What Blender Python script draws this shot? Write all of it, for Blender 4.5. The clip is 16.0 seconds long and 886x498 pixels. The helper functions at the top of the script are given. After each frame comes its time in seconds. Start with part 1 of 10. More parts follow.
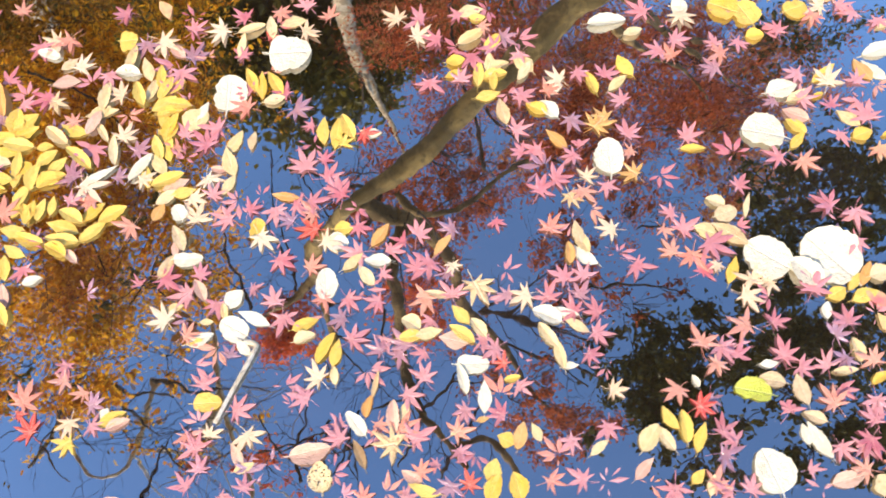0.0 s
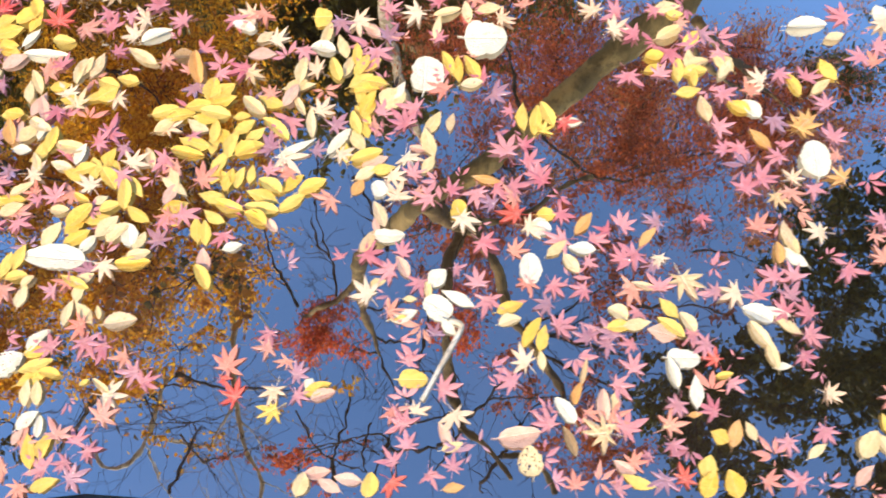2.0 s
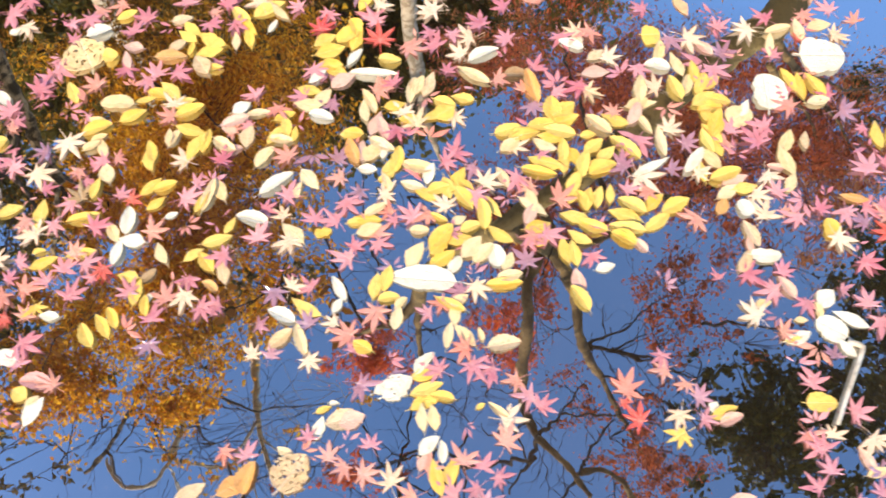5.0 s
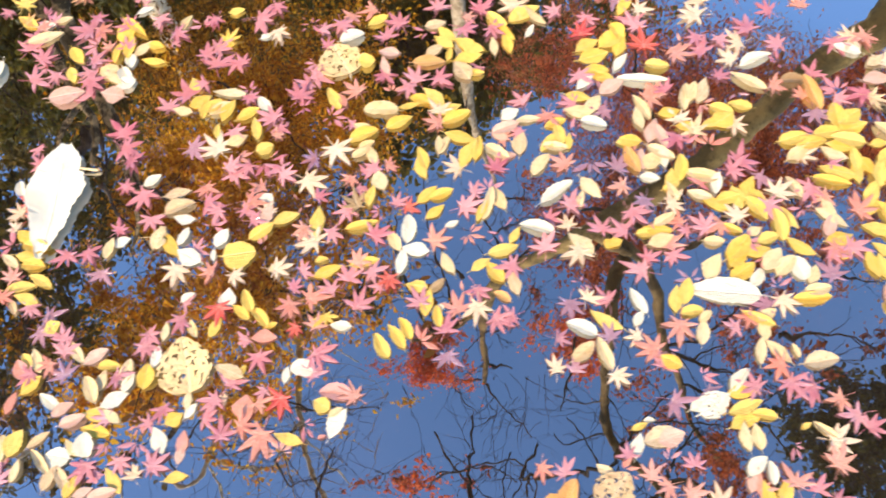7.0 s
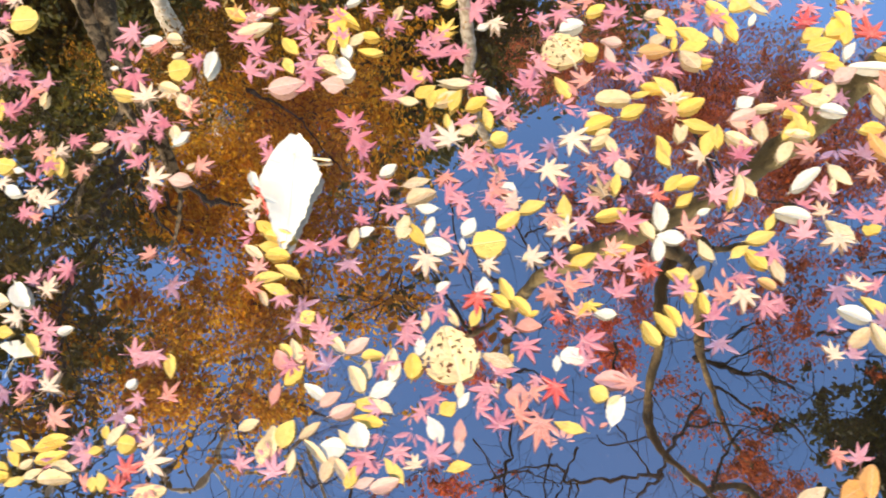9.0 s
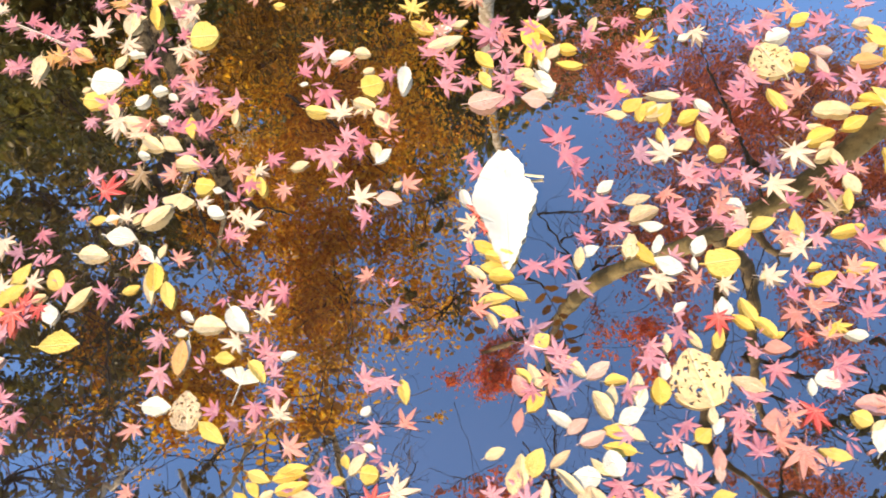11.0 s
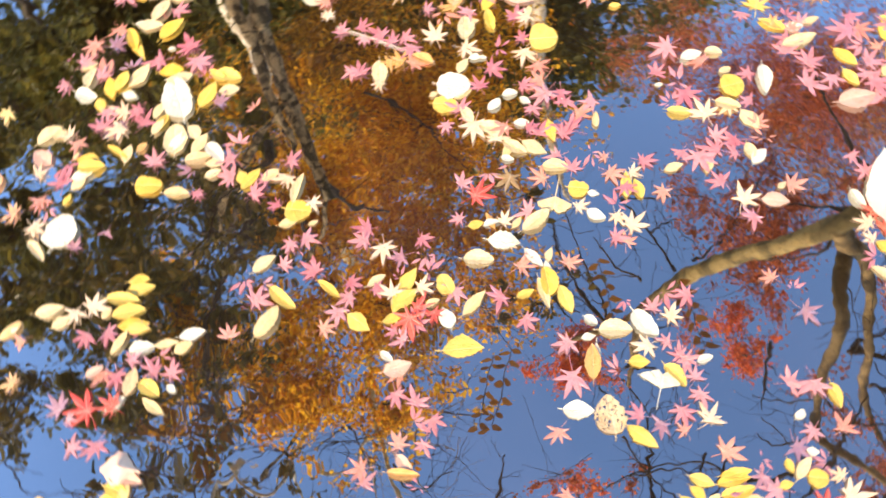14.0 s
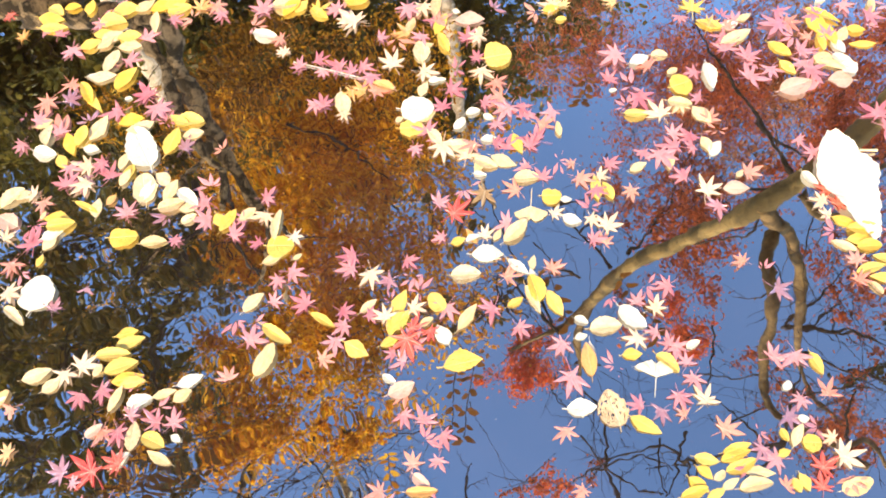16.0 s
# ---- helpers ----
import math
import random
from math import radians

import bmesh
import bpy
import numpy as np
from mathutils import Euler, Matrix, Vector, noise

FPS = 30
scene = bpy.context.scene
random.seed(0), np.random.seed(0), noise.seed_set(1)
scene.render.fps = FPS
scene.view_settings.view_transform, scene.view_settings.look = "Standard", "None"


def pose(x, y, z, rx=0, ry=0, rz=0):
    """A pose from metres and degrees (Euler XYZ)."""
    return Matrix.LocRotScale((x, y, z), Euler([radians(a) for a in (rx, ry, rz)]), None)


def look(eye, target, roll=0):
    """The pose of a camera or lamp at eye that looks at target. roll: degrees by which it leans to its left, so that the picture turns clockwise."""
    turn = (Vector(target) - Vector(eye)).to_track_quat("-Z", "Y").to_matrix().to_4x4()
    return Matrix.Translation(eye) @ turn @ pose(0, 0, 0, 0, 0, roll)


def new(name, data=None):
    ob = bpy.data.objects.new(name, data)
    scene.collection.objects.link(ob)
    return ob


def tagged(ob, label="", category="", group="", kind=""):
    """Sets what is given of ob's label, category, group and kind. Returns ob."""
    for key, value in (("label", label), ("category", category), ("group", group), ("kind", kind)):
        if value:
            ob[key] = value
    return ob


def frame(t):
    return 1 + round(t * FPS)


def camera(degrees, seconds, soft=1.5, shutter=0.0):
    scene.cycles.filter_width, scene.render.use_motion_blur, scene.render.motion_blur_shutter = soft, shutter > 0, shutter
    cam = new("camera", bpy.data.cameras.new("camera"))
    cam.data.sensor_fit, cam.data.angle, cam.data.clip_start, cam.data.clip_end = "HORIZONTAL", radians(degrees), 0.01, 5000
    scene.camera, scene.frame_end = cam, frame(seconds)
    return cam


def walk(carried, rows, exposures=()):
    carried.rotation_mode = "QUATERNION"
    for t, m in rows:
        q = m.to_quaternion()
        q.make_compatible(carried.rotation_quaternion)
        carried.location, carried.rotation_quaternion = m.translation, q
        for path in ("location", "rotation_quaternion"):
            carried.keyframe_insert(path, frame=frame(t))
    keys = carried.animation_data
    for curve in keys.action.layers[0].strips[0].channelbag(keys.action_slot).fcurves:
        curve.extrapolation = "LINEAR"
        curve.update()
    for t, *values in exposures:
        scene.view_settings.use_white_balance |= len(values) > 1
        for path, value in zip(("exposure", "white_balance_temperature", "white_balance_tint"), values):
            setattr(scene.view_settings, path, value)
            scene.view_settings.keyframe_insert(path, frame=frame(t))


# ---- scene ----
cam = camera(58, 16.0, soft=1.8, shutter=0.5)
PATH = [
    (0, (0.317, 0.570, 1.365), (0.463, 1.321, -0.483), -6.11),
    (0.5, (0.224, 0.566, 1.360), (0.414, 1.326, -0.480), -4.80),
    (1, (0.137, 0.561, 1.371), (0.311, 1.342, -0.462), -4.35),
    (1.5, (0.065, 0.573, 1.360), (0.191, 1.391, -0.461), -3.84),
    (2, (-0.026, 0.616, 1.348), (0.087, 1.408, -0.485), -5.09),
    (2.5, (-0.122, 0.671, 1.342), (-0.003, 1.428, -0.505), -4.71),
    (3, (-0.220, 0.701, 1.350), (-0.097, 1.462, -0.496), -6.17),
    (3.5, (-0.359, 0.715, 1.338), (-0.192, 1.490, -0.498), -5.83),
    (4, (-0.457, 0.728, 1.353), (-0.321, 1.533, -0.472), -5.00),
    (4.2, (-0.498, 0.740, 1.347), (-0.384, 1.550, -0.479), -4.74),
    (6.3, (-1.001, 0.861, 1.367), (-0.880, 1.737, -0.427), -6.72),
    (6.5, (-1.043, 0.878, 1.349), (-0.949, 1.758, -0.445), -7.65),
    (7, (-1.156, 0.912, 1.350), (-1.112, 1.767, -0.457), -9.46),
    (7.5, (-1.269, 0.961, 1.353), (-1.242, 1.802, -0.461), -9.29),
    (8, (-1.346, 0.981, 1.356), (-1.296, 1.807, -0.465), -6.77),
    (8.5, (-1.491, 0.988, 1.355), (-1.434, 1.817, -0.465), -8.22),
    (9, (-1.638, 0.985, 1.358), (-1.574, 1.852, -0.444), -8.56),
    (9.5, (-1.759, 1.000, 1.357), (-1.745, 1.884, -0.438), -7.68),
    (9.7, (-1.808, 1.023, 1.351), (-1.809, 1.904, -0.445), -8.98),
    (11.8, (-2.216, 1.126, 1.384), (-2.157, 2.005, -0.412), -10.71),
    (12, (-2.283, 1.119, 1.395), (-2.246, 1.999, -0.401), -11.12),
    (12.5, (-2.392, 1.134, 1.400), (-2.390, 2.034, -0.386), -9.42),
    (13, (-2.519, 1.195, 1.394), (-2.562, 2.070, -0.404), -12.12),
    (13.5, (-2.628, 1.248, 1.406), (-2.712, 2.114, -0.395), -13.41),
    (14, (-2.694, 1.278, 1.437), (-2.732, 2.155, -0.361), -15.78),
    (14.5, (-2.793, 1.316, 1.455), (-2.686, 2.176, -0.347), -17.33),
    (15, (-2.843, 1.301, 1.479), (-2.694, 2.156, -0.323), -12.60),
    (15.5, (-2.815, 1.294, 1.490), (-2.680, 2.131, -0.321), -11.83),
    (16, (-2.799, 1.292, 1.488), (-2.660, 2.159, -0.309), -11.62),
]
walk(cam, [(t, look(eye, target, roll)) for t, eye, target, roll in PATH], exposures=[(0, 1.28, 6700, 9), (3, 1.28, 6700, 9), (4.2, 1.35, 6700, 9), (6.3, 1.27, 6800, 10), (9.7, 1.28, 6850, 10), (11.8, 1.37, 7250, 11), (13.5, 1.46, 7350, 11), (16, 1.62, 7350, 11)])

# ---- sky and sun: clear autumn day, the sun behind and to the left ----
SUN_FROM = Vector((-0.62, -0.62, 0.72))
world = bpy.data.worlds.new("sky")
scene.world = world
world.use_nodes = True
wn = world.node_tree
sky = wn.nodes.new("ShaderNodeTexSky")
sky.sky_type, sky.sun_disc = "NISHITA", False
sky.sun_elevation = math.asin(SUN_FROM.normalized().z)
sky.sun_rotation = math.atan2(SUN_FROM.x, SUN_FROM.y)
sky.air_density, sky.dust_density, sky.ozone_density = 1.0, 0.0, 7.5
wn.links.new(sky.outputs[0], wn.nodes["Background"].inputs[0])
wn.nodes["Background"].inputs[1].default_value = 0.15
lamp = bpy.data.lights.new("sun", "SUN")
lamp.energy, lamp.angle, lamp.color = 3.0, radians(0.6), (1, 0.83, 0.62)
new("sun", lamp).matrix_world = look(SUN_FROM * 20, (0, 0, 0))


# ---- materials ----
def node(m, kind, **values):
    n = m.node_tree.nodes.new(kind)
    for key, value in values.items():
        n.inputs[key.replace("_", " ")].default_value = value
    return n


def base(name, rough, specular=0.5):
    m = bpy.data.materials.new(name)
    m.use_nodes = True
    b = m.node_tree.nodes["Principled BSDF"]
    b.inputs["Roughness"].default_value = rough
    b.inputs["Specular IOR Level"].default_value = specular
    return m, b, m.node_tree.links


def mix(m, factor, a, b, blend="MIX"):
    n = m.node_tree.nodes.new("ShaderNodeMix")
    n.data_type, n.blend_type = "RGBA", blend
    for socket, value in ((n.inputs[0], factor), (n.inputs[6], a), (n.inputs[7], b)):
        if hasattr(value, "is_output"):
            m.node_tree.links.new(value, socket)
        elif isinstance(value, tuple):
            socket.default_value = (*value, 1)
        else:
            socket.default_value = value
    return n.outputs[2]


def ramp(m, value, low, high):
    n = m.node_tree.nodes.new("ShaderNodeMapRange")
    n.inputs[1].default_value, n.inputs[2].default_value = low, high
    m.node_tree.links.new(value, n.inputs[0])
    return n.outputs[0]


def noise_of(m, scale, detail=4.0, space="Object", rough=0.55):
    c = m.node_tree.nodes.new("ShaderNodeTexCoord")
    n = node(m, "ShaderNodeTexNoise", Scale=scale, Detail=detail, Roughness=rough)
    m.node_tree.links.new(c.outputs[space], n.inputs["Vector"])
    return n.outputs[0]


def bump(m, b, height, strength, distance):
    n = node(m, "ShaderNodeBump", Strength=strength, Distance=distance)
    m.node_tree.links.new(height, n.inputs["Height"])
    m.node_tree.links.new(n.outputs[0], b.inputs["Normal"])


def math_node(m, op, a, b=0.0, c=0.0):
    n = m.node_tree.nodes.new("ShaderNodeMath")
    n.operation = op
    for socket, value in zip(n.inputs, (a, b, c)):
        if hasattr(value, "is_output"):
            m.node_tree.links.new(value, socket)
        else:
            socket.default_value = value
    return n.outputs[0]


def leaf_material(name, a, c, rough=0.45, spots=(0.25, 0.12, 0.04), amount=0.5, specular=0.5, islands=False, vein=0.35, star=False, wet=0.0):
    """A fallen leaf: two tones blended over its surface, brown spots, pale veins, and a tone of its own for every leaf."""
    m, b, links = base(name, rough, specular)
    own = m.node_tree.nodes.new("ShaderNodeNewGeometry" if islands else "ShaderNodeObjectInfo")
    pick = own.outputs["Random Per Island" if islands else "Random"]
    place = m.node_tree.nodes.new("ShaderNodeTexCoord").outputs["Object"]
    size = 22.0 if islands else 1.0

    def pattern(scale, detail):
        n = node(m, "ShaderNodeTexNoise", Scale=scale * size, Detail=detail)
        n.noise_dimensions = "4D"
        links.new(place, n.inputs["Vector"])
        links.new(math_node(m, "MULTIPLY", pick, 40.0), n.inputs["W"])
        return n.outputs[0]

    tone = mix(m, pick, a, c)
    tone = mix(m, ramp(m, pattern(2.2, 3), 0.35, 0.70), tone, mix(m, 0.65, tone, c))
    tone = mix(m, ramp(m, pattern(5.0, 5), 0.45, 0.75), tone, mix(m, 0.45, tone, spots))
    tone = mix(m, ramp(m, pattern(11.0, 3), 0.68 - 0.12 * amount, 0.76), tone, spots)
    relief = pattern(14.0, 4)
    if not islands:
        spread = node(m, "ShaderNodeVectorMath")
        spread.operation = "LENGTH"
        links.new(place, spread.inputs[0])
        rim = ramp(m, math_node(m, "ADD", spread.outputs["Value"], math_node(m, "MULTIPLY", pattern(4.0, 3), 0.35)), 0.46, 0.72)
        tone = mix(m, math_node(m, "MULTIPLY", rim, 0.4), tone, mix(m, 0.45, c, spots))
    if not islands:
        xyz = m.node_tree.nodes.new("ShaderNodeSeparateXYZ")
        links.new(place, xyz.inputs[0])
        x, y = xyz.outputs[0], xyz.outputs[1]
        if star:
            turn = math_node(m, "ARCTAN2", y, x)
            reach = math_node(m, "SQRT", math_node(m, "ADD", math_node(m, "MULTIPLY", x, x), math_node(m, "MULTIPLY", y, y)))
            odd = math_node(m, "ABSOLUTE", math_node(m, "SUBTRACT", math_node(m, "MODULO", math_node(m, "ADD", math_node(m, "ABSOLUTE", turn), radians(21)), radians(42)), radians(21)))
            line = math_node(m, "MULTIPLY", odd, reach)
            rib = ramp(m, line, 0.016, 0.004)
        else:
            rib = ramp(m, math_node(m, "ABSOLUTE", y), 0.035, 0.012)
            slant = math_node(m, "SUBTRACT", x, math_node(m, "MULTIPLY", math_node(m, "ABSOLUTE", y), 0.35))
            side = math_node(m, "ABSOLUTE", math_node(m, "SINE", math_node(m, "MULTIPLY", slant, 34.0)))
            faint = math_node(m, "MULTIPLY", ramp(m, side, 0.22, 0.05), 0.5)
            rib = math_node(m, "MAXIMUM", rib, faint)
        pale = tuple(0.45 * v + 0.55 * w for v, w in zip(c, (0.88, 0.80, 0.60)))
        tone = mix(m, math_node(m, "MULTIPLY", rib, vein), tone, pale)
        relief = math_node(m, "ADD", relief, math_node(m, "MULTIPLY", rib, -0.5))
    links.new(tone, b.inputs["Base Color"])
    bump(m, b, relief, 0.4, 0.012 if not islands else 0.0006)
    if wet:
        film = ramp(m, math_node(m, "ADD", math_node(m, "FRACT", math_node(m, "MULTIPLY", pick, 7.3)), math_node(m, "MULTIPLY", pattern(3.0, 2), 0.8)), 0.55, 1.1)
        links.new(math_node(m, "MULTIPLY", film, wet), b.inputs["Coat Weight"])
        b.inputs["Coat Roughness"].default_value = 0.06
        b.inputs["Coat IOR"].default_value = 3.2
    return m


def crown_material(name, a, c, glow, rare=1.0):
    """Leaves on a tree: a tone of its own for every leaf, with sunlight coming through."""
    m, b, links = base(name, 0.5, 0.4)
    own = m.node_tree.nodes.new("ShaderNodeNewGeometry")
    tone = mix(m, math_node(m, "POWER", own.outputs["Random Per Island"], rare), a, c)
    links.new(tone, b.inputs["Base Color"])
    t = m.node_tree.nodes.new("ShaderNodeBsdfTranslucent")
    links.new(tone, t.inputs[0])
    s = m.node_tree.nodes.new("ShaderNodeMixShader")
    s.inputs[0].default_value = glow
    links.new(b.outputs[0], s.inputs[1])
    links.new(t.outputs[0], s.inputs[2])
    links.new(s.outputs[0], m.node_tree.nodes["Material Output"].inputs[0])
    return m


def bark_material(name, a, c, scale=9.0, cracks=0.45):
    m, b, links = base(name, 0.85, 0.2)
    coarse = noise_of(m, scale * 0.55, 4)
    fine = noise_of(m, scale * 3, 6, rough=0.7)
    tone = mix(m, ramp(m, coarse, 0.45, 0.59), a, c)
    tone = mix(m, ramp(m, fine, 0.5, 0.75), tone, tuple(cracks * v for v in a))
    links.new(tone, b.inputs["Base Color"])
    bump(m, b, fine, 0.6, 0.03)
    return m


def water_material():
    """Dark pond water: silt below, a thin film with dust on it, and a mirror that grows with the slant of the view."""
    m, b, links = base("pond_water", 0.9, 0.0)
    silt = mix(m, ramp(m, noise_of(m, 1.3, 4), 0.3, 0.7), (0.012, 0.011, 0.007), (0.022, 0.016, 0.010))
    film = mix(m, ramp(m, noise_of(m, 3.1, 6), 0.46, 0.66), silt, (0.036, 0.026, 0.020))
    dust = mix(m, ramp(m, noise_of(m, 160.0, 2), 0.70, 0.76), film, (0.30, 0.25, 0.20))
    links.new(dust, b.inputs["Base Color"])
    c = m.node_tree.nodes.new("ShaderNodeTexCoord")
    slow = node(m, "ShaderNodeTexNoise", Scale=2.2, Detail=2.0)
    quick = node(m, "ShaderNodeTexNoise", Scale=14.0, Detail=2.0)
    for n in (slow, quick):
        links.new(c.outputs["Object"], n.inputs["Vector"])
    far = node(m, "ShaderNodeBump", Strength=1.0, Distance=0.0018)
    near = node(m, "ShaderNodeBump", Strength=1.0, Distance=0.00012)
    links.new(slow.outputs[0], far.inputs["Height"])
    links.new(quick.outputs[0], near.inputs["Height"])
    links.new(far.outputs[0], near.inputs["Normal"])
    xyz = m.node_tree.nodes.new("ShaderNodeSeparateXYZ")
    links.new(c.outputs["Object"], xyz.inputs[0])
    breeze = ramp(m, xyz.outputs[0], -2.5, -3.3)
    stretch = node(m, "ShaderNodeMapping", Scale=(5.0, 11.0, 1.0), Rotation=(0, 0, 0.5))
    links.new(c.outputs["Object"], stretch.inputs["Vector"])
    wavelet = node(m, "ShaderNodeTexNoise", Scale=1.0, Detail=1.0)
    links.new(stretch.outputs[0], wavelet.inputs["Vector"])
    ripple = node(m, "ShaderNodeBump", Strength=1.0, Distance=0.0007)
    links.new(math_node(m, "MULTIPLY", wavelet.outputs[0], breeze), ripple.inputs["Height"])
    links.new(near.outputs[0], ripple.inputs["Normal"])
    mirror = node(m, "ShaderNodeBsdfGlossy", Color=(1, 1, 1, 1), Roughness=0.012)
    slant = node(m, "ShaderNodeFresnel", IOR=1.33)
    for n in (mirror, slant):
        links.new(ripple.outputs[0], n.inputs["Normal"])
    both = m.node_tree.nodes.new("ShaderNodeMixShader")
    links.new(math_node(m, "MINIMUM", math_node(m, "MULTIPLY_ADD", slant.outputs[0], 58.0, -0.66), 0.92), both.inputs[0])
    links.new(b.outputs[0], both.inputs[1])
    links.new(mirror.outputs[0], both.inputs[2])
    links.new(both.outputs[0], m.node_tree.nodes["Material Output"].inputs[0])
    return m


WATER = water_material()
PINK = leaf_material("maple_pink", (0.51, 0.125, 0.155), (0.78, 0.345, 0.325), 0.4, (0.50, 0.13, 0.12), 0.3, 0.45, star=True, vein=0.18, wet=0.5)
RED = leaf_material("maple_red", (0.70, 0.05, 0.05), (0.78, 0.14, 0.08), 0.4, (0.4, 0.04, 0.03), 0.3, star=True)
SALMON = leaf_material("maple_salmon", (0.76, 0.23, 0.15), (0.81, 0.37, 0.24), 0.45, (0.5, 0.14, 0.07), 0.4, star=True, vein=0.2, wet=0.4)
PURPLE = leaf_material("maple_purple", (0.44, 0.17, 0.20), (0.56, 0.27, 0.28), 0.26, (0.30, 0.11, 0.12), 0.4, 0.8, star=True, vein=0.12, wet=1.0)
WHITE = leaf_material("leaf_white", (0.86, 0.75, 0.50), (0.90, 0.82, 0.62), 0.55, (0.62, 0.48, 0.26), 0.1, 0.2)
CREAM = leaf_material("leaf_cream", (0.86, 0.58, 0.23), (0.89, 0.69, 0.38), 0.55, (0.5, 0.3, 0.1), 0.4, 0.2, vein=0.25)
PEACH = leaf_material("maple_peach", (0.86, 0.53, 0.30), (0.89, 0.68, 0.45), 0.5, (0.6, 0.3, 0.14), 0.3, 0.25, star=True)
YELLOW = leaf_material("leaf_yellow", (0.86, 0.49, 0.05), (0.90, 0.63, 0.15), 0.5, (0.55, 0.30, 0.04), 0.3, 0.25, vein=0.22)
ORANGE = leaf_material("leaf_orange", (0.78, 0.34, 0.06), (0.80, 0.44, 0.14), 0.42, (0.4, 0.14, 0.03), 0.5)
ROSE = leaf_material("leaf_rose", (0.76, 0.38, 0.26), (0.82, 0.52, 0.36), 0.42, (0.46, 0.2, 0.1), 0.5)
TAN = leaf_material("leaf_tan", (0.74, 0.48, 0.20), (0.80, 0.58, 0.32), 0.5, (0.3, 0.13, 0.04), 0.8)
BROWN = leaf_material("leaf_brown", (0.34, 0.19, 0.07), (0.50, 0.32, 0.14), 0.5, (0.12, 0.06, 0.02), 0.8)
GREEN = leaf_material("leaf_green", (0.50, 0.58, 0.04), (0.62, 0.62, 0.08), 0.4, (0.4, 0.3, 0.05), 0.4)
PINK_MANY = leaf_material("maples_pink", (0.51, 0.125, 0.155), (0.78, 0.345, 0.325), 0.4, (0.50, 0.13, 0.12), 0.3, 0.45, islands=True, wet=0.5)
YELLOW_MANY = leaf_material("leaves_yellow", (0.86, 0.49, 0.05), (0.90, 0.63, 0.15), 0.5, (0.55, 0.30, 0.04), 0.3, 0.25, islands=True)
MIXED = leaf_material("leaves_mixed", (0.66, 0.16, 0.18), (0.86, 0.66, 0.24), 0.42, (0.5, 0.2, 0.1), 0.3, islands=True)
MAPLE_CROWN = crown_material("maple_foliage", (0.20, 0.036, 0.014), (0.74, 0.19, 0.06), 0.52)
# maple foliage again, with sunlight on some clumps put into brighter colours
MAPLE_CROWN_LIT = crown_material("maple_foliage_lit", (0.54, 0.07, 0.025), (0.90, 0.24, 0.075), 0.68)
AMBER_CROWN = crown_material("amber_foliage", (0.30, 0.10, 0.035), (0.68, 0.30, 0.10), 0.55)
GOLD_CROWN = crown_material("golden_foliage", (0.44, 0.145, 0.008), (1.0, 0.57, 0.04), 0.68, 1.25)
# golden foliage again, with the shade on its far clumps put into darker tones
GOLD_CROWN_SHADED = crown_material("golden_foliage_shaded", (0.13, 0.055, 0.008), (0.62, 0.30, 0.03), 0.5, 1.8)
AMBER_BROWN = crown_material("dark_amber_foliage", (0.12, 0.045, 0.008), (0.30, 0.12, 0.015), 0.4)
GREEN_CROWN = crown_material("evergreen_foliage", (0.028, 0.034, 0.009), (0.125, 0.115, 0.024), 0.3)
OLIVE_CROWN = crown_material("olive_foliage", (0.045, 0.042, 0.010), (0.20, 0.135, 0.028), 0.35)
HEDGE_CROWN = crown_material("cedar_foliage", (0.085, 0.078, 0.017), (0.19, 0.155, 0.030), 0.42)
BARK_WARM = bark_material("bark_warm", (0.15, 0.105, 0.038), (0.38, 0.26, 0.095), 6)
BARK_LIMB = bark_material("bark_limb", (0.12, 0.076, 0.03), (0.30, 0.195, 0.08), 7)
BARK_PALE = bark_material("bark_pale", (0.50, 0.39, 0.25), (0.76, 0.63, 0.44), cracks=0.7)
BARK_GREY = bark_material("bark_grey", (0.05, 0.034, 0.016), (0.36, 0.245, 0.125), 22)
BARK_DARK = bark_material("bark_dark", (0.05, 0.038, 0.025), (0.11, 0.085, 0.06))
TWIG = bark_material("twig_bark", (0.045, 0.03, 0.022), (0.10, 0.07, 0.05))
BARK_STEM = bark_material("bark_stem", (0.30, 0.215, 0.125), (0.56, 0.44, 0.29), cracks=0.9)
PEELED = bark_material("peeled_wood", (0.72, 0.60, 0.42), (0.85, 0.76, 0.60), 30)


def stone_material():
    m, b, links = base("kerb_granite", 0.8, 0.3)
    tone = mix(m, ramp(m, noise_of(m, 3, 5), 0.3, 0.7), (0.30, 0.24, 0.165), (0.50, 0.43, 0.33))
    fleck = noise_of(m, 90, 3)
    tone = mix(m, ramp(m, fleck, 0.55, 0.7), tone, (0.16, 0.13, 0.1))
    links.new(tone, b.inputs["Base Color"])
    bump(m, b, fleck, 0.5, 0.01)
    return m


def wet_material():
    m, b, links = base("wet_mortar", 0.4, 0.4)
    links.new(mix(m, ramp(m, noise_of(m, 40.0, 5), 0.4, 0.65), (0.007, 0.006, 0.005), (0.024, 0.019, 0.014)), b.inputs["Base Color"])
    bump(m, b, noise_of(m, 60.0, 5), 0.5, 0.004)
    return m


def soil_material():
    m, b, links = base("soil", 0.95, 0.1)
    tone = mix(m, ramp(m, noise_of(m, 0.8, 6), 0.3, 0.7), (0.10, 0.075, 0.045), (0.22, 0.13, 0.06))
    fine = noise_of(m, 25, 6)
    tone = mix(m, ramp(m, fine, 0.5, 0.75), tone, (0.30, 0.16, 0.05))
    links.new(tone, b.inputs["Base Color"])
    bump(m, b, fine, 0.8, 0.05)
    return m


STONE, SOIL, WET_FOOT = stone_material(), soil_material(), wet_material()


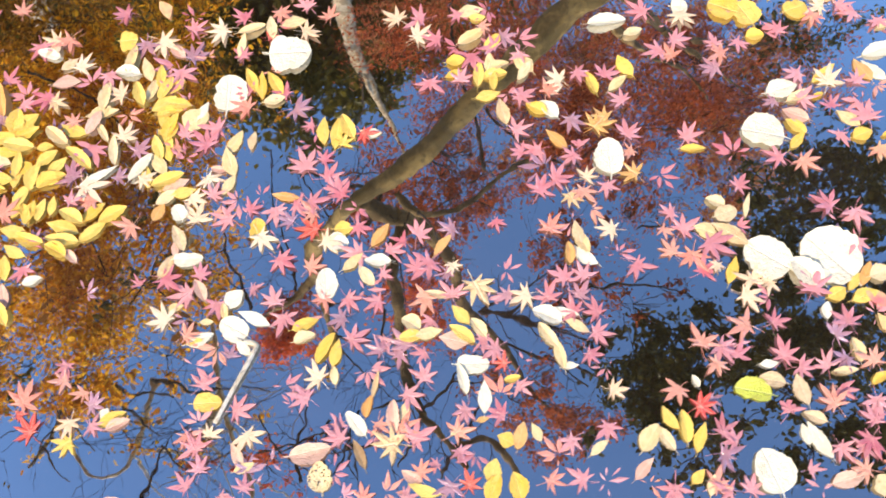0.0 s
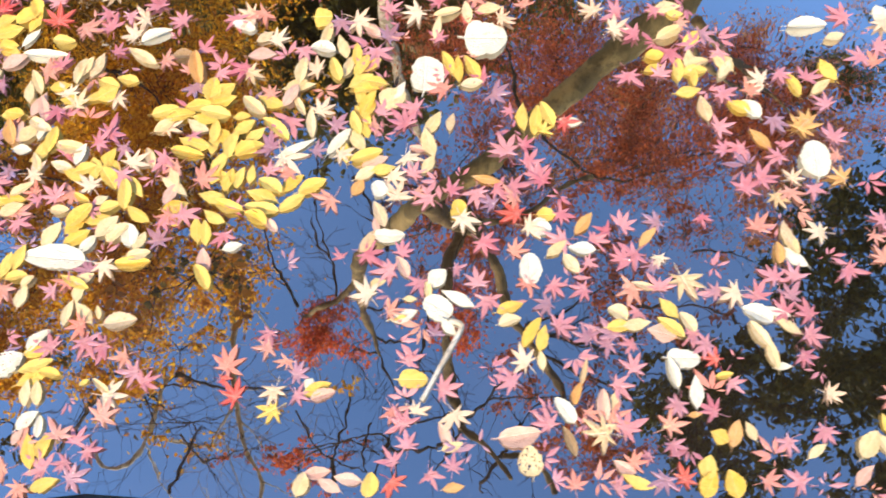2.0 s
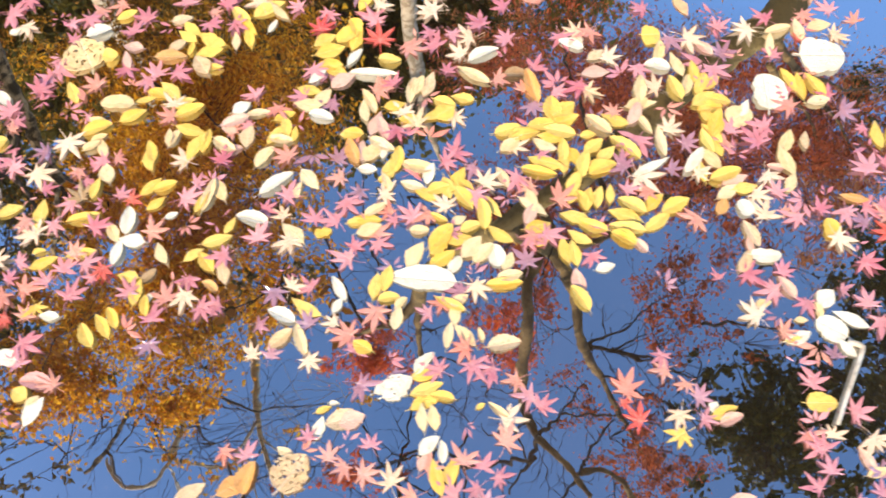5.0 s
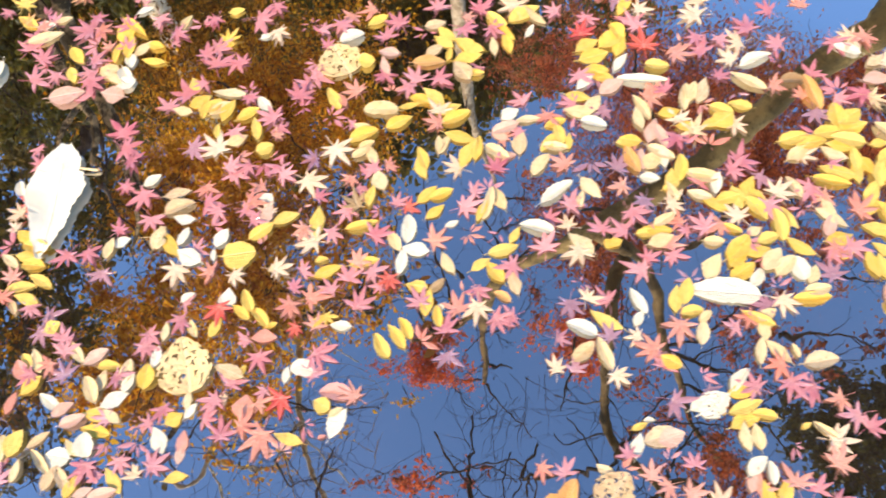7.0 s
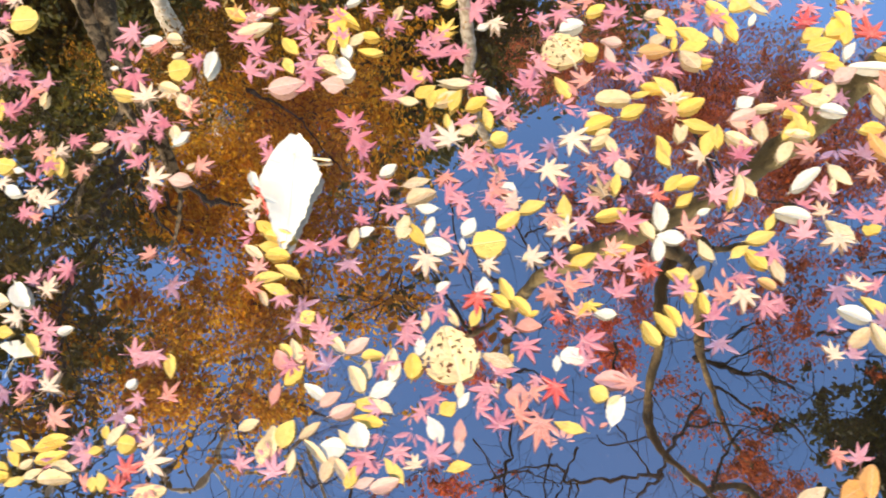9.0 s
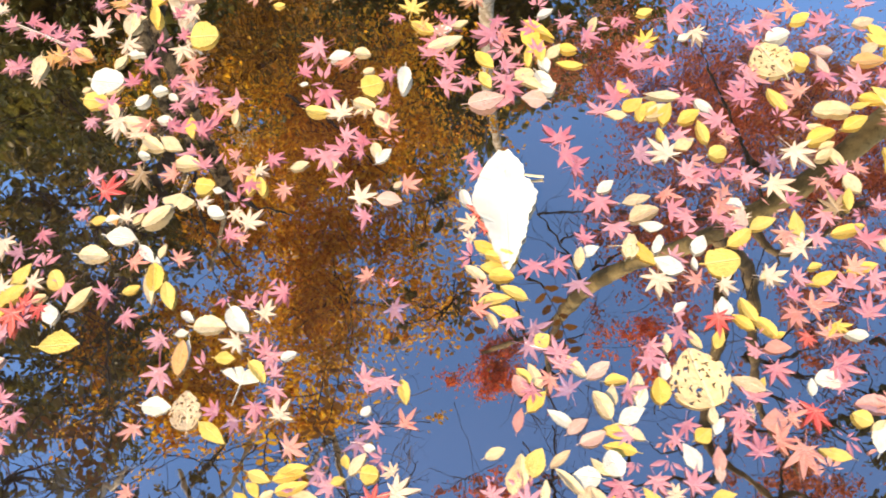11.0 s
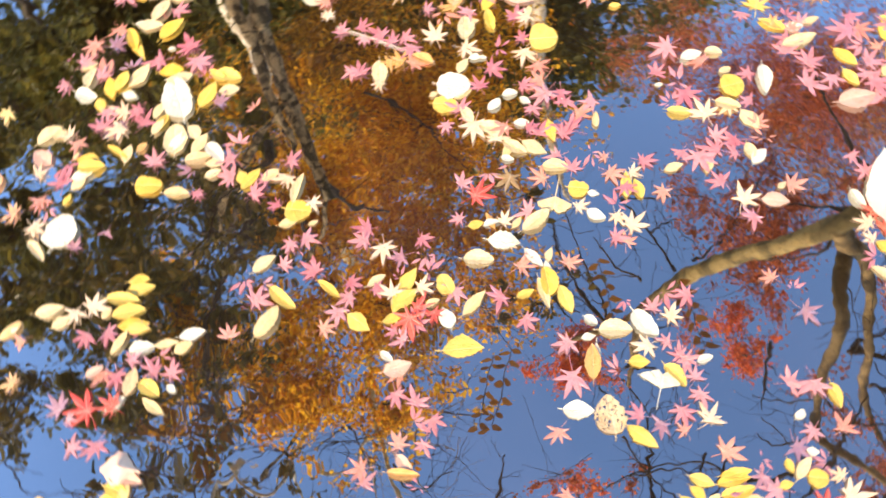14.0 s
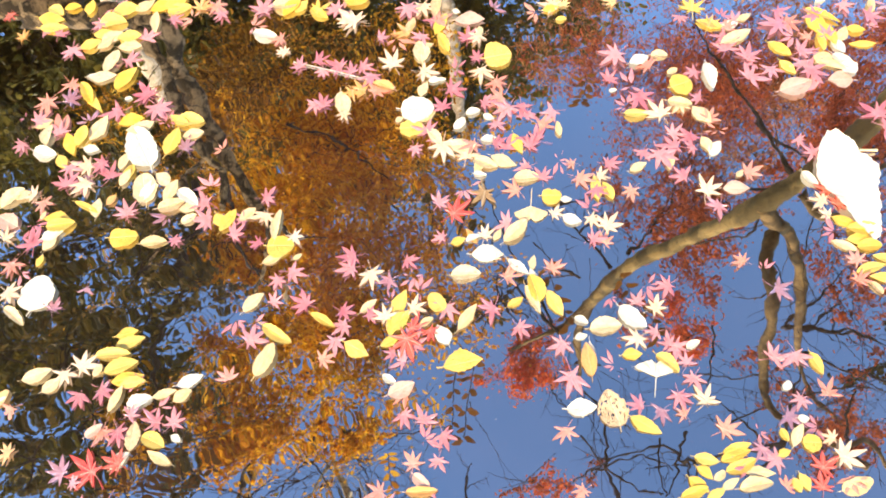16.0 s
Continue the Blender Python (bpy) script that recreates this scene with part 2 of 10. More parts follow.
# ---- building ----
def mesh_of(name, verts, faces, materials, smooth=True):
    me = bpy.data.meshes.new(name)
    me.from_pydata([tuple(v) for v in verts], [], faces)
    for m in materials:
        me.materials.append(m)
    if smooth:
        me.polygons.foreach_set("use_smooth", [True] * len(me.polygons))
    me.update()
    return me


def part(name, me, parent, label=""):
    ob = new(name, me)
    ob.parent = parent
    ob.matrix_parent_inverse = parent.matrix_basis.inverted()
    return tagged(ob, label) if label else ob


# ---- ground, water, kerb ----
KERB_X = (-16.000, -8.000, -3.547, -3.438, -3.290, -3.175, -2.900, -2.000, -1.200, -0.572, 0.000, 0.600, 1.200, 5.000, 14.000)
KERB_Y = (2.505, 2.055, 1.605, 1.570, 1.535, 1.500, 1.400, 1.130, 0.970, 0.897, 0.660, 0.460, 0.250, -0.300, -0.500)


def kerb_line(x):
    return float(np.interp(x, KERB_X, KERB_Y))


rects = [(-300, 6.2, 300, 300), (-300, -0.5, -16.5, 6.2), (14.5, -0.5, 300, 6.2)]
verts, faces = [], []
for x0, y0, x1, y1 in rects:
    k = len(verts)
    verts += [(x0, y0, 0.05), (x1, y0, 0.05), (x1, y1, 0.05), (x0, y1, 0.05)]
    faces.append((k, k + 1, k + 2, k + 3))
bank_x = (-300, *KERB_X, 300)
for a, b in zip(bank_x, bank_x[1:]):
    k = len(verts)
    verts += [(a, -300, 0.02), (b, -300, 0.02), (b, kerb_line(b) - 0.6, 0.02), (a, kerb_line(a) - 0.6, 0.02)]
    faces.append((k, k + 1, k + 2, k + 3))
for a, b in (((14.5, 6.2), (-16.5, 6.2)), ((-16.5, 6.2), (-16.5, -0.5)), ((14.5, -0.5), (14.5, 6.2))):
    k = len(verts)
    verts += [(*a, 0.05), (*b, 0.05), (*b, -0.3), (*a, -0.3)]
    faces.append((k, k + 1, k + 2, k + 3))
tagged(new("ground", mesh_of("ground", verts, faces, [SOIL], False)), "brown soil and leaf litter round the pond", "ground", kind="structure")
verts = [(-17, -0.6, 0), (15, -0.6, 0), (15, 6.4, 0), (-17, 6.4, 0)]
tagged(new("water", mesh_of("water", verts, [(0, 1, 2, 3)], [WATER], False)), "still dark pond water mirroring trees and sky", "water", kind="structure")

kerb = tagged(new("pond_kerb"), "weathered granite kerb stones along the pond", "kerb", kind="structure")
rng = random.Random(5)
x = -15.54
while x < 13.5:
    length = rng.uniform(0.5, 0.8)
    bm = bmesh.new()
    bmesh.ops.create_cube(bm, size=1.0)
    bmesh.ops.bevel(bm, geom=bm.edges[:], offset=0.012, segments=2, affect="EDGES")
    y0, y1 = kerb_line(x), kerb_line(x + length)
    for v in bm.verts:
        u = v.co.x + 0.5
        v.co = Vector((x + u * (length - 0.012), y0 + (y1 - y0) * u - 0.006 - (0.5 - v.co.y) * 0.8, -0.12 + v.co.z * 0.30))
        v.co += 0.006 * Vector(noise.noise_vector(v.co * 6.0))
    me = bpy.data.meshes.new("kerb_stone")
    bm.to_mesh(me)
    bm.free()
    me.materials.append(STONE)
    part("kerb_stone", me, kerb)
    x += length
verts, faces = [], []
for i in range(301):
    u = -15.9 + i * 29.4 / 300
    v = kerb_line(u) + 0.006 + 0.006 * noise.noise((u * 9.0, 0, 0))
    verts += [(u, v, -0.2), (u, v, 0.003), (u, v - 0.06, 0.008), (u, v - 0.06, -0.2)]
faces = [(4 * i + a, 4 * i + b, 4 * i + 4 + b, 4 * i + 4 + a) for i in range(300) for a, b in ((0, 1), (1, 2), (2, 3))]
part("wet_foot", mesh_of("wet_foot", verts, faces, [WET_FOOT]), kerb, "black wet mortar along the foot of the stones")


# ---- floating leaves ----
def settle(verts, faces, name, stalk):
    """Lets the lowest point of a leaf touch the water; the last faces, those of the stalk, become a mesh of their own."""
    drop = min(v[2] for v in verts)
    verts = [(v[0], v[1], v[2] - drop) for v in verts]
    cut = min(min(f) for f in faces[-stalk:])
    shift = [tuple(q - cut for q in f) for f in faces[-stalk:]]
    return mesh_of(name, verts[:cut], faces[:-stalk], [PINK]), mesh_of("stalk", verts[cut:], shift, [PINK])


def maple_mesh(seed):
    """A seven-lobed maple leaf one unit across, with a stalk."""
    r = random.Random(seed)
    angles = [-128, -84, -42, 0, 42, 84, 128]
    reach = [0.32, 0.45, 0.54, 0.58, 0.54, 0.45, 0.32]
    ring, curl = [], []
    for i, (a, l) in enumerate(zip(angles, reach)):
        a, l = radians(a + r.uniform(-9, 9)), l * r.uniform(0.82, 1.14)
        lift = r.uniform(-0.2, 1.0) * 0.12
        slim = r.uniform(0.72, 1.12)
        if r.random() < 0.10:
            l *= 0.62
        for da, f in ((-18, 0.46), (-13.5 * slim, 0.62), (-6.5 * slim, 0.82), (0, 1.08), (6.5 * slim, 0.82), (13.5 * slim, 0.62), (18, 0.46)):
            b = a + radians(da) * (0.9 if i in (0, 6) else 1.0)
            ring.append((l * f * math.cos(b), l * f * math.sin(b), lift * f * f))
        if i < 6:
            b = radians((angles[i] + angles[i + 1]) / 2 + r.uniform(-4, 4))
            s = r.uniform(0.16, 0.22)
            ring.append((s * math.cos(b), s * math.sin(b), 0.01))
    verts = [(0, 0, 0.012)] + ring + [(-0.10, 0, 0)]
    n = len(ring)
    faces = [(0, i, i + 1) for i in range(1, n)] + [(0, n, n + 1), (0, n + 1, 1)]
    k, bend = len(verts), r.uniform(-0.25, 0.25)
    stalk = [(-0.08, 0), (-0.27, bend * 0.4), (-0.46, bend)]
    for x, y in stalk:
        verts += [(x, y - 0.008, 0.01), (x, y + 0.008, 0.01)]
    faces += [(k, k + 2, k + 3, k + 1), (k + 2, k + 4, k + 5, k + 3)]
    return settle(verts, faces, "maple_leaf", 2)


def blade_mesh(seed, name, blunt=1.0, ragged=0.03, roll=0.12, fold=0.10, teeth=0.0, across=3, along=12, wild=0.0):
    """A simple leaf one unit long and one unit wide, folded along its midrib and rolled, with a short stalk. wild: how far its outline strays."""
    r = random.Random(seed)
    verts, faces = [], []
    sweep, bend, twist, lop = r.uniform(-0.12, 0.12), r.uniform(-0.4, 1.0) * roll, r.uniform(-0.25, 0.25), r.uniform(-0.12, 0.12)
    for i in range(along + 1):
        u = i / along
        w = 0.5 * (math.sin(math.pi * u ** 0.85) ** (0.75 / blunt)) * (1.0 if u < 1 else 0)
        for j in range(-across, across + 1):
            v = j / across
            edge = 1 + (r.uniform(-ragged, ragged) + (teeth if i % 2 else -teeth)) * (abs(j) == across)
            stray = noise.noise(Vector((u * 3.2, 2.0 * (v > 0), seed * 1.3))) + 0.5 * noise.noise(Vector((u * 8.5, 5.0 * (v > 0), seed * 2.1)))
            y = w * v * edge * (1 + lop * (1 if j > 0 else -1)) * (1 + wild * stray)
            z = fold * abs(v) * w * 2 * r.uniform(0.9, 1.1) + bend * (u - 0.5) ** 2 + twist * (u - 0.5) * y
            verts.append((u - 0.5, y + sweep * math.sin(math.pi * u), z))
    n = 2 * across + 1
    for i in range(along):
        for j in range(n - 1):
            k = i * n + j
            faces.append((k, k + n, k + n + 1, k + 1))
    k = len(verts)
    verts += [(-0.5, -0.02, 0.01), (-0.5, 0.02, 0.01), (-0.66, 0.05, 0.01), (-0.66, 0.02, 0.01)]
    faces.append((k, k + 1, k + 2, k + 3))
    return settle(verts, faces, name, 1)


def torn_mesh(seed):
    """A broad pear-shaped leaf one unit long and wide, eaten through with many small holes and a ragged rim, with a short stalk."""
    r = random.Random(seed)
    verts, faces, across, along = [], [], 15, 40
    n = 2 * across + 1
    for i in range(along + 1):
        u = i / along
        w = 0.5 * math.sin(math.pi * u ** 0.78) ** (0.5 + 0.2 * u)
        w *= 1 + 0.10 * noise.noise(Vector((u * 9, 3.1, seed)))
        for j in range(-across, across + 1):
            v = j / across
            verts.append((u - 0.5, w * v + 0.05 * math.sin(3 * u), 0.05 * abs(v) * w * 2 + 0.12 * (u - 0.5) ** 2 + 0.012 * noise.noise(Vector((u * 6, v * 5, seed)))))
    for i in range(along):
        for j in range(n - 1):
            u, v = i / along, (j + 0.5) / across - 1
            eaten = noise.noise(Vector((u * 11, v * 7, seed * 1.7))) + 0.35 * noise.noise(Vector((u * 3, v * 2, seed * 0.7)))
            rim = max(0.0, abs(v) - 0.82) * 1.5
            if eaten + rim + 0.10 * u + r.uniform(-0.06, 0.06) > 0.40:
                continue
            k = i * n + j
            faces.append((k, k + n, k + n + 1, k + 1))
    k = len(verts)
    verts += [(-0.5, -0.02, 0.01), (-0.5, 0.02, 0.01), (-0.66, 0.05, 0.01), (-0.66, 0.02, 0.01)]
    faces.append((k, k + 1, k + 2, k + 3))
    return settle(verts, faces, "leaf", 1)


def fan_mesh():
    """A fan-shaped ginkgo leaf one unit across, with a long stalk."""
    verts, faces = [(0, 0, 0.02)], []
    for i in range(19):
        a = radians(-68 + 136 * i / 18)
        l = 0.62 - 0.16 * math.exp(-((i - 9) / 1.2) ** 2) + 0.012 * (i % 3)
        verts += [(0.5 * l * math.cos(a), 0.5 * l * math.sin(a), 0.02 + 0.02 * (i % 2)), (l * math.cos(a), l * math.sin(a), 0.03 * (i % 2))]
    for i in range(18):
        k = 1 + 2 * i
        faces += [(0, k, k + 2), (k, k + 1, k + 3, k + 2)]
    k = len(verts)
    verts += [(0.02, -0.014, 0.02), (0.02, 0.014, 0.02), (-0.7, 0.05, 0.01), (-0.7, 0.03, 0.01)]
    faces.append((k, k + 1, k + 2, k + 3))
    return settle(verts, faces, "ginkgo_leaf", 1)


MAPLES = [maple_mesh(i) for i in range(26)]
LEAFLETS = [blade_mesh(20 + i, "leaf", blunt=(0.72, 0.9, 1.15)[i % 3], ragged=0.05, teeth=0.035, fold=0.07 * (i % 3), along=14, wild=0.14) for i in range(20)]
BROADS = [blade_mesh(40 + i, "leaf", (1.7, 1.35, 1.5)[i % 3], 0.05, 0.10, 0.05, across=6, along=22, wild=0.2) for i in range(9)]
TORN = [torn_mesh(60 + i) for i in range(2)]
FANS = [fan_mesh()]
WORDS = {PINK: "pink", RED: "bright red", SALMON: "salmon orange", PURPLE: "dull purple, half sunken", WHITE: "bleached white", CREAM: "pale cream", PEACH: "pale peach",
         YELLOW: "yellow", ORANGE: "orange", ROSE: "rosy tan", TAN: "tan, spotted", BROWN: "brown", GREEN: "yellow-green"}
NAMES = {PINK: "pink", RED: "red", SALMON: "salmon", PURPLE: "purple", WHITE: "white", CREAM: "cream", PEACH: "pale", YELLOW: "yellow", ORANGE: "orange",
         ROSE: "rosy", TAN: "tan", BROWN: "brown", GREEN: "green"}
TINTED = {}
COUNT = [0]
MANY = {"pink_maple_leaf": (PINK_MANY, 0.52, [], []), "yellow_narrow_leaf": (YELLOW_MANY, 1.02, [], [])}


def leaf(kinds, colour, x, y, sx, sy, turn, noun, group):
    COUNT[0] += 1
    i = COUNT[0]
    name = NAMES[colour] + "_" + noun.replace(" ", "_")
    key = (noun, (i * 7 + i // 5) % len(kinds), colour.name)
    level = 0.0008 if colour == PURPLE else 0.0010 + 0.0007 * (i * 5 % 7)
    if noun == "maple leaf" and colour in (PINK, PURPLE, SALMON) and i % 5 in (0, 2):
        level = -0.0010
    tip = 2.2 if noun != "maple leaf" else 1.8
    lean = Euler((radians(tip * math.sin(i * 1.7)), radians(tip * math.sin(i * 2.9)), radians(turn)))
    m = Matrix.LocRotScale((x, y, level), lean, (sx, sy, min(sx, 0.05) if noun == "maple leaf" else 0.5 * (sx + sy)))
    if name in MANY and y - kerb_line(x) > MANY[name][1]:
        verts, faces = MANY[name][2:]
        for me in kinds[key[1]]:
            k = len(verts)
            verts.extend(m @ v.co for v in me.vertices)
            faces.extend(tuple(k + q for q in f.vertices) for f in me.polygons)
        return
    if key not in TINTED:
        TINTED[key] = [me.copy() for me in kinds[key[1]]]
        for me in TINTED[key]:
            me.materials.clear()
            me.materials.append(colour)
    ob = new(name, TINTED[key][0])
    ob.matrix_basis = m
    part("stalk", TINTED[key][1], ob).matrix_parent_inverse = Matrix()
    tagged(ob, f"{WORDS[colour]} {noun} floating on the pond", noun, group)


def maple(colour, x, y, size, turn):
    leaf(MAPLES, colour, x, y, 1.21 * size, 1.21 * size, turn, "maple leaf", WORDS[colour].split(",")[0] + " maple leaves on the water")


def leaflet(colour, x, y, length, width, turn):
    leaf(LEAFLETS, colour, x, y, 1.03 * length, 1.10 * width, turn, "narrow leaf", WORDS[colour].split(",")[0] + " narrow leaves on the water")


def broad(colour, x, y, length, width, turn, torn=False):
    leaf(TORN if torn else BROADS, colour, x, y, 0.97 * length, 1.0 * width, turn, "torn leaf" if torn else "broad leaf", "broad leaves on the water")


def fan(colour, x, y, size, turn):
    leaf(FANS, colour, x, y, size, size, turn, "ginkgo leaf", "ginkgo leaves on the water")


def curled_leaf(colour, x, y, length, turn):
    """A dry leaf folded like a tent, standing on the water."""
    verts, faces, nu, nv = [], [], 16, 8
    for i in range(nu + 1):
        u = i / nu
        half = 0.40 * length * (0.10 + 0.9 * math.sin(math.pi * min(u * 1.12, 1.0)) ** 1.5) * (1 + 0.06 * math.sin(i * 2.3))
        top = 0.46 * length * math.exp(-((u - 0.66) / 0.24) ** 2)
        for k in range(nv + 1):
            v = 2 * k / nv - 1
            rise = top * (1 - abs(v) ** 1.25) + 0.05 * length * abs(v) ** 3 * math.sin(u * 5 + v)
            verts.append((length * (u - 0.5), v * half + 0.05 * length * math.sin(3 * u), max(rise, 0.0) + 0.004))
    for i in range(nu):
        for k in range(nv):
            a = i * (nv + 1) + k
            faces.append((a, a + 1, a + nv + 2, a + nv + 1))
    ob = new("curled_leaf", mesh_of("curled_leaf", verts, faces, [colour]))
    ob.matrix_basis = Matrix.Translation((x, y, 0)) @ Matrix.Rotation(radians(turn), 4, "Z")
    tagged(ob, "peach-coloured dry leaf curled up on the pond water", "curled leaf")


def big_leaf(x, y, length, width, turn):
    """The large bleached leaf that lies curled up on the water: from its tail to its broad torn top, with a rib and a bit of stalk."""
    r = random.Random(77)
    rows = (0, 0.07, 0.17, 0.27, 0.41, 0.51, 0.61, 0.70, 0.78, 0.88, 0.95, 1.0)
    left = (0.07, 0.12, 0.24, 0.28, 0.39, 0.51, 0.53, 0.47, 0.40, 0.30, 0.16, 0.08)
    right = (0.04, 0.11, 0.18, 0.28, 0.33, 0.43, 0.49, 0.41, 0.34, 0.26, 0.14, 0.05)
    verts, faces, along, across = [], [], 44, 7
    for i in range(along + 1):
        u = i / along
        a, b = float(np.interp(u, rows, left)), float(np.interp(u, rows, right))
        b -= 0.07 * math.exp(-((u - 0.76) / 0.02) ** 2)
        a, b = a + r.uniform(-0.012, 0.012), b + r.uniform(-0.022, 0.016)
        for j in range(-across, across + 1):
            v = j / across
            off = (a if v < 0 else b) * -v
            z = 0.07 * v * v * (1 - 0.5 * u) + 0.02 * math.sin(11 * u + 2 * v) + 0.05 * (u - 0.4) ** 2 + r.uniform(-0.004, 0.004)
            verts.append((u * length, off * width, z * width))
    low = min(v[2] for v in verts)
    n = 2 * across + 1
    for i in range(along):
        for j in range(n - 1):
            k = i * n + j
            faces.append((k, k + n, k + n + 1, k + 1))
    thing = new("curled_leaf")
    thing.matrix_basis = pose(x, y, 0.004, 0, 0, turn)
    bpy.context.view_layer.update()
    tagged(thing, "large bleached white leaf curled up on the pond", "leaf")
    me = mesh_of("blade", [(a, b, c - low) for a, b, c in verts], faces, [WHITE])
    part("blade", me, thing).matrix_parent_inverse = Matrix()
    rib = [Vector((*verts[i * n + across][:2], verts[i * n + across][2] - low + 0.0004, 0.0011 - 0.00002 * i)) for i in range(0, 42, 6)]
    vs, fs = tube(rib, 6)
    part("midrib", mesh_of("midrib", vs, fs, [WHITE]), thing).matrix_parent_inverse = Matrix()
    vs, fs = tube([Vector((length * 0.77, -0.30 * width, 0.008, 0.0024)), Vector((length * 0.76, -0.45 * width, 0.006, 0.0026)), Vector((length * 0.755, -0.60 * width, 0.003, 0.003))], 6)
    part("stalk", mesh_of("stalk", vs, fs, [CREAM]), thing, "short cream leaf stalk").matrix_parent_inverse = Matrix()


def tube(spine, sides=8, lumps=0.0, seed=0, kinks=0.0):
    """A round limb through the given points of x, y, z and radius. kinks: how far it strays from a smooth line, in radii."""
    r = random.Random(seed)
    pts = [Vector(p) for p in spine]
    path = []
    for i in range(len(pts) - 1):
        a, b, c, d = pts[max(i - 1, 0)], pts[i], pts[i + 1], pts[min(i + 2, len(pts) - 1)]
        for k in range(5):
            t = k / 5
            path.append(0.5 * (2 * b + (c - a) * t + (2 * a - 5 * b + 4 * c - d) * t * t + (3 * b - a - 3 * c + d) * t ** 3))
    path.append(pts[-1])
    for p in path[1:-1]:
        stray = kinks * p[3]
        p += Vector((r.gauss(0, stray), r.gauss(0, stray), 0.5 * r.gauss(0, stray), -0.25 * r.random() * stray))
    verts, faces = [], []
    side = Vector((0.3, 0.5, 0.8))
    for i, p in enumerate(path):
        q = (path[min(i + 1, len(path) - 1)] - path[max(i - 1, 0)]).to_3d().normalized()
        side = (side - q * side.dot(q)).normalized()
        up = q.cross(side)
        for j in range(sides):
            a = 2 * math.pi * j / sides
            rad = max(p[3], 0.0012) * (1 + lumps * r.uniform(-1, 1))
            verts.append(p.to_3d() + rad * (math.cos(a) * side + math.sin(a) * up))
    for i in range(len(path) - 1):
        for j in range(sides):
            k, l = i * sides + j, i * sides + (j + 1) % sides
            faces.append((k, l, l + sides, k + sides))
    faces += [tuple(range(sides))[::-1], tuple(range(len(verts) - sides, len(verts)))]
    return verts, faces


def floating_twig(points, radius):
    verts, faces = tube([Vector((x, y, 0.003 + radius, radius * (1.2 - 0.1 * i))) for i, (x, y) in enumerate(points)], 7, 0.08)
    tagged(new("twig", mesh_of("twig", verts, faces, [PEELED])), "pale peeled twig floating among the leaves", "twig")


maple(BROWN, -1.266, 1.679, 0.054, 99)
maple(BROWN, -2.557, 2.101, 0.06, 238)
maple(ORANGE, 0.806, 1.296, 0.048, 152)
maple(ORANGE, 0.783, 1.282, 0.053, 30)
maple(ORANGE, -1.923, 2.316, 0.045, 44)
maple(PINK, -1.482, 1.722, 0.044, 326)
maple(PEACH, -1.357, 1.624, 0.064, 142)
maple(ORANGE, -3.023, 2.865, 0.052, 75)
maple(ORANGE, -2.571, 2.579, 0.055, 111)
maple(PEACH, -2.442, 2.000, 0.035, 1)
maple(PEACH, -2.164, 1.361, 0.053, 354)
maple(ORANGE, 0.816, 1.161, 0.048, 125)
maple(PEACH, 0.936, 0.899, 0.05, 100)
maple(PEACH, -0.466, 1.830, 0.047, 125)
maple(PEACH, -0.438, 1.867, 0.054, 162)
maple(PEACH, -0.216, 1.824, 0.06, 189)
maple(PEACH, -0.420, 1.585, 0.045, 5)
maple(SALMON, -0.191, 1.818, 0.06, 230)
maple(PEACH, -0.001, 1.752, 0.065, 308)
maple(SALMON, 0.082, 1.687, 0.04, 118)
maple(PINK, 0.154, 1.665, 0.04, 88)
maple(PEACH, 0.291, 1.681, 0.046, 350)
maple(PEACH, -0.178, 1.743, 0.058, 34)
maple(SALMON, 0.138, 1.540, 0.056, 143)
maple(PURPLE, 0.229, 1.506, 0.061, 336)
maple(PEACH, -0.114, 1.546, 0.05, 58)
maple(PEACH, -0.201, 1.460, 0.066, 302)
maple(PEACH, 0.484, 1.654, 0.052, 127)
maple(PEACH, 0.509, 1.595, 0.051, 22)
maple(PINK, 0.601, 1.517, 0.062, 232)
maple(PINK, 0.504, 1.481, 0.055, 257)
maple(PEACH, 0.751, 1.403, 0.044, 133)
maple(PEACH, -0.688, 1.542, 0.05, 351)
maple(PINK, -0.677, 1.482, 0.033, 167)
maple(PINK, -0.779, 1.273, 0.046, 208)
maple(PINK, -0.235, 1.437, 0.043, 31)
maple(SALMON, -0.194, 1.428, 0.049, 199)
maple(PEACH, -0.005, 1.370, 0.043, 319)
maple(PEACH, 0.106, 1.251, 0.052, 293)
maple(PEACH, 0.433, 1.088, 0.03, 258)
maple(PEACH, 0.726, 1.183, 0.041, 23)
maple(PEACH, 0.735, 1.068, 0.045, 157)
maple(PEACH, 0.542, 0.993, 0.049, 191)
maple(PEACH, -0.054, 0.916, 0.036, 50)
maple(PINK, 0.476, 0.841, 0.037, 309)
maple(PINK, -2.150, 2.326, 0.065, 195)
maple(PEACH, -2.131, 2.138, 0.056, 101)
maple(PEACH, -2.078, 2.146, 0.043, 217)
maple(PEACH, -2.129, 1.931, 0.059, 37)
maple(PEACH, -1.368, 2.144, 0.043, 279)
maple(SALMON, -1.403, 1.877, 0.032, 34)
maple(PEACH, -0.859, 2.082, 0.071, 103)
maple(PEACH, -0.609, 2.002, 0.046, 347)
maple(PEACH, -0.497, 1.959, 0.063, 144)
maple(PEACH, -0.477, 1.993, 0.069, 97)
maple(PEACH, -1.624, 1.628, 0.054, 251)
maple(SALMON, -1.371, 1.704, 0.044, 112)
maple(PEACH, -1.517, 1.588, 0.037, 312)
maple(SALMON, -1.269, 1.743, 0.038, 234)
maple(PEACH, -0.878, 1.488, 0.051, 225)
maple(PURPLE, -0.923, 1.393, 0.049, 261)
maple(PEACH, -0.890, 1.394, 0.039, 35)
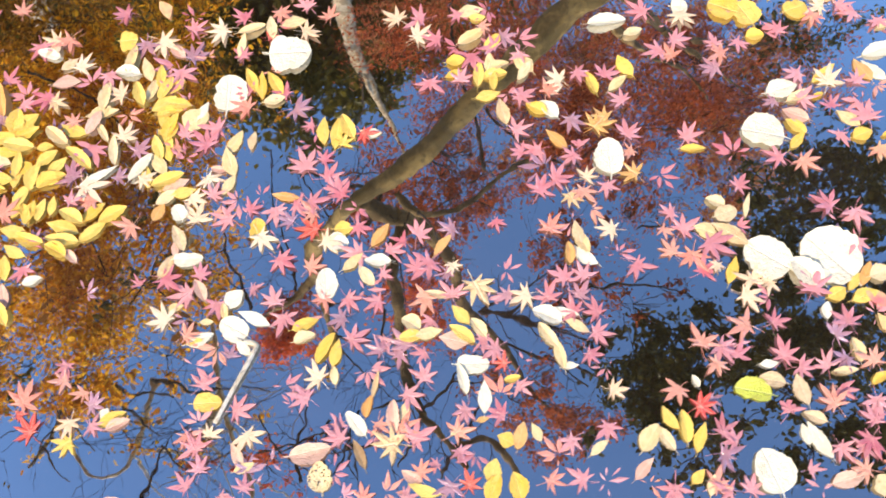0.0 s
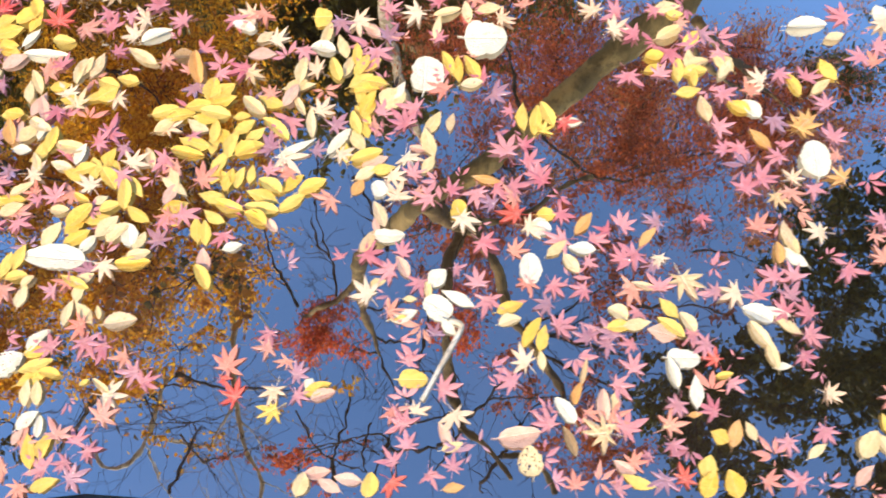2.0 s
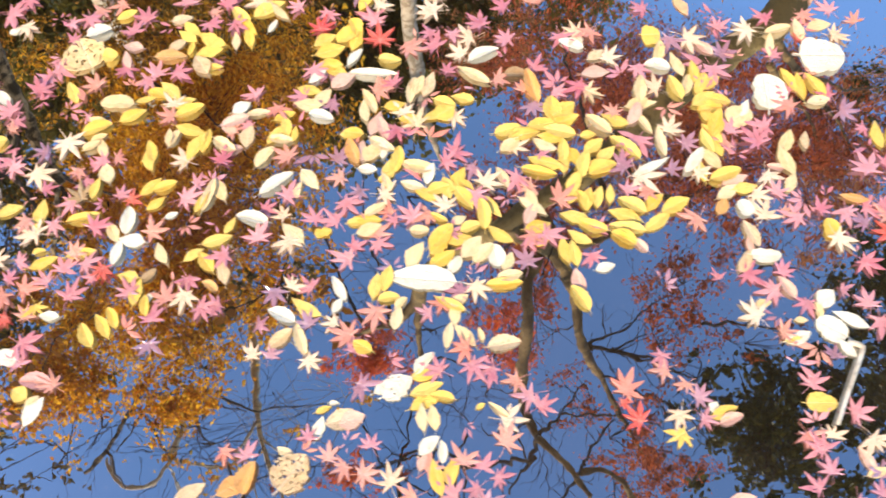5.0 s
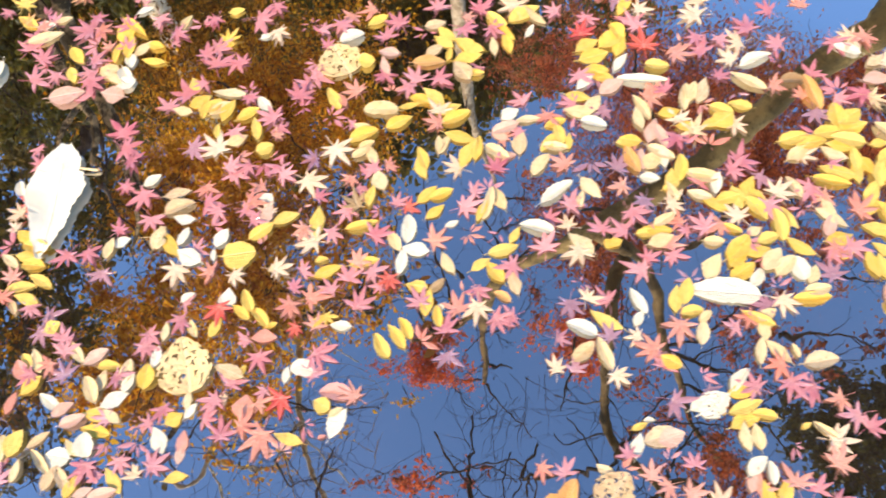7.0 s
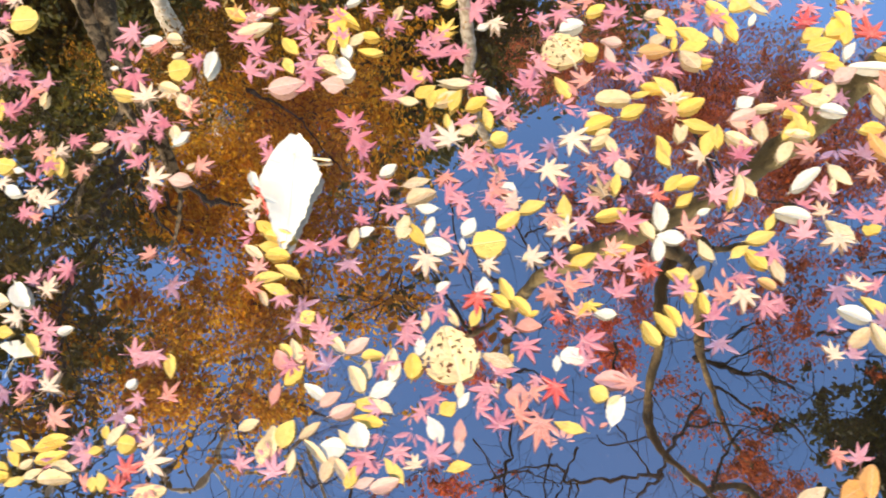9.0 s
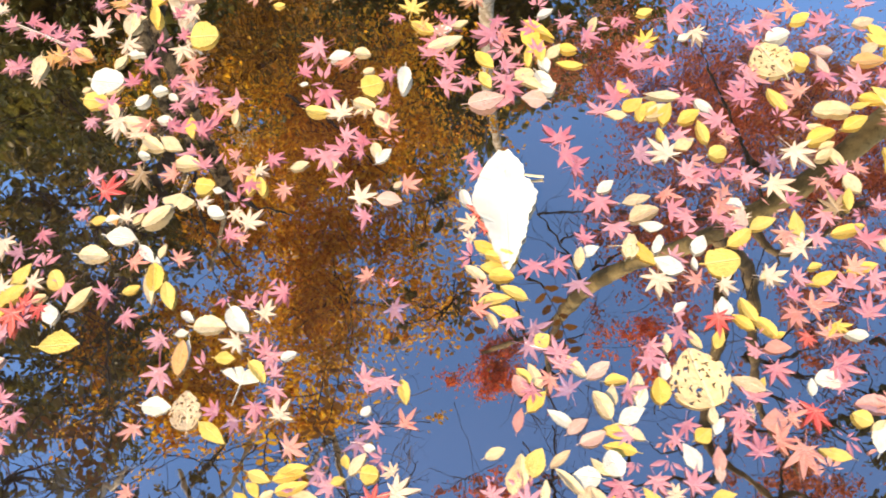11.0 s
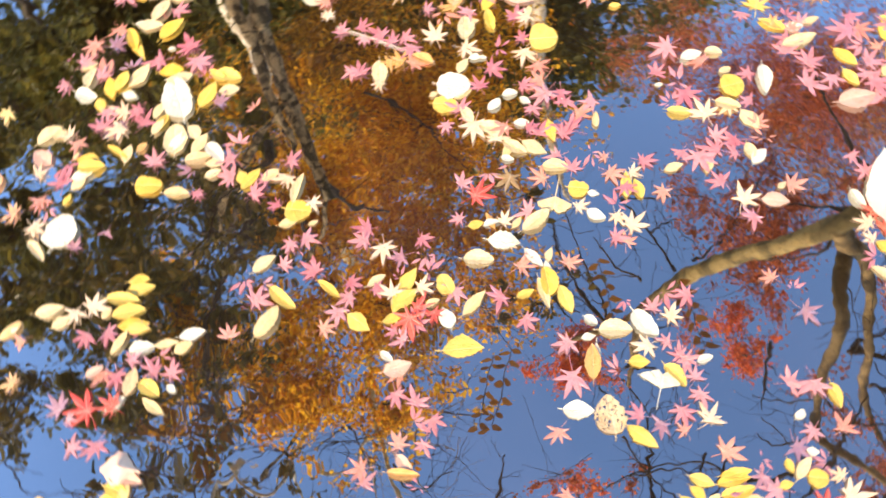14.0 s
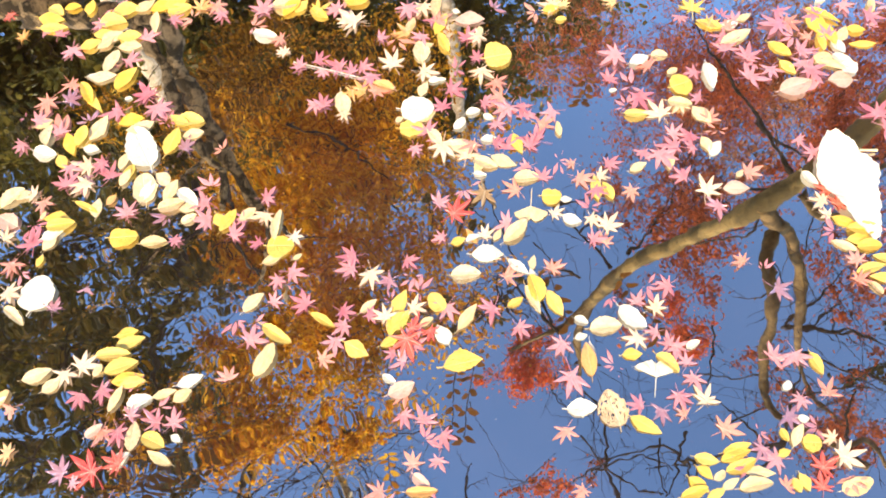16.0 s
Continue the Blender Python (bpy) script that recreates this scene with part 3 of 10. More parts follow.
maple(PEACH, -1.553, 1.355, 0.022, 177)
maple(SALMON, -1.328, 1.308, 0.044, 136)
maple(PEACH, -0.824, 1.306, 0.034, 171)
maple(ORANGE, -3.470, 2.963, 0.037, 88)
maple(SALMON, -3.052, 2.847, 0.059, 163)
maple(SALMON, -3.433, 2.732, 0.061, 222)
maple(PEACH, -3.367, 2.512, 0.055, 189)
maple(PEACH, -2.700, 2.681, 0.042, 58)
maple(PEACH, -2.678, 2.667, 0.07, 126)
maple(PEACH, -2.418, 2.501, 0.047, 172)
maple(PEACH, -2.574, 2.456, 0.053, 335)
maple(PEACH, -2.450, 2.404, 0.052, 249)
maple(PEACH, -2.598, 2.249, 0.063, 250)
maple(PEACH, -2.222, 2.515, 0.053, 145)
maple(PINK, -2.194, 2.269, 0.044, 35)
maple(PEACH, -3.498, 2.480, 0.041, 133)
maple(PEACH, -3.378, 2.466, 0.054, 210)
maple(PEACH, -3.014, 2.230, 0.05, 221)
maple(PEACH, -2.319, 2.044, 0.035, 336)
maple(PEACH, -2.593, 2.004, 0.035, 50)
maple(PEACH, -2.592, 1.950, 0.028, 42)
maple(PEACH, -2.840, 2.014, 0.053, 254)
maple(PEACH, -2.784, 1.908, 0.046, 358)
maple(PEACH, -2.343, 1.733, 0.043, 16)
maple(PEACH, -2.398, 1.690, 0.043, 200)
maple(PEACH, -3.485, 2.032, 0.048, 241)
maple(PEACH, -3.451, 2.034, 0.054, 21)
maple(PINK, -3.464, 1.980, 0.053, 229)
maple(SALMON, -2.987, 1.871, 0.04, 9)
maple(PEACH, -2.338, 1.534, 0.046, 50)
maple(PURPLE, -2.284, 1.423, 0.037, 214)
maple(PEACH, -2.161, 1.396, 0.029, 137)
maple(PEACH, 1.041, 1.475, 0.052, 260)
maple(PEACH, 1.320, 1.408, 0.057, 151)
maple(PEACH, 1.250, 1.236, 0.055, 64)
maple(SALMON, 0.854, 0.976, 0.056, 242)
maple(PEACH, 0.887, 0.945, 0.03, 231)
maple(PINK, 0.728, 1.021, 0.046, 315)
maple(PEACH, 0.963, 0.887, 0.05, 202)
maple(RED, -0.743, 1.970, 0.055, 55)
maple(PINK, -0.776, 1.869, 0.048, 303)
maple(PINK, -0.625, 1.961, 0.055, 100)
maple(PINK, -0.514, 1.866, 0.054, 104)
maple(PINK, -0.515, 1.903, 0.048, 216)
maple(PINK, -0.378, 1.803, 0.041, 36)
maple(PINK, -0.803, 1.807, 0.047, 170)
maple(PINK, -0.619, 1.790, 0.041, 104)
maple(PINK, -0.328, 1.758, 0.053, 56)
maple(PINK, -0.252, 1.823, 0.054, 272)
maple(PINK, -0.293, 1.710, 0.052, 110)
maple(PINK, -0.248, 1.691, 0.057, 200)
maple(PINK, -0.371, 1.554, 0.033, 317)
maple(PINK, -0.624, 1.578, 0.045, 27)
maple(PINK, -0.556, 1.584, 0.05, 349)
maple(PURPLE, -0.507, 1.562, 0.05, 279)
maple(SALMON, -0.762, 1.601, 0.043, 184)
maple(PURPLE, -0.732, 1.562, 0.044, 223)
maple(PEACH, -0.494, 1.519, 0.055, 19)
maple(PINK, -0.429, 1.515, 0.05, 220)
maple(PINK, 0.060, 1.734, 0.059, 207)
maple(PURPLE, 0.053, 1.694, 0.052, 45)
maple(PEACH, 0.127, 1.741, 0.059, 183)
maple(PINK, 0.234, 1.719, 0.047, 14)
maple(PINK, -0.124, 1.707, 0.046, 280)
maple(PINK, -0.160, 1.700, 0.052, 100)
maple(PINK, 0.022, 1.664, 0.057, 273)
maple(PINK, -0.000, 1.628, 0.045, 127)
maple(PINK, 0.025, 1.591, 0.039, 162)
maple(PINK, 0.220, 1.546, 0.045, 121)
maple(SALMON, -0.099, 1.599, 0.056, 310)
maple(PURPLE, -0.092, 1.509, 0.05, 2)
maple(PURPLE, -0.224, 1.489, 0.055, 115)
maple(PURPLE, -0.139, 1.461, 0.044, 31)
maple(PINK, 0.072, 1.509, 0.055, 163)
maple(PINK, 0.006, 1.514, 0.055, 63)
maple(PINK, 0.044, 1.477, 0.06, 122)
maple(PEACH, 0.032, 1.403, 0.048, 284)
maple(PINK, 0.247, 1.416, 0.049, 184)
maple(PINK, 0.221, 1.368, 0.059, 95)
maple(PINK, 0.255, 1.335, 0.053, 5)
maple(PINK, 0.529, 1.637, 0.057, 153)
maple(PINK, 0.547, 1.572, 0.045, 153)
maple(PINK, 0.581, 1.547, 0.045, 170)
maple(PINK, 0.654, 1.523, 0.05, 134)
maple(PINK, 0.705, 1.528, 0.056, 347)
maple(PINK, 0.698, 1.487, 0.044, 234)
maple(PINK, 0.563, 1.467, 0.044, 45)
maple(PINK, 0.644, 1.407, 0.055, 316)
maple(PINK, 0.665, 1.392, 0.049, 333)
maple(PINK, 0.843, 1.389, 0.049, 33)
maple(PINK, 0.632, 1.322, 0.053, 354)
maple(PINK, 0.660, 1.268, 0.047, 179)
maple(PINK, 0.631, 1.275, 0.042, 147)
maple(PINK, 0.721, 1.234, 0.042, 212)
maple(PINK, 0.742, 1.255, 0.037, 91)
maple(PINK, 0.853, 1.320, 0.043, 126)
maple(PINK, -0.763, 1.543, 0.05, 297)
maple(PINK, -0.787, 1.510, 0.055, 130)
maple(SALMON, -0.725, 1.465, 0.065, 61)
maple(SALMON, -0.612, 1.481, 0.049, 203)
maple(PINK, -0.718, 1.442, 0.043, 286)
maple(PEACH, -0.576, 1.488, 0.055, 121)
maple(PINK, -0.560, 1.339, 0.042, 18)
maple(PINK, -0.656, 1.284, 0.041, 185)
maple(PINK, -0.778, 1.425, 0.059, 140)
maple(SALMON, -0.803, 1.278, 0.051, 146)
maple(PINK, -0.408, 1.386, 0.053, 325)
maple(PINK, -0.336, 1.324, 0.042, 248)
maple(PINK, -0.313, 1.373, 0.043, 41)
maple(PINK, -0.457, 1.479, 0.044, 133)
maple(PINK, -0.447, 1.378, 0.043, 331)
maple(SALMON, -0.127, 1.348, 0.053, 199)
maple(PEACH, -0.005, 1.324, 0.058, 60)
maple(PINK, 0.035, 1.363, 0.043, 52)
maple(PINK, 0.079, 1.340, 0.053, 214)
maple(PINK, 0.055, 1.306, 0.052, 152)
maple(PINK, 0.098, 1.311, 0.042, 36)
maple(PINK, 0.145, 1.298, 0.047, 264)
maple(PINK, 0.213, 1.293, 0.053, 306)
maple(PINK, 0.264, 1.304, 0.053, 67)
maple(PINK, -0.081, 1.220, 0.051, 314)
maple(PINK, -0.018, 1.208, 0.041, 31)
maple(PINK, -0.130, 1.227, 0.031, 102)
maple(PINK, 0.130, 1.193, 0.046, 309)
maple(PINK, 0.139, 1.231, 0.041, 113)
maple(PINK, -0.044, 1.179, 0.051, 174)
maple(PINK, 0.002, 1.144, 0.046, 229)
maple(PURPLE, -0.056, 1.132, 0.04, 141)
maple(PINK, 0.103, 1.116, 0.045, 86)
maple(SALMON, -0.013, 1.063, 0.059, 204)
maple(SALMON, -0.062, 1.100, 0.04, 6)
maple(SALMON, 0.181, 1.161, 0.041, 28)
maple(PURPLE, -0.228, 1.237, 0.041, 52)
maple(PINK, 0.272, 1.291, 0.053, 94)
maple(PINK, 0.295, 1.253, 0.047, 248)
maple(PINK, 0.285, 1.215, 0.041, 297)
maple(PINK, 0.275, 1.163, 0.051, 184)
maple(PINK, 0.329, 1.153, 0.051, 331)
maple(PINK, 0.305, 1.110, 0.03, 324)
maple(PINK, 0.389, 1.166, 0.051, 42)
maple(PINK, 0.393, 1.105, 0.06, 215)
maple(PINK, 0.533, 1.147, 0.031, 273)
maple(PINK, 0.266, 1.091, 0.05, 341)
maple(PINK, 0.285, 1.062, 0.04, 197)
maple(SALMON, 0.369, 1.044, 0.055, 201)
maple(PINK, 0.415, 1.033, 0.049, 72)
maple(PINK, 0.233, 1.083, 0.04, 300)
maple(PINK, 0.470, 1.007, 0.039, 42)
maple(PINK, 0.669, 1.196, 0.052, 3)
maple(SALMON, 0.713, 1.120, 0.046, 262)
maple(PINK, 0.758, 1.156, 0.046, 282)
maple(SALMON, 0.624, 1.102, 0.05, 35)
maple(PINK, 0.522, 1.049, 0.05, 3)
maple(PURPLE, 0.511, 1.002, 0.039, 152)
maple(PINK, 0.577, 0.978, 0.049, 86)
maple(PINK, 0.652, 0.995, 0.049, 90)
maple(PINK, 0.652, 0.925, 0.043, 126)
maple(PINK, 0.366, 1.001, 0.039, 212)
maple(PINK, 0.221, 1.005, 0.049, 21)
maple(PINK, 0.277, 0.990, 0.039, 220)
maple(PINK, -0.602, 1.173, 0.055, 289)
maple(PINK, -0.570, 1.159, 0.05, 197)
maple(PURPLE, -0.738, 1.188, 0.04, 290)
maple(PURPLE, -0.799, 1.183, 0.055, 311)
maple(PINK, -0.628, 0.999, 0.038, 50)
maple(PINK, -0.606, 0.977, 0.038, 311)
maple(PINK, -0.643, 0.967, 0.038, 210)
maple(PINK, -0.636, 1.074, 0.034, 240)
maple(PINK, -0.518, 1.096, 0.054, 202)
maple(PINK, -0.507, 1.075, 0.044, 7)
maple(SALMON, -0.359, 1.067, 0.054, 50)
maple(PINK, -0.277, 1.112, 0.04, 234)
maple(SALMON, -0.253, 1.055, 0.034, 210)
maple(PINK, -0.247, 0.991, 0.039, 319)
maple(PINK, -0.058, 1.044, 0.059, 262)
maple(PINK, -0.002, 0.943, 0.048, 359)
maple(PEACH, 0.009, 0.896, 0.052, 273)
maple(PINK, -0.108, 0.843, 0.042, 114)
maple(PURPLE, -0.001, 0.843, 0.037, 103)
maple(PINK, 0.233, 0.945, 0.053, 299)
maple(PINK, 0.288, 0.883, 0.047, 305)
maple(PINK, 0.325, 0.903, 0.048, 87)
maple(PINK, 0.338, 0.945, 0.034, 171)
maple(PURPLE, 0.296, 0.956, 0.039, 201)
maple(PINK, 0.166, 0.867, 0.051, 206)
maple(PINK, 0.280, 0.808, 0.055, 17)
maple(PINK, 0.377, 0.828, 0.042, 217)
maple(PINK, 0.433, 0.802, 0.046, 134)
maple(PINK, 0.460, 0.916, 0.043, 197)
maple(PINK, 0.499, 0.882, 0.038, 219)
maple(PINK, 0.634, 0.890, 0.043, 336)
maple(PINK, 0.611, 0.858, 0.038, 299)
maple(PINK, 0.631, 0.827, 0.037, 163)
maple(PEACH, 0.626, 0.787, 0.037, 345)
maple(PINK, 0.370, 0.752, 0.045, 231)
maple(PINK, 0.346, 0.766, 0.036, 289)
maple(PINK, 0.304, 0.758, 0.027, 203)
maple(SALMON, 0.503, 0.712, 0.049, 109)
maple(PINK, 0.532, 0.729, 0.041, 215)
maple(SALMON, 0.212, 0.737, 0.054, 19)
maple(RED, 0.346, 0.708, 0.04, 53)
maple(PURPLE, 0.317, 0.716, 0.045, 226)
maple(SALMON, 0.474, 0.677, 0.044, 4)
maple(PINK, 0.528, 0.663, 0.044, 137)
maple(PINK, 0.143, 0.753, 0.036, 358)
maple(SALMON, 0.172, 0.739, 0.036, 89)
maple(PINK, 0.238, 0.719, 0.036, 2)
maple(PINK, -2.156, 2.232, 0.064, 62)
maple(PINK, -2.155, 2.200, 0.057, 271)
maple(PINK, -2.035, 2.146, 0.037, 145)
maple(PINK, -1.866, 2.302, 0.051, 121)
maple(PINK, -1.780, 2.254, 0.063, 162)
maple(PINK, -1.765, 2.214, 0.063, 138)
maple(PINK, -1.775, 2.169, 0.05, 359)
maple(PINK, -1.752, 2.162, 0.043, 281)
maple(PINK, -1.623, 2.250, 0.05, 297)
maple(PINK, -1.590, 2.200, 0.05, 313)
maple(PINK, -1.531, 2.209, 0.05, 133)
maple(PINK, -1.529, 2.120, 0.049, 43)
maple(PINK, -1.909, 2.154, 0.062, 1)
maple(PINK, -1.857, 2.153, 0.049, 231)
maple(PINK, -1.787, 2.117, 0.061, 316)
maple(PINK, -1.792, 2.076, 0.048, 115)
maple(SALMON, -2.044, 2.087, 0.043, 48)
maple(PINK, -2.097, 2.062, 0.061, 194)
maple(PINK, -2.132, 2.080, 0.043, 21)
maple(PINK, -2.140, 2.051, 0.054, 151)
maple(PINK, -2.154, 1.980, 0.048, 125)
maple(PINK, -1.703, 1.890, 0.046, 336)
maple(PINK, -1.576, 2.025, 0.059, 109)
maple(PINK, -1.617, 2.004, 0.047, 80)
maple(PINK, -1.501, 2.218, 0.044, 241)
maple(PINK, -1.297, 2.149, 0.049, 301)
maple(PINK, -1.271, 2.128, 0.042, 333)
maple(SALMON, -1.204, 2.147, 0.055, 211)
maple(PINK, -1.230, 2.129, 0.048, 278)
maple(PINK, -1.106, 2.096, 0.054, 116)
maple(PINK, -1.140, 2.070, 0.048, 88)
maple(PINK, -1.017, 2.121, 0.054, 82)
maple(PINK, -1.053, 2.062, 0.053, 105)
maple(PINK, -1.504, 2.130, 0.055, 22)
maple(PINK, -1.509, 2.090, 0.06, 67)
maple(PINK, -1.467, 2.088, 0.048, 237)
maple(PINK, -1.454, 2.079, 0.042, 106)
maple(PINK, -1.297, 2.041, 0.047, 254)
maple(PINK, -1.306, 2.008, 0.059, 330)
maple(PINK, -1.269, 2.077, 0.036, 66)
maple(PINK, -1.320, 1.992, 0.047, 192)
maple(PINK, -1.161, 1.973, 0.047, 249)
maple(PINK, -1.098, 1.944, 0.058, 108)
maple(PINK, -1.055, 1.935, 0.052, 319)
maple(PINK, -1.448, 1.989, 0.041, 289)
maple(PINK, -1.488, 1.912, 0.052, 275)
maple(PINK, -1.402, 1.921, 0.052, 141)
maple(PINK, -1.377, 1.911, 0.046, 24)
maple(PEACH, -1.523, 1.873, 0.063, 120)
maple(PINK, -1.343, 1.960, 0.058, 63)
maple(PINK, -1.288, 1.899, 0.051, 339)
maple(SALMON, -1.224, 1.944, 0.052, 128)
maple(SALMON, -1.154, 1.928, 0.035, 60)
maple(PURPLE, -1.333, 1.807, 0.045, 199)
maple(PINK, -1.504, 1.822, 0.045, 40)
maple(PINK, -1.434, 1.820, 0.062, 321)
maple(PINK, -1.465, 1.818, 0.045, 211)
maple(PINK, -1.404, 1.802, 0.056, 152)
maple(PINK, -1.218, 1.755, 0.044, 185)
maple(SALMON, -1.192, 1.754, 0.033, 342)
maple(PINK, -1.247, 1.873, 0.034, 248)
maple(PINK, -0.931, 2.091, 0.054, 35)
maple(PINK, -0.977, 2.053, 0.053, 310)
maple(PINK, -0.920, 2.033, 0.047, 319)
maple(PINK, -0.899, 1.834, 0.045, 118)
maple(PINK, -0.826, 1.744, 0.044, 58)
maple(PINK, -0.924, 1.765, 0.033, 143)
maple(PINK, -0.627, 1.979, 0.058, 112)
maple(PINK, -2.123, 1.889, 0.047, 204)
maple(PEACH, -1.935, 1.788, 0.028, 132)
maple(PINK, -1.942, 1.753, 0.05, 137)
maple(SALMON, -2.140, 1.759, 0.034, 129)
maple(PINK, -2.110, 1.731, 0.033, 6)
maple(PURPLE, -2.105, 1.685, 0.055, 325)
maple(SALMON, -1.958, 1.643, 0.038, 10)
maple(PINK, -1.922, 1.674, 0.022, 203)
maple(PINK, -1.903, 1.613, 0.043, 274)
maple(PINK, -1.833, 1.707, 0.049, 234)
maple(PINK, -1.792, 1.701, 0.049, 284)
maple(PINK, -1.677, 1.807, 0.056, 242)
maple(PINK, -1.669, 1.750, 0.055, 277)
maple(PINK, -1.680, 1.506, 0.041, 311)
maple(PINK, -1.612, 1.552, 0.037, 347)
maple(PURPLE, -1.885, 1.558, 0.053, 330)
maple(PINK, -1.839, 1.531, 0.042, 88)
maple(PINK, -1.496, 1.810, 0.051, 287)
maple(SALMON, -1.554, 1.791, 0.045, 279)
maple(PINK, -1.554, 1.757, 0.05, 337)
maple(PINK, -1.534, 1.732, 0.049, 202)
maple(PINK, -1.401, 1.782, 0.05, 355)
maple(PEACH, -1.355, 1.760, 0.061, 318)
maple(PINK, -1.468, 1.694, 0.044, 9)
maple(PINK, -1.339, 1.719, 0.038, 358)
maple(SALMON, -1.374, 1.655, 0.043, 239)
maple(PINK, -1.323, 1.637, 0.043, 278)
maple(PINK, -1.585, 1.660, 0.043, 332)
maple(SALMON, -1.558, 1.604, 0.043, 146)
maple(PINK, -1.453, 1.642, 0.037, 37)
maple(PEACH, -1.436, 1.580, 0.047, 359)
maple(PINK, -1.388, 1.567, 0.037, 5)
maple(PINK, -1.237, 1.749, 0.033, 67)
maple(PINK, -1.286, 1.676, 0.049, 229)
maple(PINK, -1.225, 1.659, 0.032, 217)
maple(PINK, -1.191, 1.665, 0.038, 27)
maple(SALMON, -1.137, 1.570, 0.057, 34)
maple(PINK, -1.308, 1.533, 0.047, 56)
maple(PINK, -1.262, 1.535, 0.047, 316)
maple(PINK, -1.339, 1.516, 0.046, 151)
maple(PINK, -1.251, 1.503, 0.031, 173)
maple(SALMON, -1.418, 1.504, 0.051, 223)
maple(PINK, -1.298, 1.474, 0.056, 57)
maple(PINK, -1.409, 1.535, 0.031, 40)
maple(PINK, -1.502, 1.476, 0.041, 33)
maple(PINK, -1.184, 1.453, 0.045, 108)
maple(SALMON, -1.377, 1.452, 0.041, 76)
maple(PEACH, -1.057, 1.714, 0.049, 145)
maple(PINK, -0.987, 1.694, 0.049, 67)
maple(PINK, -1.012, 1.656, 0.043, 55)
maple(PINK, -1.041, 1.654, 0.037, 18)
maple(PINK, -1.067, 1.626, 0.053, 2)
maple(SALMON, -1.072, 1.570, 0.042, 330)
maple(PINK, -0.918, 1.567, 0.042, 337)
maple(PEACH, -0.884, 1.544, 0.041, 130)
maple(PINK, -0.871, 1.584, 0.052, 19)
maple(PINK, -0.938, 1.508, 0.051, 88)
maple(PINK, -0.825, 1.521, 0.051, 139)
maple(PINK, -1.004, 1.486, 0.051, 184)
maple(PINK, -1.080, 1.458, 0.051, 266)
maple(PINK, -1.059, 1.394, 0.049, 328)
maple(PINK, -0.857, 1.383, 0.044, 114)
maple(PINK, -0.896, 1.429, 0.035, 281)
maple(PINK, -1.839, 1.507, 0.047, 58)
maple(PURPLE, -1.838, 1.463, 0.051, 113)
maple(PINK, -1.741, 1.439, 0.046, 312)
maple(PINK, -1.800, 1.291, 0.048, 248)
maple(PINK, -1.712, 1.312, 0.044, 230)
maple(PEACH, -1.718, 1.256, 0.034, 103)
maple(PINK, -1.765, 1.322, 0.039, 186)
maple(PINK, -2.010, 1.322, 0.044, 50)
maple(PINK, -1.956, 1.296, 0.049, 72)
maple(PINK, -2.002, 1.341, 0.03, 208)
maple(PINK, -1.690, 1.485, 0.051, 296)
maple(PINK, -1.665, 1.362, 0.04, 261)
maple(PINK, -1.688, 1.342, 0.035, 186)
maple(PINK, -1.569, 1.358, 0.045, 210)
maple(PINK, -1.594, 1.328, 0.044, 336)
maple(PINK, -1.566, 1.291, 0.048, 90)
maple(PINK, -1.507, 1.455, 0.041, 201)
maple(PINK, -1.488, 1.419, 0.05, 280)
maple(PINK, -1.385, 1.400, 0.055, 322)
maple(PINK, -1.394, 1.364, 0.049, 90)
maple(PURPLE, -1.157, 1.346, 0.049, 268)
maple(PINK, -1.152, 1.393, 0.045, 69)
maple(SALMON, -1.495, 1.335, 0.039, 321)
maple(PINK, -1.483, 1.353, 0.03, 227)
maple(PINK, -1.423, 1.282, 0.043, 259)
maple(PURPLE, -0.959, 1.334, 0.039, 355)
maple(PURPLE, -0.947, 1.272, 0.038, 52)
maple(PEACH, -0.882, 1.248, 0.038, 302)
maple(PEACH, -0.978, 1.279, 0.038, 85)
maple(PINK, -1.010, 1.107, 0.041, 82)
maple(PINK, -0.902, 1.112, 0.036, 78)
maple(PINK, -0.840, 1.092, 0.04, 342)
maple(SALMON, -0.874, 1.072, 0.04, 75)
maple(PINK, -3.382, 2.935, 0.038, 38)
maple(PINK, -3.417, 2.960, 0.03, 325)
maple(PINK, -3.270, 2.925, 0.045, 201)
maple(PINK, -3.232, 2.968, 0.061, 294)
maple(PINK, -3.098, 2.861, 0.044, 320)
maple(PINK, -2.978, 2.826, 0.044, 241)
maple(PINK, -3.174, 2.831, 0.051, 40)
maple(PINK, -3.356, 2.871, 0.06, 258)
maple(PINK, -3.230, 2.780, 0.058, 15)
maple(PINK, -3.201, 2.654, 0.063, 110)
maple(PINK, -3.187, 2.610, 0.07, 276)
maple(PINK, -3.277, 2.637, 0.063, 170)
maple(PURPLE, -3.382, 2.714, 0.05, 44)
maple(PINK, -3.494, 2.711, 0.036, 313)
maple(PINK, -3.465, 2.686, 0.05, 22)
maple(PINK, -3.418, 2.629, 0.049, 75)
maple(PINK, -3.173, 2.560, 0.048, 50)
maple(PURPLE, -3.147, 2.472, 0.047, 53)
maple(SALMON, -3.065, 2.433, 0.037, 108)
maple(PINK, -3.408, 2.524, 0.048, 279)
maple(PINK, -3.334, 2.509, 0.048, 222)
maple(PURPLE, -3.395, 2.491, 0.061, 269)
maple(PINK, -2.877, 2.792, 0.072, 63)
maple(SALMON, -2.915, 2.756, 0.058, 12)
maple(PINK, -2.706, 2.722, 0.057, 150)
maple(PINK, -2.840, 2.585, 0.038, 96)
maple(PINK, -2.795, 2.587, 0.048, 46)
maple(PINK, -2.751, 2.549, 0.054, 140)
maple(PINK, -2.789, 2.557, 0.041, 211)
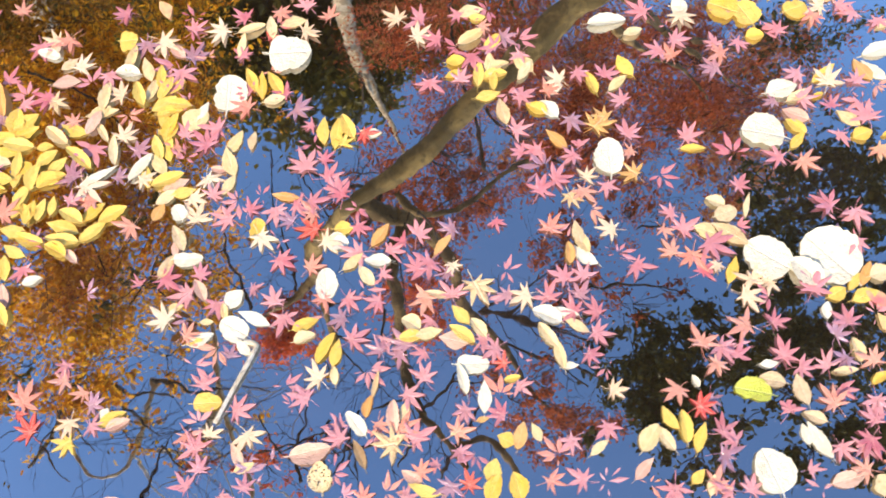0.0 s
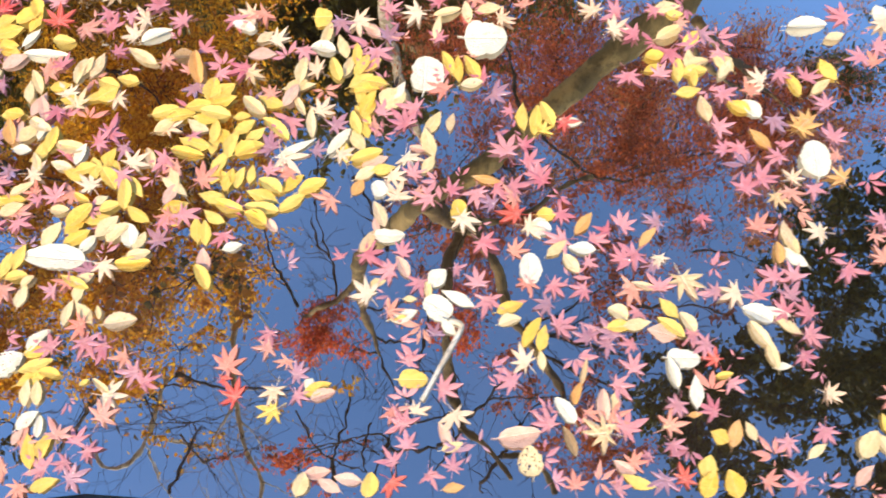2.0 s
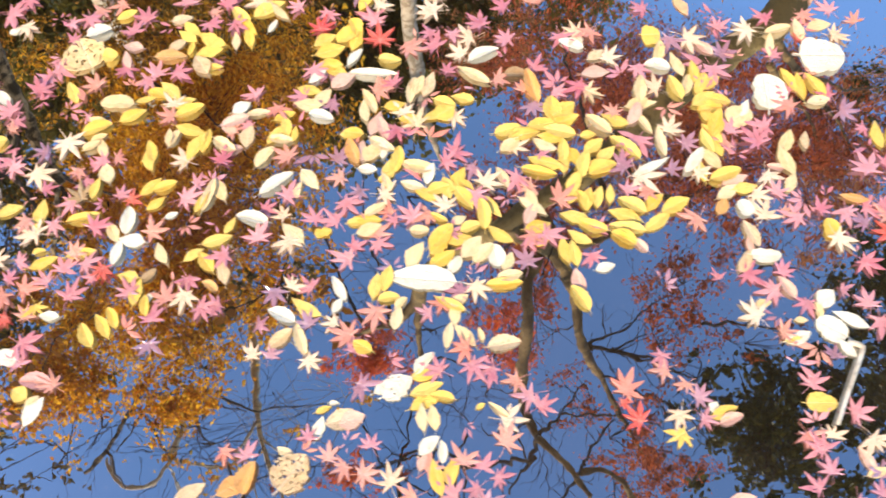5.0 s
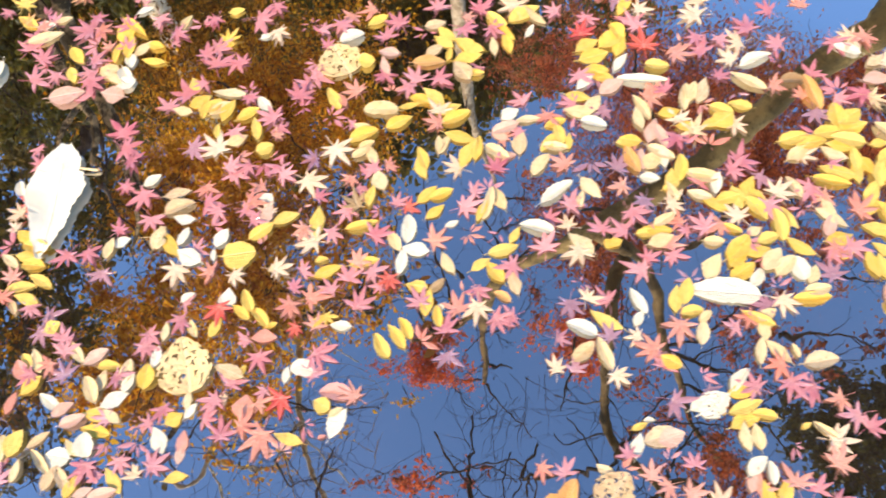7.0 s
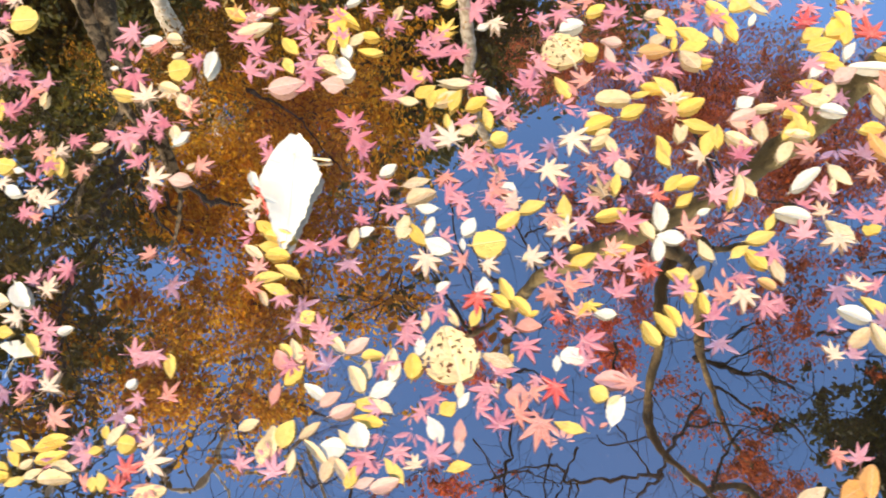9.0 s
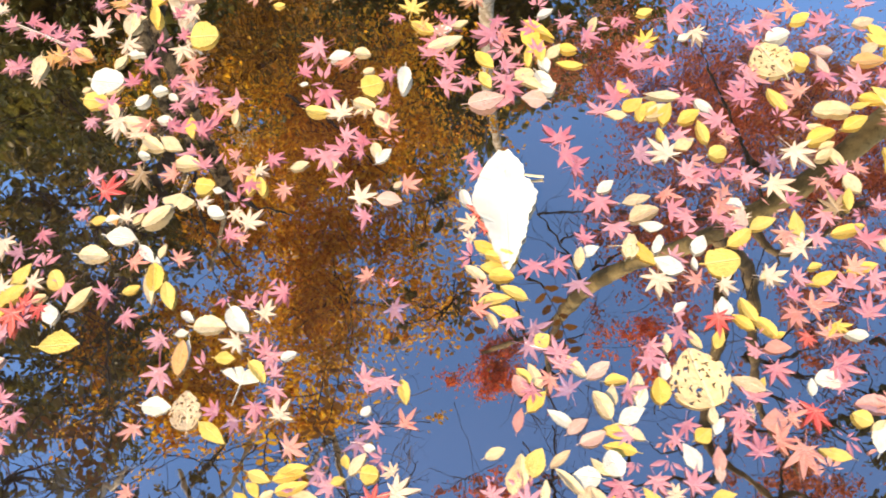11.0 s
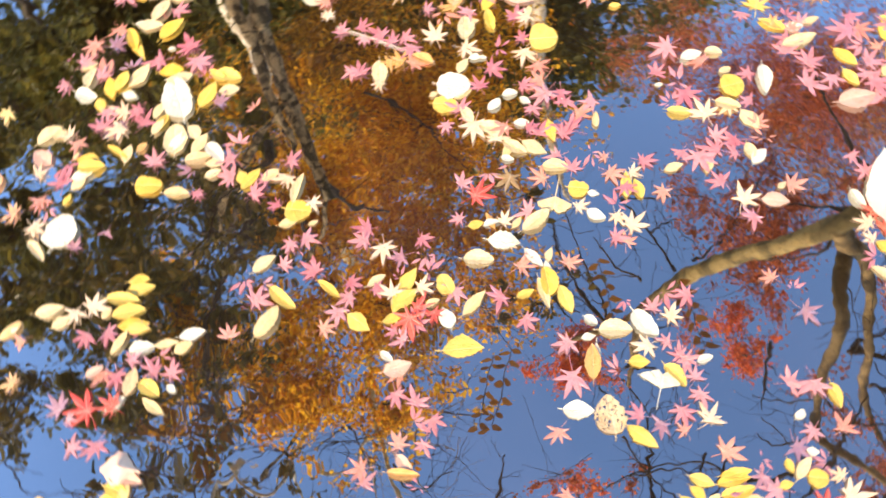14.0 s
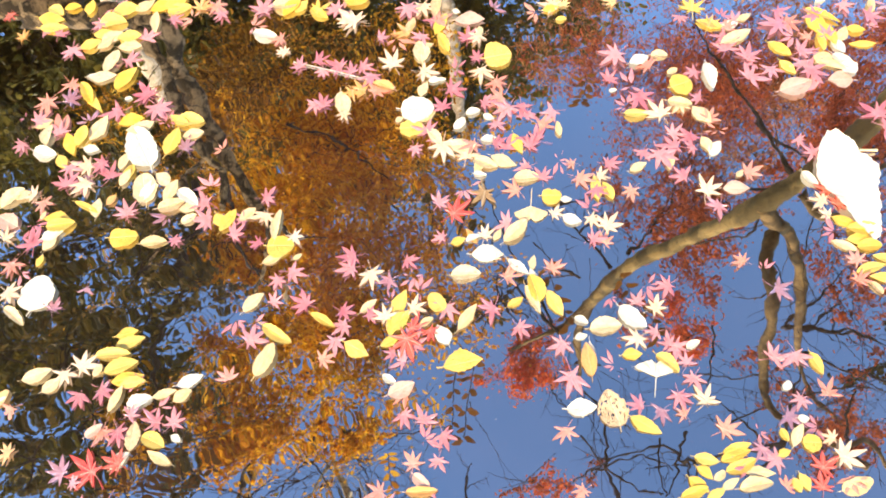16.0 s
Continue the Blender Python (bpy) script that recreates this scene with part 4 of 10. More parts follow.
maple(PINK, -2.818, 2.456, 0.047, 94)
maple(PINK, -2.835, 2.468, 0.04, 208)
maple(SALMON, -2.691, 2.712, 0.049, 70)
maple(PEACH, -2.512, 2.641, 0.049, 269)
maple(PINK, -2.503, 2.596, 0.041, 254)
maple(PINK, -2.542, 2.556, 0.048, 222)
maple(PINK, -2.445, 2.507, 0.047, 72)
maple(PURPLE, -2.358, 2.569, 0.048, 1)
maple(PINK, -2.636, 2.591, 0.034, 2)
maple(PEACH, -2.631, 2.505, 0.06, 95)
maple(PINK, -2.729, 2.521, 0.047, 115)
maple(PINK, -2.688, 2.490, 0.054, 214)
maple(PINK, -2.502, 2.434, 0.053, 22)
maple(PINK, -2.446, 2.443, 0.039, 53)
maple(ORANGE, -2.719, 2.460, 0.047, 147)
maple(SALMON, -2.431, 2.362, 0.052, 277)
maple(PINK, -2.532, 2.384, 0.052, 339)
maple(SALMON, -2.432, 2.320, 0.07, 198)
maple(PINK, -2.431, 2.284, 0.057, 223)
maple(PINK, -2.398, 2.254, 0.044, 257)
maple(PINK, -2.565, 2.344, 0.045, 100)
maple(PINK, -2.476, 2.317, 0.038, 343)
maple(PINK, -2.343, 2.238, 0.05, 180)
maple(PINK, -2.405, 2.184, 0.061, 112)
maple(PINK, -2.473, 2.191, 0.043, 52)
maple(PINK, -2.470, 2.255, 0.038, 244)
maple(PINK, -2.658, 2.266, 0.038, 272)
maple(PINK, -2.381, 2.115, 0.048, 226)
maple(SALMON, -2.358, 2.094, 0.03, 163)
maple(PINK, -2.448, 2.127, 0.042, 173)
maple(PINK, -2.177, 2.048, 0.059, 269)
maple(PINK, -2.289, 2.066, 0.042, 340)
maple(PINK, -3.516, 2.359, 0.059, 93)
maple(SALMON, -3.566, 2.325, 0.052, 247)
maple(PINK, -3.551, 2.299, 0.052, 220)
maple(PEACH, -3.581, 2.260, 0.051, 318)
maple(PINK, -3.425, 2.482, 0.054, 71)
maple(PINK, -3.323, 2.466, 0.054, 66)
maple(PINK, -3.302, 2.351, 0.052, 88)
maple(PINK, -3.111, 2.347, 0.052, 119)
maple(PINK, -3.131, 2.313, 0.058, 151)
maple(PINK, -3.061, 2.242, 0.044, 209)
maple(PINK, -3.137, 2.267, 0.057, 157)
maple(PINK, -3.002, 2.270, 0.045, 347)
maple(PINK, -3.043, 2.172, 0.037, 192)
maple(PEACH, -2.969, 2.155, 0.037, 291)
maple(PINK, -3.215, 2.247, 0.033, 274)
maple(PINK, -2.996, 2.078, 0.048, 322)
maple(PINK, -3.026, 2.073, 0.036, 234)
maple(PINK, -2.998, 2.023, 0.038, 112)
maple(PINK, -2.985, 1.996, 0.049, 133)
maple(PINK, -3.048, 2.026, 0.036, 22)
maple(PINK, -3.130, 2.017, 0.053, 207)
maple(PINK, -2.920, 1.953, 0.04, 327)
maple(PINK, -3.099, 1.996, 0.047, 304)
maple(PINK, -2.429, 2.088, 0.042, 63)
maple(SALMON, -2.359, 2.057, 0.047, 316)
maple(PINK, -2.596, 2.127, 0.054, 317)
maple(SALMON, -2.492, 2.082, 0.048, 130)
maple(PINK, -2.366, 1.986, 0.052, 81)
maple(PINK, -2.677, 2.034, 0.033, 142)
maple(SALMON, -2.494, 1.885, 0.04, 30)
maple(SALMON, -2.584, 1.903, 0.051, 21)
maple(PINK, -2.391, 1.913, 0.04, 346)
maple(SALMON, -2.372, 1.900, 0.04, 47)
maple(PINK, -2.874, 2.038, 0.048, 176)
maple(PINK, -2.762, 2.010, 0.037, 301)
maple(PINK, -2.762, 1.938, 0.052, 23)
maple(PINK, -2.871, 1.928, 0.035, 327)
maple(PINK, -2.719, 1.886, 0.051, 231)
maple(PINK, -2.636, 1.849, 0.051, 200)
maple(PINK, -2.602, 1.793, 0.039, 298)
maple(PINK, -2.336, 1.782, 0.049, 312)
maple(PINK, -2.298, 1.767, 0.044, 186)
maple(PINK, -2.411, 1.786, 0.033, 211)
maple(PINK, -2.362, 1.688, 0.037, 188)
maple(PINK, -3.420, 1.972, 0.047, 301)
maple(PINK, -3.317, 1.896, 0.046, 334)
maple(PINK, -3.294, 1.853, 0.045, 39)
maple(PINK, -3.326, 1.867, 0.051, 156)
maple(PINK, -3.372, 1.898, 0.04, 18)
maple(PINK, -3.114, 1.963, 0.053, 13)
maple(SALMON, -3.172, 1.901, 0.046, 87)
maple(PINK, -2.951, 1.900, 0.046, 258)
maple(SALMON, -3.603, 2.001, 0.041, 209)
maple(PINK, -3.502, 1.810, 0.028, 342)
maple(PINK, -2.809, 1.835, 0.05, 42)
maple(PINK, -2.850, 1.833, 0.033, 157)
maple(PINK, -2.838, 1.685, 0.048, 50)
maple(PINK, -2.812, 1.648, 0.042, 275)
maple(PINK, -2.837, 1.607, 0.036, 236)
maple(PINK, -2.537, 1.730, 0.049, 215)
maple(PINK, -2.463, 1.656, 0.042, 87)
maple(PINK, -2.349, 1.657, 0.042, 114)
maple(PINK, -2.450, 1.569, 0.041, 148)
maple(PINK, -2.378, 1.561, 0.041, 261)
maple(SALMON, -2.610, 1.465, 0.035, 201)
maple(PINK, -2.340, 1.649, 0.047, 279)
maple(PINK, -2.337, 1.611, 0.036, 66)
maple(PINK, -2.276, 1.451, 0.038, 209)
maple(RED, -2.222, 1.327, 0.038, 74)
maple(PINK, -2.145, 1.554, 0.051, 247)
maple(SALMON, -2.127, 1.470, 0.045, 45)
maple(PINK, -2.176, 1.478, 0.035, 221)
maple(PINK, -2.174, 1.422, 0.044, 186)
maple(PINK, 0.973, 1.509, 0.058, 132)
maple(PINK, 1.357, 1.396, 0.051, 349)
maple(PINK, 1.379, 1.373, 0.045, 173)
maple(PINK, 1.411, 1.337, 0.045, 251)
maple(PINK, 1.127, 1.382, 0.045, 284)
maple(PINK, 1.080, 1.388, 0.04, 98)
maple(PURPLE, 1.058, 1.337, 0.056, 152)
maple(PINK, 0.970, 1.410, 0.051, 175)
maple(PINK, 1.004, 1.423, 0.046, 336)
maple(PINK, 1.005, 1.463, 0.034, 293)
maple(PINK, 1.202, 1.270, 0.044, 186)
maple(PINK, 1.184, 1.217, 0.054, 352)
maple(PINK, 1.297, 1.177, 0.054, 194)
maple(PINK, 1.286, 1.141, 0.064, 95)
maple(SALMON, 1.339, 1.202, 0.043, 282)
maple(PINK, 0.835, 1.246, 0.049, 42)
maple(PINK, 0.940, 1.205, 0.049, 38)
maple(PINK, 1.012, 1.147, 0.058, 86)
maple(PINK, 1.089, 1.111, 0.048, 147)
maple(PINK, 0.861, 1.146, 0.058, 326)
maple(PINK, 0.990, 1.081, 0.042, 1)
maple(PINK, 0.850, 1.064, 0.036, 168)
maple(SALMON, 0.825, 1.041, 0.036, 298)
maple(PINK, 0.857, 1.028, 0.051, 23)
maple(PINK, 0.956, 1.005, 0.036, 322)
maple(PINK, 1.130, 0.991, 0.051, 137)
maple(PINK, 1.170, 0.966, 0.051, 255)
maple(PINK, 1.132, 0.958, 0.051, 355)
maple(PINK, 1.144, 0.914, 0.045, 219)
maple(PINK, 0.860, 0.942, 0.05, 27)
maple(PINK, 0.751, 0.988, 0.051, 291)
maple(PINK, 1.027, 0.852, 0.054, 53)
maple(PINK, 0.951, 0.861, 0.044, 156)
maple(PINK, 1.059, 0.779, 0.048, 89)
maple(PINK, 1.113, 0.780, 0.053, 10)
maple(PINK, 0.937, 0.817, 0.044, 27)
maple(PINK, 0.831, 0.804, 0.048, 279)
maple(PINK, 0.865, 0.800, 0.044, 123)
maple(PINK, 0.926, 0.756, 0.052, 46)
maple(PINK, 0.989, 0.719, 0.043, 89)
maple(PURPLE, 0.778, 0.725, 0.038, 267)
maple(PINK, 0.597, 0.732, 0.042, 245)
maple(PINK, 0.992, 0.677, 0.047, 294)
maple(PINK, 1.040, 0.642, 0.046, 264)
maple(PINK, 0.895, 0.670, 0.047, 64)
maple(PINK, 0.947, 0.589, 0.041, 281)
maple(PINK, 1.000, 0.586, 0.046, 218)
maple(PINK, 0.985, 0.580, 0.041, 215)
maple(PURPLE, 0.762, 0.633, 0.051, 321)
maple(PINK, 0.789, 0.647, 0.037, 124)
maple(SALMON, 0.730, 0.592, 0.045, 11)
maple(PINK, 0.664, 0.606, 0.055, 248)
maple(PINK, 0.562, 0.649, 0.046, 348)
maple(PINK, 0.746, 0.578, 0.045, 174)
maple(PINK, 0.886, 0.570, 0.032, 342)
maple(PINK, 0.781, 0.568, 0.036, 54)
maple(PINK, 1.020, 0.612, 0.041, 91)
maple(PINK, -3.446, 1.749, 0.051, 241)
maple(PINK, -3.497, 1.756, 0.046, 336)
maple(PINK, -2.861, 1.537, 0.04, 68)
maple(PINK, -2.491, 2.205, 0.037, 6)
maple(PINK, -2.106, 2.035, 0.033, 167)
maple(PINK, -1.906, 2.274, 0.044, 149)
maple(PINK, -1.888, 2.201, 0.055, 52)
maple(PINK, -1.878, 2.185, 0.037, 181)
maple(SALMON, -1.758, 2.257, 0.05, 293)
maple(PINK, -1.763, 2.290, 0.044, 298)
maple(PINK, -1.895, 1.971, 0.032, 277)
maple(PINK, -1.714, 1.960, 0.063, 77)
maple(PINK, -1.600, 2.174, 0.03, 359)
maple(PINK, -2.369, 1.756, 0.038, 53)
maple(SALMON, -1.937, 1.680, 0.042, 97)
maple(PINK, -2.701, 2.530, 0.047, 313)
maple(PINK, -2.546, 2.653, 0.056, 256)
maple(PURPLE, -0.482, 1.752, 0.058, 88)
maple(PURPLE, -0.747, 1.777, 0.047, 203)
maple(PURPLE, -0.356, 1.670, 0.052, 274)
maple(PURPLE, -0.249, 1.606, 0.051, 353)
maple(PURPLE, -0.761, 1.641, 0.051, 48)
maple(PURPLE, -0.807, 1.667, 0.057, 248)
maple(PURPLE, -0.036, 1.759, 0.053, 250)
maple(PURPLE, 0.743, 1.314, 0.048, 278)
maple(PURPLE, 0.659, 1.231, 0.062, 160)
maple(SALMON, -0.683, 1.502, 0.044, 135)
maple(PURPLE, -0.701, 1.389, 0.048, 126)
maple(PURPLE, -0.457, 1.339, 0.053, 85)
maple(PURPLE, 0.453, 1.158, 0.041, 177)
maple(PURPLE, 0.421, 1.078, 0.04, 213)
maple(PURPLE, 0.633, 0.964, 0.044, 49)
maple(PINK, -0.800, 1.075, 0.039, 91)
maple(PURPLE, -0.638, 0.938, 0.047, 21)
maple(PURPLE, 0.007, 1.042, 0.034, 60)
maple(PURPLE, 0.038, 0.841, 0.056, 185)
maple(PURPLE, -1.576, 1.889, 0.057, 343)
maple(PURPLE, -0.649, 2.045, 0.059, 339)
maple(PURPLE, -1.766, 1.651, 0.049, 256)
maple(PURPLE, -0.871, 1.314, 0.039, 107)
maple(PURPLE, -3.348, 2.636, 0.049, 85)
maple(PURPLE, -3.491, 2.187, 0.038, 62)
maple(PURPLE, -3.218, 2.310, 0.052, 149)
maple(PURPLE, -2.809, 1.983, 0.047, 206)
maple(PURPLE, -3.520, 1.836, 0.051, 118)
maple(PINK, 1.183, 1.393, 0.057, 303)
maple(PINK, 1.213, 1.378, 0.045, 90)
maple(PINK, 1.233, 1.186, 0.038, 70)
maple(PINK, 1.303, 1.218, 0.044, 62)
maple(PEACH, 0.911, 0.877, 0.049, 321)
maple(PURPLE, 1.029, 0.763, 0.048, 27)
maple(PURPLE, 1.026, 0.721, 0.043, 220)
maple(PURPLE, -3.420, 2.205, 0.031, 258)
maple(RED, -0.624, 1.910, 0.066, 80)
maple(SALMON, -0.569, 1.876, 0.054, 333)
maple(PINK, -0.301, 1.692, 0.046, 314)
maple(PINK, -0.534, 1.601, 0.062, 20)
maple(PINK, -0.176, 1.543, 0.067, 228)
maple(RED, 0.346, 1.405, 0.043, 299)
maple(PINK, 0.791, 1.411, 0.044, 305)
maple(RED, 0.207, 1.235, 0.052, 158)
maple(PINK, 0.113, 1.083, 0.06, 276)
maple(SALMON, -0.749, 0.979, 0.047, 176)
maple(SALMON, -0.579, 1.028, 0.048, 53)
maple(RED, -0.370, 1.049, 0.024, 347)
maple(PINK, -0.051, 1.006, 0.044, 43)
maple(PINK, -0.079, 0.899, 0.056, 101)
maple(PINK, 0.090, 0.960, 0.058, 292)
maple(PINK, 0.119, 0.929, 0.048, 149)
maple(RED, -0.116, 0.812, 0.041, 289)
maple(PINK, -0.054, 0.810, 0.037, 286)
maple(PINK, -0.014, 0.812, 0.037, 68)
maple(SALMON, 0.441, 0.837, 0.056, 109)
maple(RED, 0.465, 0.886, 0.038, 122)
maple(PINK, -2.013, 2.212, 0.044, 208)
maple(PINK, -1.715, 1.927, 0.058, 323)
maple(PINK, -1.731, 1.734, 0.039, 37)
maple(PINK, -1.622, 1.524, 0.052, 272)
maple(RED, -1.171, 1.653, 0.037, 327)
maple(RED, -1.231, 1.514, 0.046, 239)
maple(RED, -1.548, 1.529, 0.052, 250)
maple(RED, -1.414, 1.459, 0.03, 228)
maple(PINK, -1.014, 1.558, 0.052, 37)
maple(PINK, -1.688, 1.265, 0.048, 22)
maple(RED, -1.455, 1.334, 0.054, 220)
maple(RED, -3.495, 3.056, 0.031, 253)
maple(PINK, -3.508, 2.633, 0.039, 233)
maple(PINK, -3.510, 2.407, 0.066, 305)
maple(PINK, -2.656, 2.113, 0.042, 31)
maple(RED, -2.635, 2.080, 0.06, 15)
maple(PINK, -3.349, 1.957, 0.037, 127)
maple(RED, -3.463, 1.818, 0.073, 135)
maple(RED, -2.799, 1.868, 0.056, 356)
maple(RED, -2.817, 1.849, 0.067, 231)
maple(RED, -2.768, 1.849, 0.034, 280)
maple(PINK, -2.544, 1.667, 0.069, 269)
maple(RED, -2.204, 1.356, 0.048, 19)
maple(RED, 0.755, 0.717, 0.047, 350)
maple(PINK, -2.917, 1.510, 0.05, 313)
maple(PINK, -2.956, 1.563, 0.041, 34)
maple(SALMON, -0.549, 1.898, 0.06, 207)
maple(PINK, -0.407, 1.896, 0.054, 123)
maple(SALMON, -0.655, 1.786, 0.059, 357)
maple(SALMON, -0.639, 1.797, 0.047, 0)
maple(PINK, -0.632, 1.679, 0.046, 226)
maple(SALMON, -0.575, 1.648, 0.057, 54)
maple(SALMON, -0.409, 1.492, 0.044, 205)
maple(PINK, 0.013, 1.686, 0.064, 139)
maple(RED, 0.217, 1.694, 0.035, 17)
maple(PEACH, -0.104, 1.648, 0.051, 124)
maple(SALMON, 0.199, 1.612, 0.04, 329)
maple(SALMON, -0.205, 1.610, 0.04, 91)
maple(SALMON, -0.013, 1.490, 0.044, 181)
maple(PINK, 0.253, 1.457, 0.033, 172)
maple(SALMON, 0.644, 1.580, 0.034, 304)
maple(SALMON, 0.634, 1.562, 0.034, 126)
maple(SALMON, -0.746, 1.311, 0.057, 255)
maple(SALMON, -0.427, 1.467, 0.043, 13)
maple(SALMON, -0.432, 1.388, 0.043, 221)
maple(SALMON, -0.364, 1.449, 0.054, 29)
maple(SALMON, 0.034, 1.324, 0.032, 336)
maple(PINK, 0.071, 1.153, 0.03, 324)
maple(PEACH, -0.094, 1.140, 0.05, 127)
maple(SALMON, 0.191, 1.098, 0.04, 224)
maple(PINK, 0.634, 1.184, 0.057, 49)
maple(PINK, 0.670, 1.105, 0.045, 198)
maple(SALMON, -0.534, 1.128, 0.045, 210)
maple(PEACH, -0.780, 1.009, 0.048, 85)
maple(SALMON, -0.721, 0.944, 0.038, 247)
maple(SALMON, -1.891, 2.293, 0.038, 34)
maple(PINK, -1.918, 2.243, 0.057, 58)
maple(SALMON, -1.739, 2.198, 0.037, 127)
maple(SALMON, -2.038, 2.054, 0.048, 74)
maple(SALMON, -2.034, 1.935, 0.047, 1)
maple(PINK, -1.403, 2.193, 0.068, 325)
maple(SALMON, -1.156, 2.153, 0.049, 183)
maple(PEACH, -1.289, 1.818, 0.067, 293)
maple(SALMON, -1.486, 1.848, 0.04, 313)
maple(SALMON, -0.964, 2.081, 0.036, 311)
maple(PINK, -0.777, 2.043, 0.047, 172)
maple(PINK, -0.968, 1.943, 0.034, 221)
maple(SALMON, -0.860, 1.792, 0.05, 247)
maple(SALMON, -1.444, 1.765, 0.044, 183)
maple(SALMON, -1.469, 1.738, 0.05, 341)
maple(SALMON, -1.286, 1.559, 0.047, 20)
maple(SALMON, -1.382, 1.509, 0.057, 350)
maple(SALMON, -0.854, 1.671, 0.048, 136)
maple(SALMON, -1.105, 1.458, 0.051, 207)
maple(PEACH, -1.085, 1.425, 0.05, 250)
maple(SALMON, -1.863, 1.489, 0.041, 213)
maple(SALMON, -1.703, 1.346, 0.034, 239)
maple(PINK, -1.761, 1.366, 0.039, 165)
maple(SALMON, -1.199, 1.383, 0.05, 10)
maple(SALMON, -1.530, 1.300, 0.048, 0)
maple(SALMON, -1.496, 1.279, 0.063, 240)
maple(SALMON, -1.468, 1.242, 0.048, 109)
maple(SALMON, -1.044, 1.125, 0.036, 271)
maple(SALMON, -0.916, 1.094, 0.045, 349)
maple(SALMON, -2.986, 2.859, 0.059, 264)
maple(SALMON, -3.275, 2.788, 0.036, 358)
maple(SALMON, -3.375, 2.766, 0.061, 293)
maple(SALMON, -2.860, 2.687, 0.042, 169)
maple(PEACH, -2.863, 2.644, 0.036, 101)
maple(PEACH, -2.779, 2.417, 0.033, 277)
maple(SALMON, -2.493, 2.582, 0.054, 15)
maple(SALMON, -2.602, 2.576, 0.068, 319)
maple(SALMON, -2.695, 2.448, 0.053, 24)
maple(SALMON, -2.380, 2.215, 0.05, 326)
maple(PINK, -2.621, 2.297, 0.051, 96)
maple(PEACH, -2.562, 2.202, 0.05, 71)
maple(SALMON, -2.267, 2.516, 0.053, 163)
maple(PEACH, -3.572, 2.394, 0.04, 29)
maple(PINK, -2.759, 1.973, 0.046, 230)
maple(SALMON, -3.430, 1.887, 0.051, 257)
maple(PINK, -3.401, 1.876, 0.046, 265)
maple(SALMON, -2.855, 1.748, 0.049, 201)
maple(SALMON, -2.882, 1.616, 0.042, 71)
maple(SALMON, -2.596, 1.575, 0.041, 232)
maple(SALMON, -2.384, 1.525, 0.03, 120)
maple(SALMON, -2.331, 1.475, 0.048, 3)
maple(SALMON, -2.280, 1.348, 0.034, 21)
maple(PURPLE, 1.133, 1.228, 0.033, 190)
maple(PINK, 1.221, 1.123, 0.042, 224)
maple(SALMON, 1.127, 1.092, 0.053, 304)
maple(PINK, 0.891, 0.987, 0.061, 311)
maple(SALMON, 0.891, 0.827, 0.058, 151)
maple(SALMON, 0.803, 0.819, 0.053, 53)
maple(SALMON, 0.734, 0.757, 0.043, 209)
maple(SALMON, 1.068, 0.704, 0.047, 98)
maple(SALMON, 0.970, 0.544, 0.045, 156)
maple(PINK, -2.821, 1.939, 0.034, 54)
maple(TAN, -0.595, 1.683, 0.063, 90)
maple(TAN, -0.240, 1.675, 0.046, 320)
maple(TAN, 0.460, 1.039, 0.059, 279)
maple(TAN, 0.685, 1.157, 0.041, 280)
maple(TAN, 0.244, 0.808, 0.055, 171)
maple(YELLOW, 0.302, 1.397, 0.043, 50)
maple(YELLOW, -0.289, 0.975, 0.043, 194)
maple(YELLOW, -1.479, 2.146, 0.049, 41)
maple(YELLOW, -1.358, 1.467, 0.041, 263)
maple(YELLOW, -2.754, 2.732, 0.057, 23)
maple(YELLOW, -1.933, 2.377, 0.058, 64)
leaflet(BROWN, -0.369, 1.752, 0.047, 0.023, 345)
leaflet(BROWN, 0.184, 0.810, 0.053, 0.015, 98)
leaflet(BROWN, -1.149, 1.481, 0.038, 0.016, 31)
leaflet(CREAM, -0.454, 1.771, 0.079, 0.022, 134)
leaflet(CREAM, -0.799, 1.785, 0.06, 0.028, 160)
leaflet(CREAM, -0.765, 1.794, 0.051, 0.026, 43)
leaflet(CREAM, -0.583, 1.768, 0.065, 0.02, 68)
leaflet(CREAM, -0.567, 1.774, 0.05, 0.022, 58)
leaflet(YELLOW, -0.626, 1.739, 0.045, 0.025, 358)
leaflet(CREAM, -0.675, 1.764, 0.064, 0.021, 103)
leaflet(CREAM, -0.688, 1.739, 0.055, 0.019, 87)
leaflet(CREAM, -0.423, 1.590, 0.049, 0.025, 21)
leaflet(CREAM, -0.358, 1.576, 0.055, 0.022, 134)
leaflet(CREAM, -0.669, 1.656, 0.058, 0.023, 316)
leaflet(CREAM, -0.692, 1.640, 0.05, 0.031, 47)
leaflet(CREAM, -0.611, 1.589, 0.064, 0.028, 155)
leaflet(CREAM, -0.822, 1.611, 0.057, 0.028, 296)
leaflet(CREAM, -0.677, 1.567, 0.046, 0.015, 103)
leaflet(CREAM, -0.630, 1.549, 0.047, 0.02, 150)
leaflet(CREAM, -0.071, 1.731, 0.069, 0.021, 66)
leaflet(CREAM, -0.043, 1.695, 0.063, 0.022, 95)
leaflet(CREAM, 0.186, 1.724, 0.059, 0.02, 4)
leaflet(CREAM, 0.157, 1.694, 0.064, 0.016, 67)
leaflet(CREAM, 0.274, 1.712, 0.053, 0.027, 358)
leaflet(CREAM, 0.226, 1.714, 0.057, 0.02, 83)
leaflet(CREAM, -0.134, 1.654, 0.067, 0.023, 71)
leaflet(CREAM, -0.151, 1.624, 0.045, 0.023, 9)
